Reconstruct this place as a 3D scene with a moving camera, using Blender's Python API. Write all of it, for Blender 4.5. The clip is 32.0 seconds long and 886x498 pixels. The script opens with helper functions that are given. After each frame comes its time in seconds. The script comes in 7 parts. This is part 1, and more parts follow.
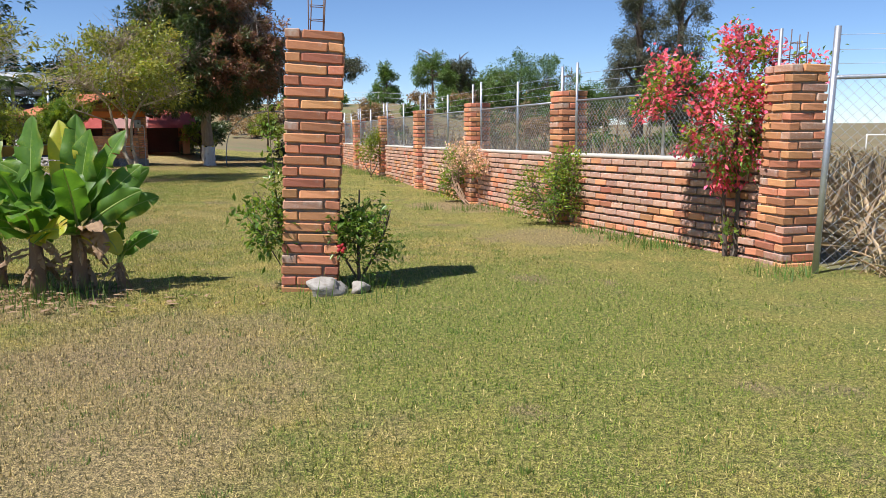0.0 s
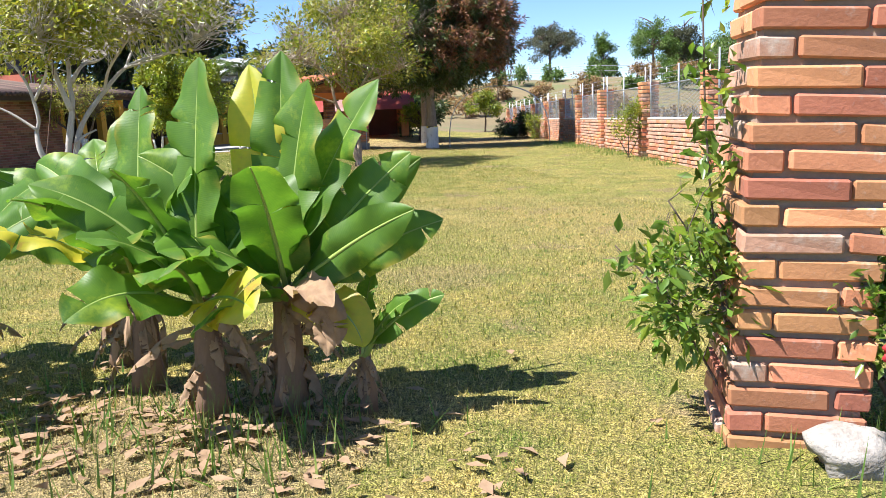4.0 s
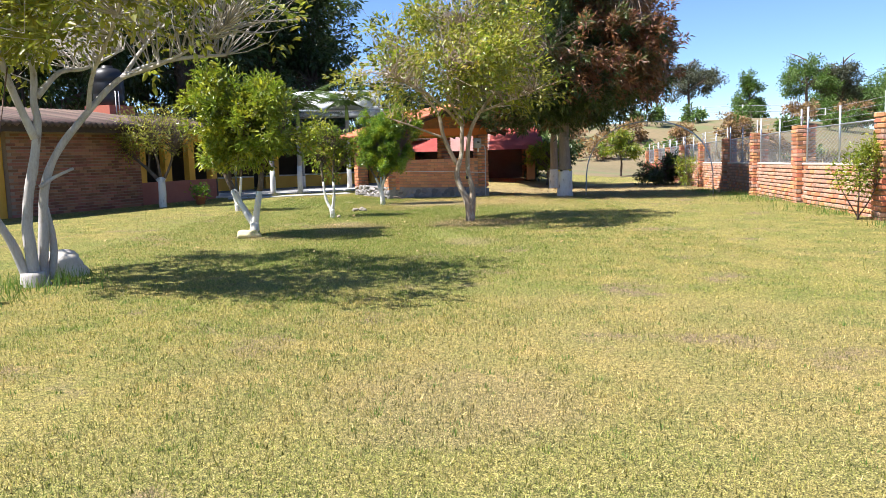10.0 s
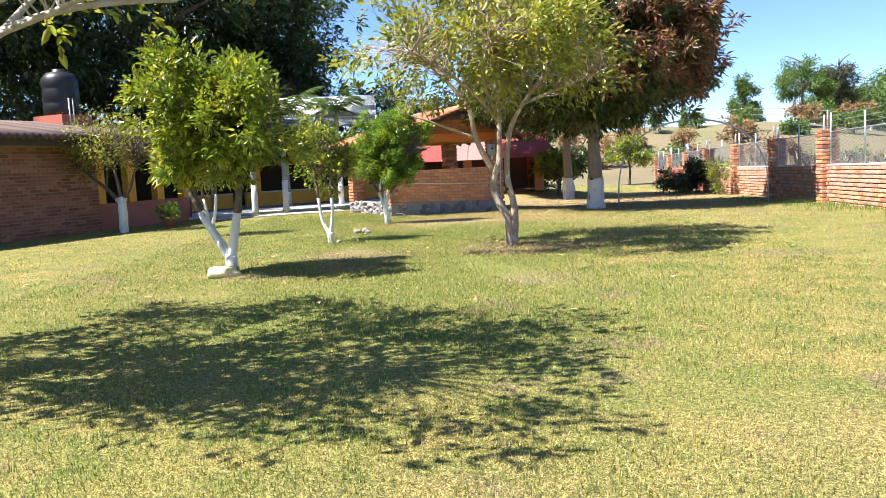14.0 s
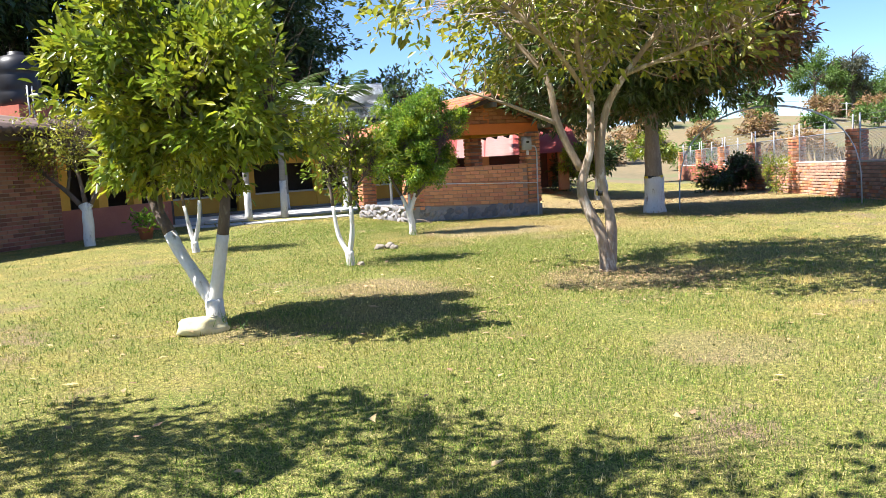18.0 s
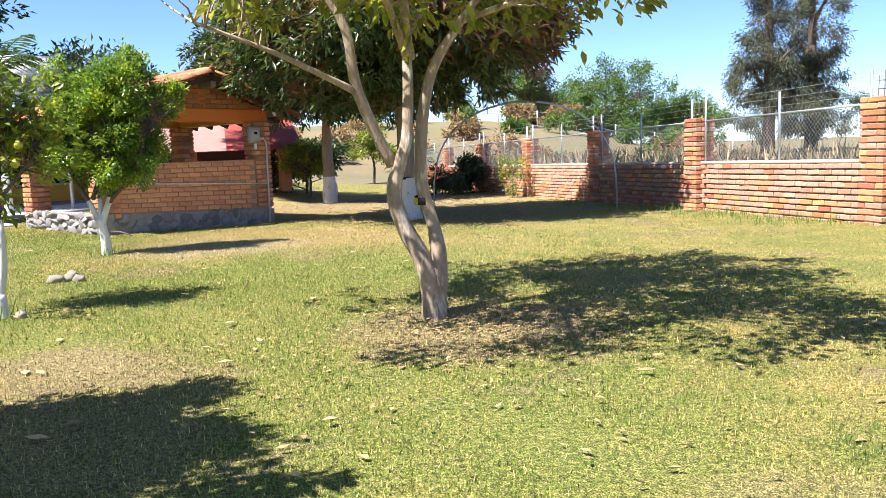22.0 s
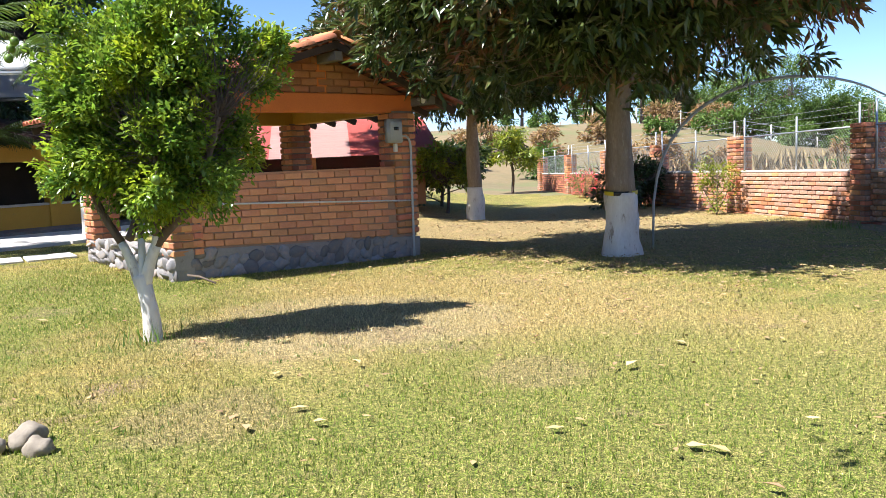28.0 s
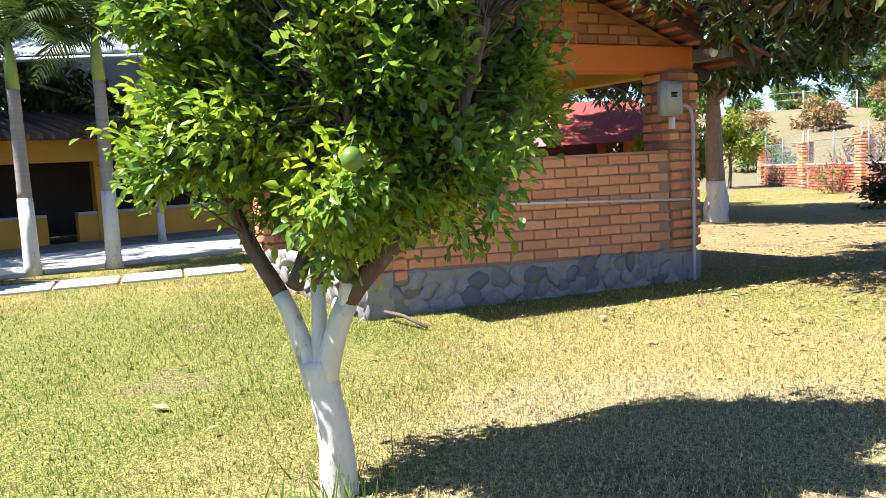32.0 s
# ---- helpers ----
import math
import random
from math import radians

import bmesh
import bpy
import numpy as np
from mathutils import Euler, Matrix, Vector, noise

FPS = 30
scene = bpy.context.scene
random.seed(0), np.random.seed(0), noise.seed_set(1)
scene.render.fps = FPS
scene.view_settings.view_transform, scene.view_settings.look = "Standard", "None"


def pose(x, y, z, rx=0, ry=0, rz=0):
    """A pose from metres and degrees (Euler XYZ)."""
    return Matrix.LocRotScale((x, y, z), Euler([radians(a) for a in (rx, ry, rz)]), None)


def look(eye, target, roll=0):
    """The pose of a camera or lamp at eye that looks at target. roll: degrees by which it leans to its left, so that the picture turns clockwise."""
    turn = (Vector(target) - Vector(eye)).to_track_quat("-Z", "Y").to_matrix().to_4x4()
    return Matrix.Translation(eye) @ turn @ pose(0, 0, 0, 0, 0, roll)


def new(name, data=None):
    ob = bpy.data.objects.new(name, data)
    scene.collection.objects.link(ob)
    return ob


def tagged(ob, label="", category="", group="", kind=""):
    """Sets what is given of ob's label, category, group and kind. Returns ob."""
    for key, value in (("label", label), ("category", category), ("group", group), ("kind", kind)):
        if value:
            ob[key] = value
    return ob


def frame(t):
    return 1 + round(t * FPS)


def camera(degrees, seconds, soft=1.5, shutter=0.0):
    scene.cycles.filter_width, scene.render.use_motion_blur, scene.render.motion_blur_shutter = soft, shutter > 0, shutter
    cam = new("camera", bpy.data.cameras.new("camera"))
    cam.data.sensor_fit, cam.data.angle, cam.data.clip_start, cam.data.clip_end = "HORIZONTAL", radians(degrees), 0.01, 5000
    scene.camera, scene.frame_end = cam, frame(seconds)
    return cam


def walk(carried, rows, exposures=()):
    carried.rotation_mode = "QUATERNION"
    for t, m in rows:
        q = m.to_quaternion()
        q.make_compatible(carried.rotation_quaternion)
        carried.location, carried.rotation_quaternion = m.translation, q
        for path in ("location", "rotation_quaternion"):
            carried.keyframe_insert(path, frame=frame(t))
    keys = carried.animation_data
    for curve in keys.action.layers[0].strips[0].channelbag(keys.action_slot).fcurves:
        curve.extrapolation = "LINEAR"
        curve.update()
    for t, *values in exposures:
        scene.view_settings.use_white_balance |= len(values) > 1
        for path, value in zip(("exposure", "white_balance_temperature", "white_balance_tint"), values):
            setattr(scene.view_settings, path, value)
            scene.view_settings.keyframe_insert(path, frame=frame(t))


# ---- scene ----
cam = camera(58.4, 32.0, soft=0.8)
METRES, EYE, TILT, LEAN, TURN = 30.69, 1.35, 0.0, 0.0, 0.0
ROWS = [
    (0.0, 0.0, 0.0, 0.0, -0.05, -8.95, 0.33),
    (0.5, -0.0076, 0.017, -0.0006, 3.76, -8.9, 0.51),
    (1.0, -0.0154, 0.0344, -0.0029, 10.62, -9.04, 1.18),
    (1.5, -0.0241, 0.0506, -0.0028, 12.32, -9.11, 1.47),
    (2.0, -0.0313, 0.0663, -0.0026, 12.39, -8.9, 1.6),
    (2.5, -0.0386, 0.0843, -0.0029, 13.82, -8.55, 1.22),
    (4.5, -0.0603, 0.1442, -0.0057, 14.46, -10.47, 2.55),
    (5.0, -0.0632, 0.1611, -0.0055, 14.18, -10.52, 2.32),
    (5.5, -0.0666, 0.1779, -0.005, 12.73, -9.69, 2.04),
    (6.0, -0.0705, 0.1922, -0.0029, 12.01, -8.64, 1.71),
    (6.5, -0.0722, 0.2083, -0.0035, 10.11, -8.77, 0.7),
    (7.0, -0.0743, 0.2216, -0.0038, 9.38, -8.59, 0.37),
    (7.5, -0.0768, 0.2347, -0.0036, 9.43, -8.68, -0.04),
    (8.0, -0.0807, 0.25, -0.0051, 15.78, -8.23, -0.45),
    (8.5, -0.0875, 0.2633, -0.0065, 17.49, -8.36, -0.36),
    (9.0, -0.0956, 0.276, -0.0072, 20.04, -8.22, 0.55),
    (9.5, -0.1049, 0.2896, -0.0077, 22.46, -7.53, 1.17),
    (10.0, -0.1142, 0.303, -0.0081, 23.33, -6.84, 1.69),
    (10.5, -0.1246, 0.318, -0.0088, 26.48, -5.53, 2.21),
    (11.0, -0.1349, 0.3308, -0.01, 27.42, -5.85, 2.27),
    (11.5, -0.1444, 0.3433, -0.0096, 27.61, -6.08, 2.54),
    (12.0, -0.1529, 0.3561, -0.0093, 27.54, -5.76, 2.61),
    (12.5, -0.1608, 0.3681, -0.0098, 23.7, -5.82, 2.44),
    (13.0, -0.1684, 0.38, -0.0108, 22.02, -5.54, 2.2),
    (13.5, -0.1788, 0.3939, -0.0108, 22.07, -5.71, 2.39),
    (14.0, -0.1885, 0.4068, -0.0111, 21.99, -5.96, 2.92),
    (14.5, -0.1972, 0.4214, -0.0106, 22.3, -5.58, 2.98),
    (16.5, -0.2309, 0.4733, -0.0109, 20.14, -5.32, 2.96),
    (17.0, -0.2401, 0.4862, -0.0113, 20.25, -5.26, 2.68),
    (17.5, -0.2497, 0.4968, -0.0115, 20.82, -5.88, 2.65),
    (18.0, -0.2601, 0.5072, -0.01, 21.48, -6.15, 3.26),
    (18.5, -0.2704, 0.5188, -0.0103, 23.02, -5.65, 3.53),
    (19.0, -0.2803, 0.5292, -0.0112, 22.79, -5.36, 3.48),
    (19.5, -0.289, 0.54, -0.012, 20.75, -5.67, 3.37),
    (20.0, -0.2965, 0.5525, -0.0117, 16.29, -6.01, 2.85),
    (20.5, -0.3023, 0.5661, -0.0114, 7.76, -6.64, 2.34),
    (21.0, -0.3051, 0.5814, -0.0124, 5.01, -6.86, 2.03),
    (21.5, -0.3072, 0.5971, -0.0125, 2.29, -7.04, 1.96),
    (22.0, -0.3096, 0.6117, -0.012, 0.18, -7.11, 2.04),
    (22.5, -0.3123, 0.6282, -0.0123, 0.91, -7.0, 1.73),
    (23.0, -0.3162, 0.6439, -0.0133, 1.91, -7.16, 1.45),
    (23.5, -0.3194, 0.6594, -0.0135, 2.89, -6.76, 1.44),
    (24.0, -0.3226, 0.6758, -0.0128, 5.29, -6.51, 1.07),
    (24.5, -0.3259, 0.6902, -0.0117, 6.01, -6.49, 0.89),
    (25.0, -0.3296, 0.7047, -0.0133, 8.68, -6.54, 0.96),
    (25.5, -0.3348, 0.7184, -0.0134, 10.97, -6.13, 1.15),
    (27.5, -0.3579, 0.7713, -0.013, 8.7, -6.27, 2.57),
    (28.0, -0.3624, 0.7862, -0.012, 8.37, -6.36, 2.44),
    (28.5, -0.3669, 0.7989, -0.0134, 7.95, -6.54, 1.97),
    (29.0, -0.3722, 0.812, -0.0151, 9.1, -7.3, 2.12),
    (29.5, -0.3791, 0.8274, -0.0134, 10.74, -7.11, 2.36),
    (30.0, -0.3862, 0.8399, -0.0122, 11.78, -6.93, 2.4),
    (30.5, -0.3938, 0.8528, -0.0129, 18.43, -5.57, 3.21),
    (31.0, -0.4027, 0.8644, -0.0147, 22.57, -5.13, 3.43),
    (31.5, -0.4109, 0.8756, -0.0147, 22.54, -5.95, 3.38),
    (32.0, -0.4189, 0.8881, -0.0145, 20.56, -6.05, 3.2),
]
walk(cam, [(t, pose(0, 0, EYE, TILT, LEAN, TURN) @ pose(METRES * x, METRES * y, METRES * z, 90 + pitch, roll, yaw)) for t, x, y, z, yaw, pitch, roll in ROWS],
     [(t, e, 6150, 13) for t, e in ((0.0, 0.58), (1.0, 0.8), (2.0, 1.05), (5.0, 1.28), (9.0, 1.2), (13.0, 1.5), (19.0, 1.5), (23.0, 1.45), (28.0, 1.38), (30.0, 1.5), (31.0, 1.72), (32.0, 1.78))])

# ---------- world, sun, exposure ----------
SUN_AZ, SUN_EL = radians(233.0), radians(56.5)      # azimuth from +y towards +x
sun_dir = Vector((math.sin(SUN_AZ) * math.cos(SUN_EL), math.cos(SUN_AZ) * math.cos(SUN_EL), math.sin(SUN_EL)))
world = bpy.data.worlds.new("world")
scene.world = world
world.use_nodes = True
wn = world.node_tree
sky = wn.nodes.new("ShaderNodeTexSky")
sky.sky_type, sky.sun_disc = "NISHITA", False
sky.sun_elevation, sky.sun_rotation = SUN_EL, SUN_AZ
sky.air_density, sky.dust_density, sky.ozone_density, sky.altitude = 0.75, 0.0, 6.0, 600.0
wn.links.new(sky.outputs[0], wn.nodes["Background"].inputs[0])
wn.nodes["Background"].inputs[1].default_value = 0.086
sun = new("sun", bpy.data.lights.new("sun", "SUN"))
sun.data.energy, sun.data.angle, sun.data.color = 5.0, radians(0.55), (1.0, 0.95, 0.86)
sun.matrix_world = look(sun_dir * 60, (0, 0, 0))


# ---------- materials ----------
def mix_rgb(nt, fac, a, b, mode="MIX"):
    m = nt.nodes.new("ShaderNodeMix")
    m.data_type, m.blend_type = "RGBA", mode
    for k, v in ((0, fac), (6, a), (7, b)):
        if hasattr(v, "is_linked"):
            nt.links.new(v, m.inputs[k])
        elif k == 0:
            m.inputs[0].default_value = v
        else:
            m.inputs[k].default_value = (*v[:3], 1)
    return m.outputs[2]


def noise_tex(nt, scale, detail=4.0, stretch=None, rough=0.6):
    tc = nt.nodes.new("ShaderNodeTexCoord")
    src = tc.outputs["Object"]
    if stretch:
        mp = nt.nodes.new("ShaderNodeMapping")
        mp.inputs["Scale"].default_value = stretch
        nt.links.new(src, mp.inputs[0])
        src = mp.outputs[0]
    n = nt.nodes.new("ShaderNodeTexNoise")
    n.inputs["Scale"].default_value, n.inputs["Detail"].default_value = scale, detail
    n.inputs["Roughness"].default_value = rough
    nt.links.new(src, n.inputs["Vector"])
    return n.outputs["Fac"]


def ramp(nt, src, lo, hi):
    r = nt.nodes.new("ShaderNodeMapRange")
    r.inputs["From Min"].default_value, r.inputs["From Max"].default_value = lo, hi
    nt.links.new(src, r.inputs["Value"])
    return r.outputs[0]


def material(name, c1, c2, coarse=2.0, fine=40.0, rough=0.85, bump=0.3, c3=None, vary=None, metal=0.0,
             third=(0.58, 0.68), stretch=None, spread=0.35, bump_dist=0.01, coat=0.0, sheer=0.0, spec=0.5, swing=(0.62, 1.32)):
    """Two colours mixed by a coarse and a fine noise, a third one in patches; vary: 'object' or 'island' for a shift from piece to piece."""
    m = bpy.data.materials.new(name)
    m.use_nodes = True
    nt = m.node_tree
    bsdf = nt.nodes["Principled BSDF"]
    a = noise_tex(nt, coarse, 5.0, stretch)
    b = noise_tex(nt, fine, 3.0, stretch)
    add = nt.nodes.new("ShaderNodeMath")
    add.operation = "MULTIPLY_ADD"
    nt.links.new(a, add.inputs[0])
    add.inputs[1].default_value = 0.6
    sc = nt.nodes.new("ShaderNodeMath")
    sc.operation = "MULTIPLY"
    nt.links.new(b, sc.inputs[0])
    sc.inputs[1].default_value = 0.4
    nt.links.new(sc.outputs[0], add.inputs[2])
    col = mix_rgb(nt, ramp(nt, add.outputs[0], 0.5 - spread / 2, 0.5 + spread / 2), c1, c2)
    if c3:
        col = mix_rgb(nt, ramp(nt, noise_tex(nt, coarse * 1.7, 6.0, stretch, 0.7), *third), col, c3)
    if vary:
        if vary == "object":
            src = nt.nodes.new("ShaderNodeObjectInfo").outputs["Random"]
        else:
            src = nt.nodes.new("ShaderNodeNewGeometry").outputs["Random Per Island"]
        hsv = nt.nodes.new("ShaderNodeHueSaturation")
        nt.links.new(col, hsv.inputs["Color"])
        v = nt.nodes.new("ShaderNodeMapRange")
        v.inputs["To Min"].default_value, v.inputs["To Max"].default_value = swing
        nt.links.new(src, v.inputs["Value"])
        nt.links.new(v.outputs[0], hsv.inputs["Value"])
        w = nt.nodes.new("ShaderNodeMath")
        w.operation = "PINGPONG"
        w.inputs[1].default_value = 0.108
        nt.links.new(src, w.inputs[0])
        h = nt.nodes.new("ShaderNodeMapRange")
        h.inputs["From Max"].default_value = 0.108
        k = min(1.0, (swing[1] - swing[0]) / 0.7)
        h.inputs["To Min"].default_value, h.inputs["To Max"].default_value = 0.5 - 0.017 * k, 0.5 + 0.015 * k
        nt.links.new(w.outputs[0], h.inputs["Value"])
        nt.links.new(h.outputs[0], hsv.inputs["Hue"])
        col = hsv.outputs[0]
    nt.links.new(col, bsdf.inputs["Base Color"])
    bsdf.inputs["Roughness"].default_value, bsdf.inputs["Metallic"].default_value = rough, metal
    bsdf.inputs["Coat Weight"].default_value = coat
    bsdf.inputs["Specular IOR Level"].default_value = spec
    if bump:
        bp = nt.nodes.new("ShaderNodeBump")
        bp.inputs["Strength"].default_value, bp.inputs["Distance"].default_value = bump, bump_dist
        nt.links.new(add.outputs[0], bp.inputs["Height"])
        nt.links.new(bp.outputs[0], bsdf.inputs["Normal"])
    if sheer:
        tr = nt.nodes.new("ShaderNodeBsdfTranslucent")
        lit = mix_rgb(nt, 0.55, col, (0.9, 1.0, 0.25), "MULTIPLY")
        nt.links.new(mix_rgb(nt, 1.0, lit, (1.6, 1.6, 1.6), "MULTIPLY"), tr.inputs["Color"])
        ms = nt.nodes.new("ShaderNodeMixShader")
        ms.inputs[0].default_value = sheer
        nt.links.new(bsdf.outputs[0], ms.inputs[1])
        nt.links.new(tr.outputs[0], ms.inputs[2])
        nt.links.new(ms.outputs[0], nt.nodes["Material Output"].inputs["Surface"])
    return m


def zone(nt, cx, cy, r, wobble=0.5):
    """1 inside a ragged patch round (cx, cy), 0 outside."""
    tc = nt.nodes.new("ShaderNodeTexCoord")
    flat = nt.nodes.new("ShaderNodeVectorMath")
    flat.operation = "MULTIPLY"
    flat.inputs[1].default_value = (1, 1, 0)
    nt.links.new(tc.outputs["Object"], flat.inputs[0])
    d = nt.nodes.new("ShaderNodeVectorMath")
    d.operation = "DISTANCE"
    nt.links.new(flat.outputs[0], d.inputs[0])
    d.inputs[1].default_value = (cx, cy, 0)
    a = nt.nodes.new("ShaderNodeMath")
    a.operation = "MULTIPLY_ADD"
    nt.links.new(noise_tex(nt, 1.6 / r + 0.5, 5, None, 0.65), a.inputs[0])
    a.inputs[1].default_value = r * wobble * 2.4
    nt.links.new(d.outputs["Value"], a.inputs[2])
    m = nt.nodes.new("ShaderNodeMapRange")
    m.inputs["From Min"].default_value, m.inputs["From Max"].default_value = r * (0.75 + wobble * 1.2), r * (1.25 + wobble * 1.2)
    m.inputs["To Min"].default_value, m.inputs["To Max"].default_value = 1.0, 0.0
    nt.links.new(a.outputs[0], m.inputs["Value"])
    return m.outputs[0]


def lawn_material(name, blades):
    """Turf: green and straw-dry patches, bare soil in places."""
    m = bpy.data.materials.new(name)
    m.use_nodes = True
    nt = m.node_tree
    bsdf = nt.nodes["Principled BSDF"]
    big, mid, fin = noise_tex(nt, 0.22, 4), noise_tex(nt, 2.1, 7, None, 0.7), noise_tex(nt, 55.0, 4)
    col = mix_rgb(nt, ramp(nt, mid, 0.38, 0.66), GRASS_GREEN, GRASS_STRAW)
    col = mix_rgb(nt, ramp(nt, big, 0.42, 0.62), col, mix_rgb(nt, 0.3, col, GRASS_LIME))
    for cx, cy, r, c, k in ((-12.6, 31.3, 2.6, GRASS_TAN, 0.8), (-10.5, 29.5, 2.2, GRASS_TAN, 0.45), (-4.2, 13.5, 3.2, GRASS_TAN, 0.35), (-8.6, 19.5, 2.6, GRASS_FRESH, 0.6), (-9.8, 23.2, 1.8, GRASS_FRESH, 0.7),
                           (-17.5, 31.0, 3.0, GRASS_FRESH, 0.8), (1.5, 5.5, 3.0, GRASS_FRESH, 0.4), (-14.5, 25.0, 3.0, GRASS_FRESH, 0.5), (-11.5, 26.3, 2.2, GRASS_FRESH, 0.45), (-10.5, 28.3, 1.8, GRASS_FRESH, 0.5), (0.6, 6.6, 1.6, GRASS_FRESH, 0.6), (0.4, 5.0, 1.3, GRASS_FRESH, 0.45), (-13.0, 30.5, 1.3, GRASS_PALE, 0.65), (-11.2, 27.6, 1.8, GRASS_FRESH, 0.5), (-12.0, 43.0, 6.0, GRASS_TAN, 0.95), (-8.5, 49.0, 4.0, GRASS_TAN, 0.9), (-12.8, 18.6, 3.2, GRASS_FRESH, 0.4), (-4.5, 11.0, 2.0, GRASS_FRESH, 0.35)):
        z = nt.nodes.new("ShaderNodeMath")
        z.operation = "MULTIPLY"
        nt.links.new(zone(nt, cx, cy, r), z.inputs[0])
        z.inputs[1].default_value = k
        col = mix_rgb(nt, z.outputs[0], col, c)
    for cx, cy, r, k in ((-12.0, 41.5, 3.5, 0.5), (-9.9, 36.0, 2.0, 0.35), (-2.2, 3.7, 1.5, 0.8), (-9.3, 24.5, 0.95, 0.85), (-11.2, 22.3, 0.6, 0.6), (-12.2, 21.3, 0.45, 0.6), (0.5, 16.3, 1.0, 1.0), (0.75, 15.4, 0.8, 0.95), (-0.1, 16.4, 0.6, 0.8), (-3.4, 10.2, 0.5, 0.5), (-5.2, 13.2, 0.7, 0.45), (-11.3, 28.9, 0.35, 0.6), (-13.0, 28.0, 0.45, 0.6), (-12.0, 23.6, 0.7, 0.85), (-11.1, 23.3, 0.4, 0.6), (-1.9, 5.2, 1.0, 0.7), (1.6, 11.0, 1.0, 0.7), (-3.6, 6.6, 0.9, 0.8), (-8.2, 21.2, 0.5, 0.5)):
        z = nt.nodes.new("ShaderNodeMath")
        z.operation = "MULTIPLY"
        nt.links.new(zone(nt, cx, cy, r, 0.7), z.inputs[0])
        z.inputs[1].default_value = k if not blades else k * 0.6
        col = mix_rgb(nt, z.outputs[0], col, SOIL)
    if blades:
        rnd = nt.nodes.new("ShaderNodeNewGeometry").outputs["Random Per Island"]
        col = mix_rgb(nt, ramp(nt, rnd, 0.55, 0.95), col, GRASS_DRY)
        hsv = nt.nodes.new("ShaderNodeHueSaturation")
        v = nt.nodes.new("ShaderNodeMath")
        v.operation = "MULTIPLY_ADD"
        nt.links.new(noise_tex(nt, 91.0, 2), v.inputs[0])
        v.inputs[1].default_value, v.inputs[2].default_value = 2.8, -0.38
        nt.links.new(v.outputs[0], hsv.inputs["Value"])
        nt.links.new(col, hsv.inputs["Color"])
        col = hsv.outputs[0]
    else:
        col = mix_rgb(nt, ramp(nt, fin, 0.35, 0.7), col, mix_rgb(nt, 0.6, col, GRASS_DRY))
        col = mix_rgb(nt, ramp(nt, noise_tex(nt, 0.75, 6, None, 0.68), 0.575, 0.68), col, SOIL)
    mott = mix_rgb(nt, ramp(nt, noise_tex(nt, 30.0, 5, (1, 1, 0), 0.75), 0.40, 0.62), (0.38, 0.40, 0.36), (1.17, 1.14, 1.07))
    col = mix_rgb(nt, 1.0, col, mott, "MULTIPLY")
    if not blades:
        grain = mix_rgb(nt, ramp(nt, noise_tex(nt, 120.0, 3, (1, 1, 0), 0.7), 0.40, 0.60), (0.26, 0.26, 0.24), (0.98, 0.95, 0.88))
        col = mix_rgb(nt, 1.0, col, grain, "MULTIPLY")
    nt.links.new(col, bsdf.inputs["Base Color"])
    bsdf.inputs["Roughness"].default_value = 0.75 if blades else 0.95
    bsdf.inputs["Specular IOR Level"].default_value = 0.25
    if blades:
        tr = nt.nodes.new("ShaderNodeBsdfTranslucent")
        nt.links.new(col, tr.inputs["Color"])
        ms = nt.nodes.new("ShaderNodeMixShader")
        ms.inputs[0].default_value = 0.3
        nt.links.new(bsdf.outputs[0], ms.inputs[1])
        nt.links.new(tr.outputs[0], ms.inputs[2])
        nt.links.new(ms.outputs[0], nt.nodes["Material Output"].inputs["Surface"])
    else:
        bp = nt.nodes.new("ShaderNodeBump")
        bp.inputs["Strength"].default_value, bp.inputs["Distance"].default_value = 0.8, 0.04
        nt.links.new(fin, bp.inputs["Height"])
        nt.links.new(bp.outputs[0], bsdf.inputs["Normal"])
    return m


GRASS_GREEN, GRASS_STRAW, GRASS_LIME = (0.185, 0.27, 0.038), (0.60, 0.475, 0.15), (0.31, 0.40, 0.06)
GRASS_TAN, GRASS_FRESH = (0.62, 0.48, 0.225), (0.20, 0.31, 0.04)
GRASS_PALE = (0.62, 0.53, 0.37)
GRASS_DRY, SOIL = (0.78, 0.625, 0.29), (0.46, 0.345, 0.225)
M = {}
M["turf"] = lawn_material("turf", False)
M["blades"] = lawn_material("grass blades", True)
M["far"] = material("dry field", (0.235, 0.17, 0.09), (0.135, 0.115, 0.055), 0.08, 2.2, 0.95, 0.5, c3=(0.14, 0.15, 0.06), third=(0.52, 0.62), bump_dist=0.2)
M["brick"] = material("red brick", (0.63, 0.275, 0.135), (0.50, 0.205, 0.10), 9, 60, 0.9, 0.6, c3=(0.58, 0.40, 0.30), vary="object", third=(0.58, 0.74), bump_dist=0.008)
M["brick_pale"] = material("weathered brick", (0.55, 0.31, 0.205), (0.40, 0.21, 0.14), 7, 55, 0.92, 0.6, c3=(0.60, 0.47, 0.38), vary="object", third=(0.5, 0.72), bump_dist=0.008, swing=(0.75, 1.15))
M["brick_far"] = material("far brick", (0.44, 0.17, 0.09), (0.33, 0.12, 0.065), 3, 40, 0.92, 0.5, c3=(0.5, 0.36, 0.28), vary="island", third=(0.64, 0.78))
M["brick_kiosk"] = material("orange brick", (0.74, 0.35, 0.18), (0.62, 0.28, 0.14), 9, 70, 0.9, 0.5, vary="object", bump_dist=0.006, swing=(0.82, 1.12))
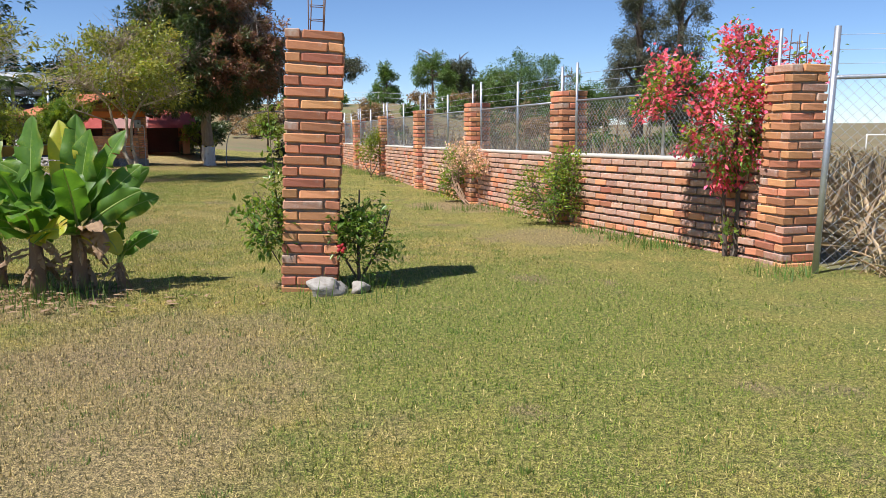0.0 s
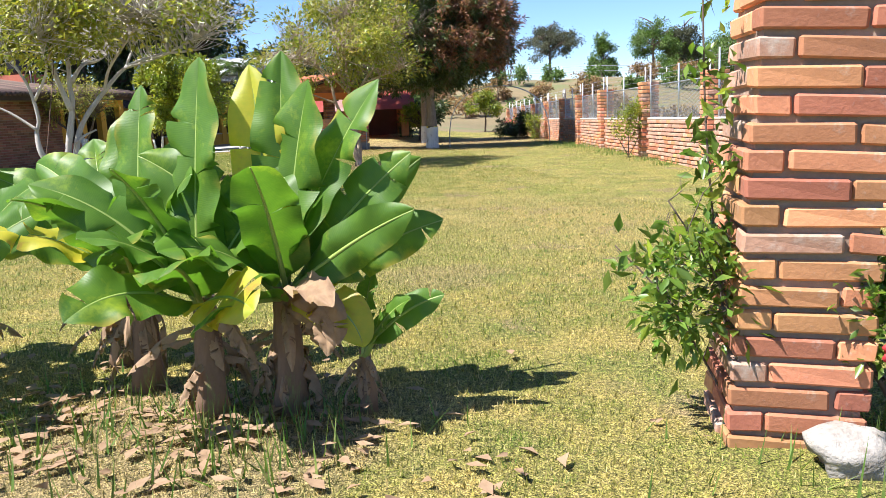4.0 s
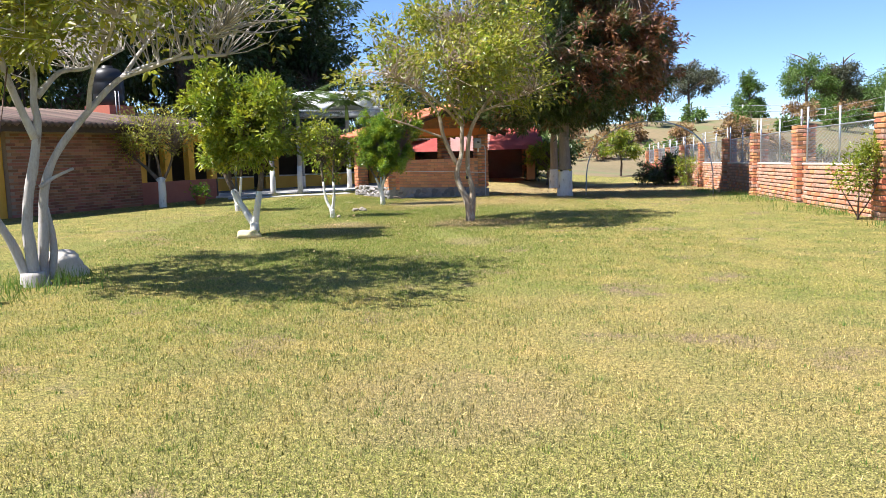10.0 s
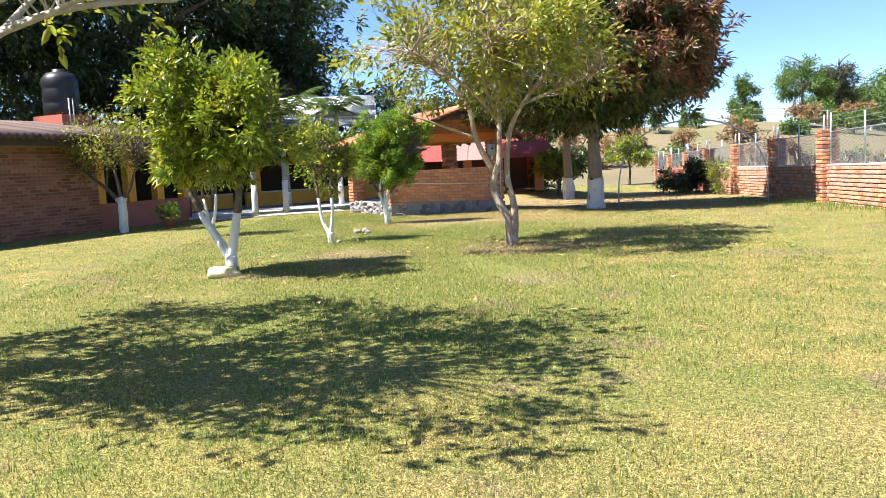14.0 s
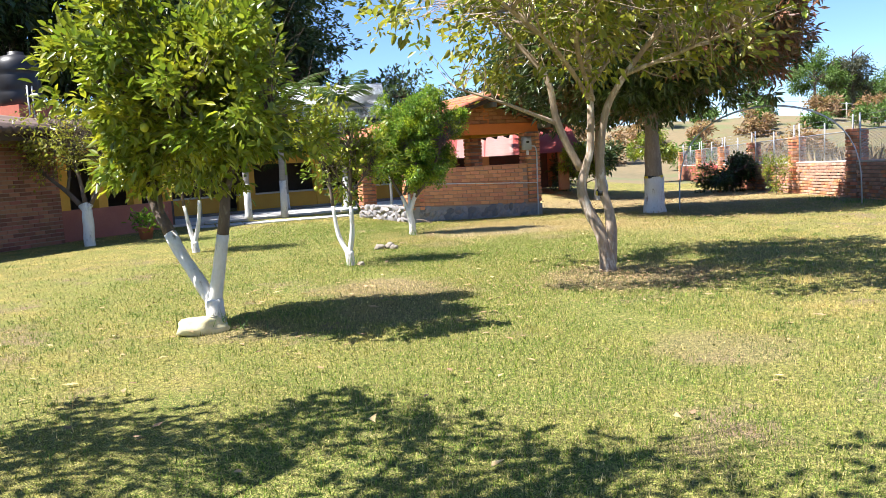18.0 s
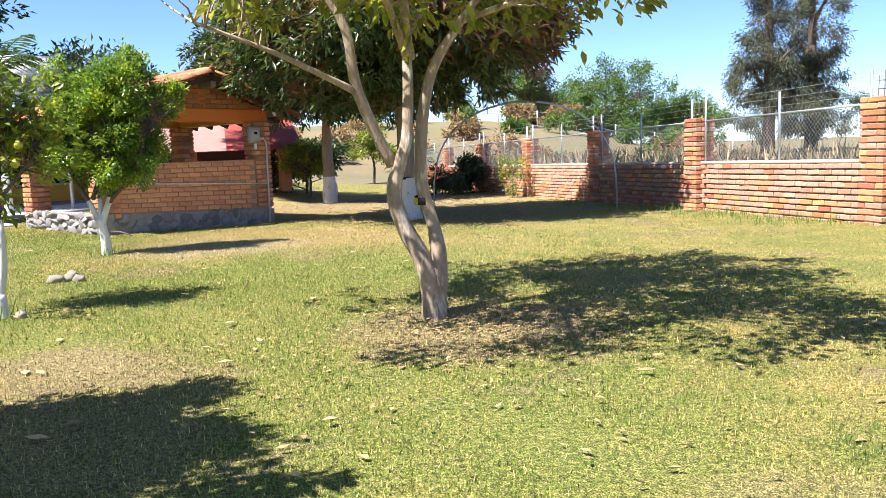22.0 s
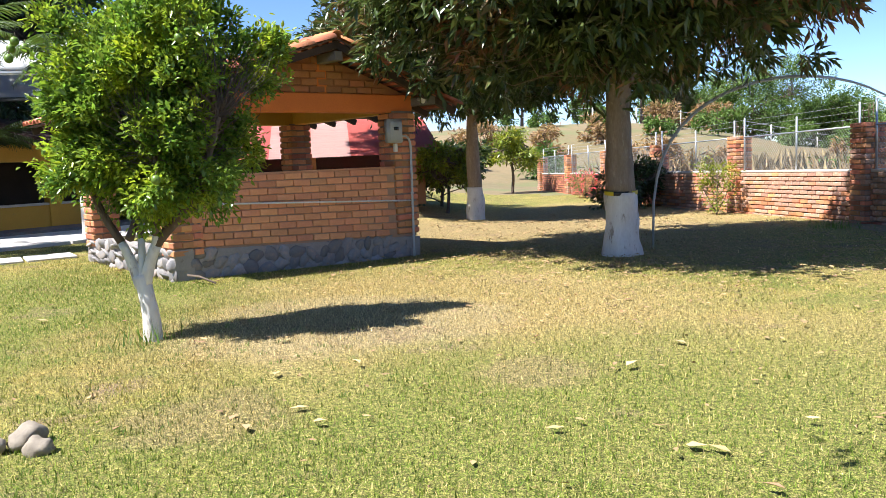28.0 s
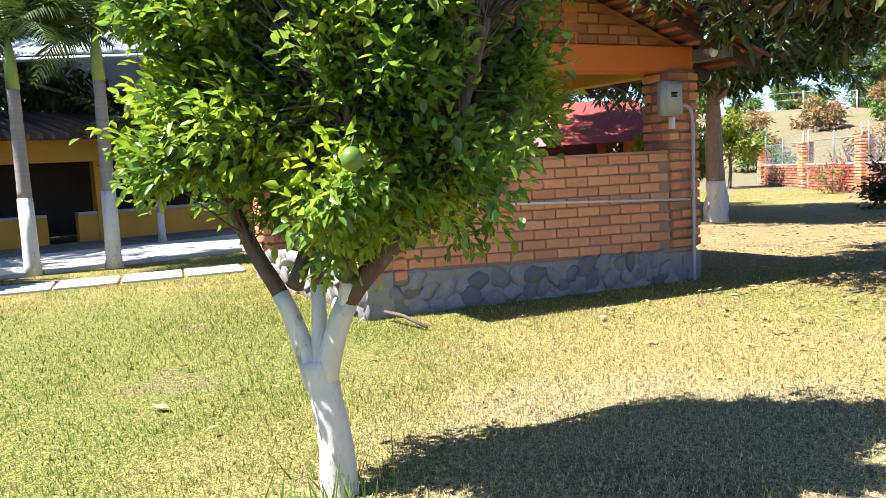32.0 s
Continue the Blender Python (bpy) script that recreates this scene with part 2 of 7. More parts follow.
M["mortar"] = material("mortar", (0.33, 0.25, 0.19), (0.24, 0.17, 0.125), 6, 50, 0.95, 0.6)
M["coping"] = material("pale cement coping", (0.62, 0.57, 0.50), (0.50, 0.45, 0.39), 5, 60, 0.9, 0.4)
M["stone"] = material("field stone", (0.29, 0.28, 0.28), (0.17, 0.165, 0.17), 6, 40, 0.9, 0.8, c3=(0.36, 0.29, 0.24), vary="object", third=(0.5, 0.66))
M["stone_mortar"] = material("grey stone mortar", (0.34, 0.31, 0.29), (0.24, 0.22, 0.21), 8, 60, 0.95, 0.7)
M["rust"] = material("rusty rod", (0.16, 0.09, 0.06), (0.10, 0.06, 0.045), 8, 60, 0.8, 0.3)
M["rock"] = material("pale rock", (0.62, 0.58, 0.52), (0.42, 0.38, 0.33), 7, 45, 0.9, 0.9, c3=(0.3, 0.24, 0.18), third=(0.6, 0.75))
M["grey_rock"] = material("grey rock", (0.30, 0.26, 0.205), (0.19, 0.16, 0.125), 7, 45, 0.9, 0.9, c3=(0.22, 0.18, 0.14), third=(0.58, 0.72))
M["field_rock"] = material("weathered pale rock", (0.40, 0.37, 0.33), (0.23, 0.205, 0.18), 9, 50, 0.92, 1.0, c3=(0.22, 0.18, 0.14), third=(0.54, 0.7), bump_dist=0.02)
M["yellow_rock"] = material("cream yellow rock", (0.74, 0.67, 0.40), (0.6, 0.50, 0.27), 7, 45, 0.85, 0.7)
M["steel"] = material("galvanised steel", (0.55, 0.57, 0.60), (0.40, 0.42, 0.45), 8, 90, 0.42, 0.1, metal=0.75)
M["wire"] = material("galvanised wire", (0.50, 0.52, 0.54), (0.36, 0.38, 0.40), 8, 90, 0.5, 0.0, metal=0.6)
M["bark"] = material("pale bark", (0.44, 0.335, 0.24), (0.23, 0.17, 0.12), 6, 45, 0.9, 1.0, c3=(0.58, 0.51, 0.42), third=(0.53, 0.62), stretch=(1, 1, 0.3), bump_dist=0.02)
M["bark_white"] = material("whitened bark", (0.52, 0.49, 0.46), (0.33, 0.29, 0.26), 7, 60, 0.9, 0.8, c3=(0.25, 0.20, 0.16), third=(0.58, 0.72), stretch=(1, 1, 0.35), bump_dist=0.012)
M["bark_dark"] = material("dark bark", (0.15, 0.11, 0.085), (0.085, 0.062, 0.048), 11, 60, 0.95, 0.9, c3=(0.22, 0.19, 0.15), stretch=(1, 1, 0.3), bump_dist=0.015)
M["bark_mid"] = material("grey-brown bark", (0.30, 0.235, 0.175), (0.18, 0.135, 0.10), 9, 55, 0.95, 1.0, c3=(0.36, 0.31, 0.25), third=(0.56, 0.68), stretch=(1, 1, 0.3), bump_dist=0.02)
M["whitewash"] = material("whitewash", (0.74, 0.72, 0.68), (0.58, 0.55, 0.50), 5, 45, 0.9, 0.8, c3=(0.30, 0.25, 0.21), third=(0.575, 0.66), stretch=(1, 1, 0.35), bump_dist=0.012)
M["leaf_citrus"] = material("citrus leaves", (0.22, 0.265, 0.03), (0.10, 0.15, 0.02), 1.3, 9, 0.34, 0.0, c3=(0.36, 0.35, 0.03), vary="island", third=(0.48, 0.62), sheer=0.32)
M["leaf_deep"] = material("deep green leaves", (0.19, 0.285, 0.05), (0.09, 0.165, 0.033), 1.5, 9, 0.24, 0.0, c3=(0.38, 0.44, 0.04), vary="island", third=(0.48, 0.64), sheer=0.42)
M["leaf_olive"] = material("thin olive leaves", (0.34, 0.32, 0.05), (0.16, 0.18, 0.035), 1.1, 7, 0.38, 0.0, c3=(0.46, 0.36, 0.06), vary="island", third=(0.54, 0.66), sheer=0.33)
M["leaf_mango"] = material("mango leaves", (0.095, 0.13, 0.04), (0.05, 0.08, 0.028), 0.55, 5, 0.30, 0.0, c3=(0.27, 0.12, 0.07), vary="island", third=(0.54, 0.64), sheer=0.25)
M["leaf_rust"] = material("dying rust leaves", (0.36, 0.17, 0.10), (0.20, 0.095, 0.06), 0.8, 6, 0.5, 0.0, vary="island", c3=(0.09, 0.10, 0.035), third=(0.5, 0.62), sheer=0.25)
M["leaf_dark"] = material("dark foliage", (0.07, 0.105, 0.03), (0.038, 0.064, 0.022), 0.5, 3, 0.38, 0.0, vary="island", sheer=0.22)
M["leaf_far"] = material("sunny foliage", (0.13, 0.21, 0.04), (0.08, 0.14, 0.03), 0.25, 2, 0.55, 0.0, vary="island", sheer=0.25)
M["leaf_pine"] = material("grey green needles", (0.13, 0.135, 0.085), (0.075, 0.085, 0.055), 0.3, 2, 0.8, 0.0, vary="island", c3=(0.2, 0.16, 0.1), sheer=0.2)
M["leaf_dry"] = material("dry brush", (0.38, 0.25, 0.13), (0.24, 0.15, 0.08), 0.7, 5, 0.8, 0.0, vary="island", sheer=0.25)
M["petal"] = material("pink bracts", (0.88, 0.17, 0.25), (0.80, 0.09, 0.16), 3, 20, 0.6, 0.0, vary="island", c3=(0.92, 0.36, 0.40), sheer=0.35)
M["petal_pale"] = material("faded bracts", (0.80, 0.55, 0.42), (0.70, 0.40, 0.29), 3, 20, 0.7, 0.0, vary="island", sheer=0.35)
M["banana_dead"] = material("dead banana leaf", (0.44, 0.30, 0.185), (0.25, 0.155, 0.09), 4, 25, 0.85, 0.5, sheer=0.2)
M["pseudostem"] = material("banana stem", (0.27, 0.17, 0.10), (0.17, 0.10, 0.06), 6, 40, 0.85, 0.7, c3=(0.22, 0.26, 0.08), stretch=(1, 1, 0.25))
M["rib"] = material("leaf rib", (0.28, 0.37, 0.09), (0.21, 0.30, 0.06), 6, 30, 0.45, 0.1)
M["orange_paint"] = material("orange paint", (0.66, 0.19, 0.035), (0.56, 0.15, 0.03), 2.5, 40, 0.75, 0.15)
M["yellow_paint"] = material("ochre yellow paint", (0.72, 0.40, 0.06), (0.62, 0.33, 0.045), 1.5, 30, 0.75, 0.2, c3=(0.45, 0.27, 0.09), third=(0.66, 0.8))
M["tile"] = material("clay roof tile", (0.56, 0.19, 0.085), (0.40, 0.14, 0.075), 4, 35, 0.85, 0.5, c3=(0.55, 0.40, 0.30), vary="object", third=(0.6, 0.75))
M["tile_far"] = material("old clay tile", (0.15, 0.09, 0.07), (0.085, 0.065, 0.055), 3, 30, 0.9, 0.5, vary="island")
M["dark_wood"] = material("dark wood", (0.07, 0.042, 0.03), (0.04, 0.026, 0.02), 6, 60, 0.8, 0.4, stretch=(1, 1, 1))
M["red_roof"] = material("red painted sheet", (0.62, 0.16, 0.13), (0.54, 0.12, 0.10), 1.5, 20, 0.6, 0.1, c3=(0.62, 0.26, 0.22), third=(0.58, 0.7))
M["pink_sheet"] = material("faded pink sheet", (0.66, 0.42, 0.38), (0.58, 0.34, 0.30), 1.8, 24, 0.7, 0.1, c3=(0.50, 0.33, 0.28), third=(0.55, 0.7), stretch=(1, 6, 1))
M["white_sheet"] = material("white canopy sheet", (0.80, 0.82, 0.84), (0.72, 0.75, 0.78), 1.2, 18, 0.6, 0.1)
M["tank"] = material("black plastic tank", (0.018, 0.018, 0.022), (0.012, 0.012, 0.014), 3, 20, 0.45, 0.05)
M["grey_box"] = material("grey enamel", (0.42, 0.43, 0.42), (0.34, 0.35, 0.35), 6, 40, 0.5, 0.1)
M["white_plastic"] = material("white plastic", (0.78, 0.76, 0.72), (0.70, 0.68, 0.63), 6, 40, 0.5, 0.05)
M["pvc"] = material("grey conduit", (0.50, 0.51, 0.52), (0.42, 0.43, 0.44), 6, 40, 0.5, 0.05)
M["concrete"] = material("pale concrete", (0.55, 0.53, 0.50), (0.44, 0.42, 0.39), 1.5, 40, 0.9, 0.4, c3=(0.33, 0.31, 0.28), third=(0.6, 0.75))
# near-black so that rooms under the roofs look shaded; the shade is in the colour
M["plaster_shaded"] = material("interior plaster with painted shade", (0.10, 0.075, 0.06), (0.07, 0.05, 0.04), 2, 30, 0.9, 0.2)
M["fruit"] = material("ripening fruit", (0.55, 0.45, 0.03), (0.30, 0.36, 0.03), 4, 30, 0.4, 0.2)
M["fruit_green"] = material("green fruit", (0.14, 0.23, 0.03), (0.10, 0.17, 0.025), 4, 30, 0.4, 0.2)
M["leaf_fallen"] = material("fallen leaves", (0.46, 0.32, 0.15), (0.25, 0.15, 0.075), 3, 20, 0.8, 0.0, vary="island")
M["leaf_yellow"] = material("yellow fallen leaves", (0.60, 0.42, 0.20), (0.42, 0.27, 0.13), 3, 20, 0.8, 0.0, vary="island")
M["straw"] = material("dry corn stalks", (0.55, 0.43, 0.25), (0.37, 0.27, 0.15), 2, 20, 0.9, 0.0, vary="island")
M["palm"] = material("palm fronds", (0.09, 0.14, 0.03), (0.05, 0.085, 0.022), 2, 15, 0.45, 0.0, vary="island", sheer=0.25)
M["palm_trunk"] = material("grey palm trunk", (0.34, 0.31, 0.28), (0.24, 0.22, 0.20), 3, 30, 0.9, 0.5, stretch=(0.5, 0.5, 6))
M["tape_y"] = material("yellow tape", (0.75, 0.58, 0.03), (0.68, 0.52, 0.03), 6, 30, 0.5, 0.0)
M["tape_k"] = material("black tape", (0.02, 0.02, 0.02), (0.015, 0.015, 0.015), 6, 30, 0.5, 0.0)
M["terracotta"] = material("terracotta", (0.45, 0.16, 0.08), (0.36, 0.12, 0.06), 6, 40, 0.85, 0.3)
M["glass"] = material("dark window glass", (0.015, 0.017, 0.02), (0.02, 0.022, 0.025), 2, 10, 0.06, 0.0)



def banana_material(name, c1, c2, c3, third):
    """A leaf blade with fine cross veins that run out from the midrib; uv: along and across."""
    m = material(name, c1, c2, 2.4, 16, 0.46, 0.0, c3=c3, third=third, sheer=0.42)
    nt = m.node_tree
    bsdf = nt.nodes["Principled BSDF"]
    uv = nt.nodes.new("ShaderNodeUVMap")
    mp = nt.nodes.new("ShaderNodeMapping")
    mp.inputs["Scale"].default_value = (1.0, 0.12, 1.0)
    nt.links.new(uv.outputs[0], mp.inputs[0])
    wv = nt.nodes.new("ShaderNodeTexWave")
    wv.bands_direction = "X"
    wv.inputs["Scale"].default_value, wv.inputs["Distortion"].default_value = 34.0, 5.0
    nt.links.new(mp.outputs[0], wv.inputs["Vector"])
    bp = nt.nodes.new("ShaderNodeBump")
    bp.inputs["Strength"].default_value, bp.inputs["Distance"].default_value = 0.10, 0.003
    nt.links.new(wv.outputs["Fac"], bp.inputs["Height"])
    nt.links.new(bp.outputs[0], bsdf.inputs["Normal"])
    old = bsdf.inputs["Base Color"].links[0].from_socket
    nt.links.new(mix_rgb(nt, ramp(nt, wv.outputs["Fac"], 0.6, 6.5), old, (0.45, 0.55, 0.12)), bsdf.inputs["Base Color"])
    sep = nt.nodes.new("ShaderNodeSeparateXYZ")
    nt.links.new(uv.outputs[0], sep.inputs[0])
    rim = nt.nodes.new("ShaderNodeMath")
    rim.operation = "ABSOLUTE"
    nt.links.new(sep.outputs[1], rim.inputs[0])
    worn = nt.nodes.new("ShaderNodeMath")
    worn.operation = "MULTIPLY"
    nt.links.new(ramp(nt, rim.outputs[0], 0.72, 1.0), worn.inputs[0])
    nt.links.new(ramp(nt, noise_tex(nt, 3.2, 5, None, 0.7), 0.5, 0.64), worn.inputs[1])
    col = bsdf.inputs["Base Color"].links[0].from_socket
    nt.links.new(mix_rgb(nt, worn.outputs[0], col, (0.50, 0.40, 0.06)), bsdf.inputs["Base Color"])
    return m


M["banana"] = banana_material("banana leaf", (0.12, 0.24, 0.022), (0.06, 0.15, 0.018), (0.30, 0.40, 0.03), (0.54, 0.74))
M["banana_yellow"] = banana_material("yellowing banana leaf", (0.62, 0.50, 0.04), (0.34, 0.40, 0.035), (0.42, 0.22, 0.07), (0.58, 0.68))


# ---------- mesh helpers ----------
def smooth(a, b, v):
    v = max(0.0, min(1.0, (v - a) / (b - a)))
    return v * v * (3 - 2 * v)


def ground_z(x, y):
    """Height of the ground: a gentle fall along the lawn, an embankment far behind."""
    z = -0.32 * max(0.0, min(1.0, y / 17.0)) - 0.02 * max(0.0, min(18.0, y - 30.0)) * smooth(-18.0, -13.5, x)
    d = y + 0.25 * x
    z += 4.6 * smooth(66, 100, d) * (1 - smooth(-8, 22, x)) + 0.5 * noise.noise(Vector((x * 0.07, y * 0.07, 0))) * smooth(62, 80, y)
    return z


def lawn_z(x, y):
    """ground_z over the lawn, for arrays."""
    k = np.clip((x + 18.0) / 4.5, 0, 1)
    return -0.32 * np.clip(y / 17.0, 0, 1) - 0.02 * np.clip(y - 30.0, 0, 18) * k * k * (3 - 2 * k)


def part(name, bm, mat, parent=None, label="", flat=False):
    me = bpy.data.meshes.new(name)
    bm.to_mesh(me)
    bm.free()
    me.materials.append(mat)
    if not flat:
        me.polygons.foreach_set("use_smooth", [True] * len(me.polygons))
    ob = new(name, me)
    if parent:
        ob.parent = parent
    if label:
        ob["label"] = label
    return ob


def share(name, me, parent, m):
    ob = new(name, me)
    ob.parent, ob.matrix_basis = parent, m
    return ob


def thing(name, at, label, category, group="", kind="", rz=0.0):
    ob = new(name)
    ob.empty_display_size = 0.1
    ob.matrix_world = pose(*at, 0, 0, rz)
    return tagged(ob, label, category, group, kind)


def mesh_arrays(name, verts, faces, mat, parent=None, kind=""):
    """A mesh from arrays: verts (n, 3), faces (m, 3 or 4)."""
    verts, faces = np.asarray(verts, dtype=np.float32), np.asarray(faces, dtype=np.int32)
    me = bpy.data.meshes.new(name)
    k = faces.shape[1]
    me.vertices.add(len(verts))
    me.vertices.foreach_set("co", verts.ravel())
    me.loops.add(faces.size)
    me.loops.foreach_set("vertex_index", faces.ravel())
    me.polygons.add(len(faces))
    me.polygons.foreach_set("loop_start", np.arange(0, faces.size, k, dtype=np.int32))
    me.update(calc_edges=True)
    me.materials.append(mat)
    ob = new(name, me)
    if parent:
        ob.parent = parent
    if kind:
        ob["kind"] = kind
    return ob


def box(bm, sx, sy, sz, m=None, bevel=0.0, seg=1):
    """A box of that size, its base centre at the origin of m."""
    r = bmesh.ops.create_cube(bm, size=1.0)
    bmesh.ops.scale(bm, vec=(sx, sy, sz), verts=r["verts"])
    bmesh.ops.translate(bm, vec=(0, 0, sz / 2), verts=r["verts"])
    vs = r["verts"]
    if bevel:
        es = list({e for v in vs for e in v.link_edges})
        out = bmesh.ops.bevel(bm, geom=es, offset=bevel, segments=seg, affect="EDGES", clamp_overlap=True)
        vs = list({v for v in out["verts"]} | {v for v in vs if v.is_valid})
    if m is not None:
        bmesh.ops.transform(bm, matrix=m, verts=vs)
    return vs


def tube(bm, pts, radii, n=7, wobble=0.0, cap=True):
    """A tapered tube along pts."""
    pts = [Vector(p) for p in pts]
    rings, side = [], None
    for i, p in enumerate(pts):
        d = (pts[min(i + 1, len(pts) - 1)] - pts[max(i - 1, 0)]).normalized()
        if side is None:
            side = d.orthogonal().normalized()
        side = (side - d * side.dot(d)).normalized()
        up = d.cross(side)
        r = radii[i] if hasattr(radii, "__len__") else radii
        ring = []
        for k in range(n):
            a = 2 * math.pi * k / n
            rr = r * (1 + wobble * noise.noise(p * 3.0 + Vector((math.cos(a), math.sin(a), k * 0.3)) * 1.3)) if wobble else r
            ring.append(bm.verts.new(p + (side * math.cos(a) + up * math.sin(a)) * rr))
        rings.append(ring)
    for a, b in zip(rings, rings[1:]):
        for k in range(n):
            bm.faces.new((a[k], a[(k + 1) % n], b[(k + 1) % n], b[k]))
    if cap:
        bm.faces.new(rings[0][::-1])
        bm.faces.new(rings[-1])


def curve_pts(pts, steps=4):
    """Catmull-Rom through pts."""
    pts = [Vector(p) for p in pts]
    out = []
    for i in range(len(pts) - 1):
        p0, p1, p2, p3 = pts[max(i - 1, 0)], pts[i], pts[i + 1], pts[min(i + 2, len(pts) - 1)]
        for k in range(steps):
            t = k / steps
            out.append(0.5 * ((2 * p1) + (p2 - p0) * t + (2 * p0 - 5 * p1 + 4 * p2 - p3) * t * t + (3 * p1 - p0 - 3 * p2 + p3) * t ** 3))
    return out + [pts[-1]]


def lump(bm, r, m, seed, amount=0.25, sub=2, squash=(1, 1, 0.7)):
    """A rounded, uneven stone."""
    res = bmesh.ops.create_icosphere(bm, subdivisions=sub, radius=r)
    for v in res["verts"]:
        k = 1 + amount * noise.noise(v.co / r * 1.1 + Vector((seed, seed * 0.7, 3))) + 0.4 * amount * noise.noise(v.co / r * 2.7 + Vector((3, seed, 1)))
        v.co = Vector((v.co.x * squash[0], v.co.y * squash[1], v.co.z * squash[2])) * k
    bmesh.ops.transform(bm, matrix=m, verts=res["verts"])


rng = np.random.default_rng(7)


def leaf_mesh(name, centres, size, aspect, mat, parent, spread, per, droop=0.3, out_from=None, fold=0.14, local=None, kind="", rosette=0.0, full=False):
    """Small folded leaves, per of them scattered round each centre; rosette: how far they turn away from their own centre; full: a blade with shoulders."""
    c0 = np.repeat(np.asarray(centres, dtype=float), per, axis=0)
    n = len(c0)
    off = rng.normal(0, 1, (n, 3)) * np.asarray(spread)
    c = c0 + off
    away = rng.normal(0, 1, (n, 3))
    if rosette:
        away += rosette * off / (np.linalg.norm(off, axis=1, keepdims=True) + 1e-6)
    if out_from is not None:
        a = c - np.asarray(out_from)
        away += 1.1 * a / (np.linalg.norm(a, axis=1, keepdims=True) + 1e-6)
    away[:, 2] -= droop * 2
    d = away / np.linalg.norm(away, axis=1, keepdims=True)
    up = rng.normal(0, 0.55, (n, 3)) + np.array([0, 0, 1.0])
    s = np.cross(d, up)
    s /= np.linalg.norm(s, axis=1, keepdims=True) + 1e-9
    nn = np.cross(s, d)
    L = size * rng.uniform(0.6, 1.3, (n, 1))
    W = L * aspect
    tip = c + d * L - nn * L * 0.14
    if full:
        m1, m2 = c + d * L * 0.34 + nn * L * 0.02, c + d * L * 0.70 - nn * L * 0.04
        v = np.stack([c, m1 + s * W / 2 + nn * W * fold, m2 + s * W * 0.4 + nn * W * fold, tip, m2 - s * W * 0.4 + nn * W * fold, m1 - s * W / 2 + nn * W * fold], axis=1).reshape(-1, 3)
        i = np.arange(n)[:, None] * 6
        f = np.concatenate([i + np.array([[0, 1, 2]]), i + np.array([[0, 2, 3]]), i + np.array([[0, 3, 4]]), i + np.array([[0, 4, 5]])], axis=1).reshape(-1, 3)
    else:
        mid = c + d * L * 0.5
        v = np.stack([c, mid + s * W / 2 + nn * W * fold, tip, mid - s * W / 2 + nn * W * fold], axis=1).reshape(-1, 3)
        i = np.arange(n)[:, None] * 4
        f = np.concatenate([i + np.array([[0, 1, 2]]), i + np.array([[0, 2, 3]])], axis=1).reshape(-1, 3)
    return mesh_arrays(name, v, f, mat, parent, kind)


def in_blob(blobs, n, shell=0.55, gap=0.0, seed=0.0, freq=1.0):
    """n points in a union of ellipsoids (x, y, z, rx, ry, rz), mostly near the surface, with gaps by a noise."""
    out = []
    vol = np.array([b[3] * b[4] * b[5] for b in blobs]) ** 0.75
    vol = vol / vol.sum()
    while len(out) < n:
        b = blobs[rng.choice(len(blobs), p=vol)]
        d = rng.normal(0, 1, 3)
        d /= np.linalg.norm(d)
        r = rng.uniform(shell ** 3, 1) ** (1 / 3) * rng.uniform(0.92, 1.08)
        p = np.array(b[:3]) + d * r * np.array(b[3:])
        if gap and noise.noise(Vector(p) * freq + Vector((seed, seed, seed))) < gap - 0.5:
            continue
        out.append(p)
    return np.array(out)


def limb_nodes(limbs):
    return np.array([tuple(p) for l in limbs for p in l[0]][::1])


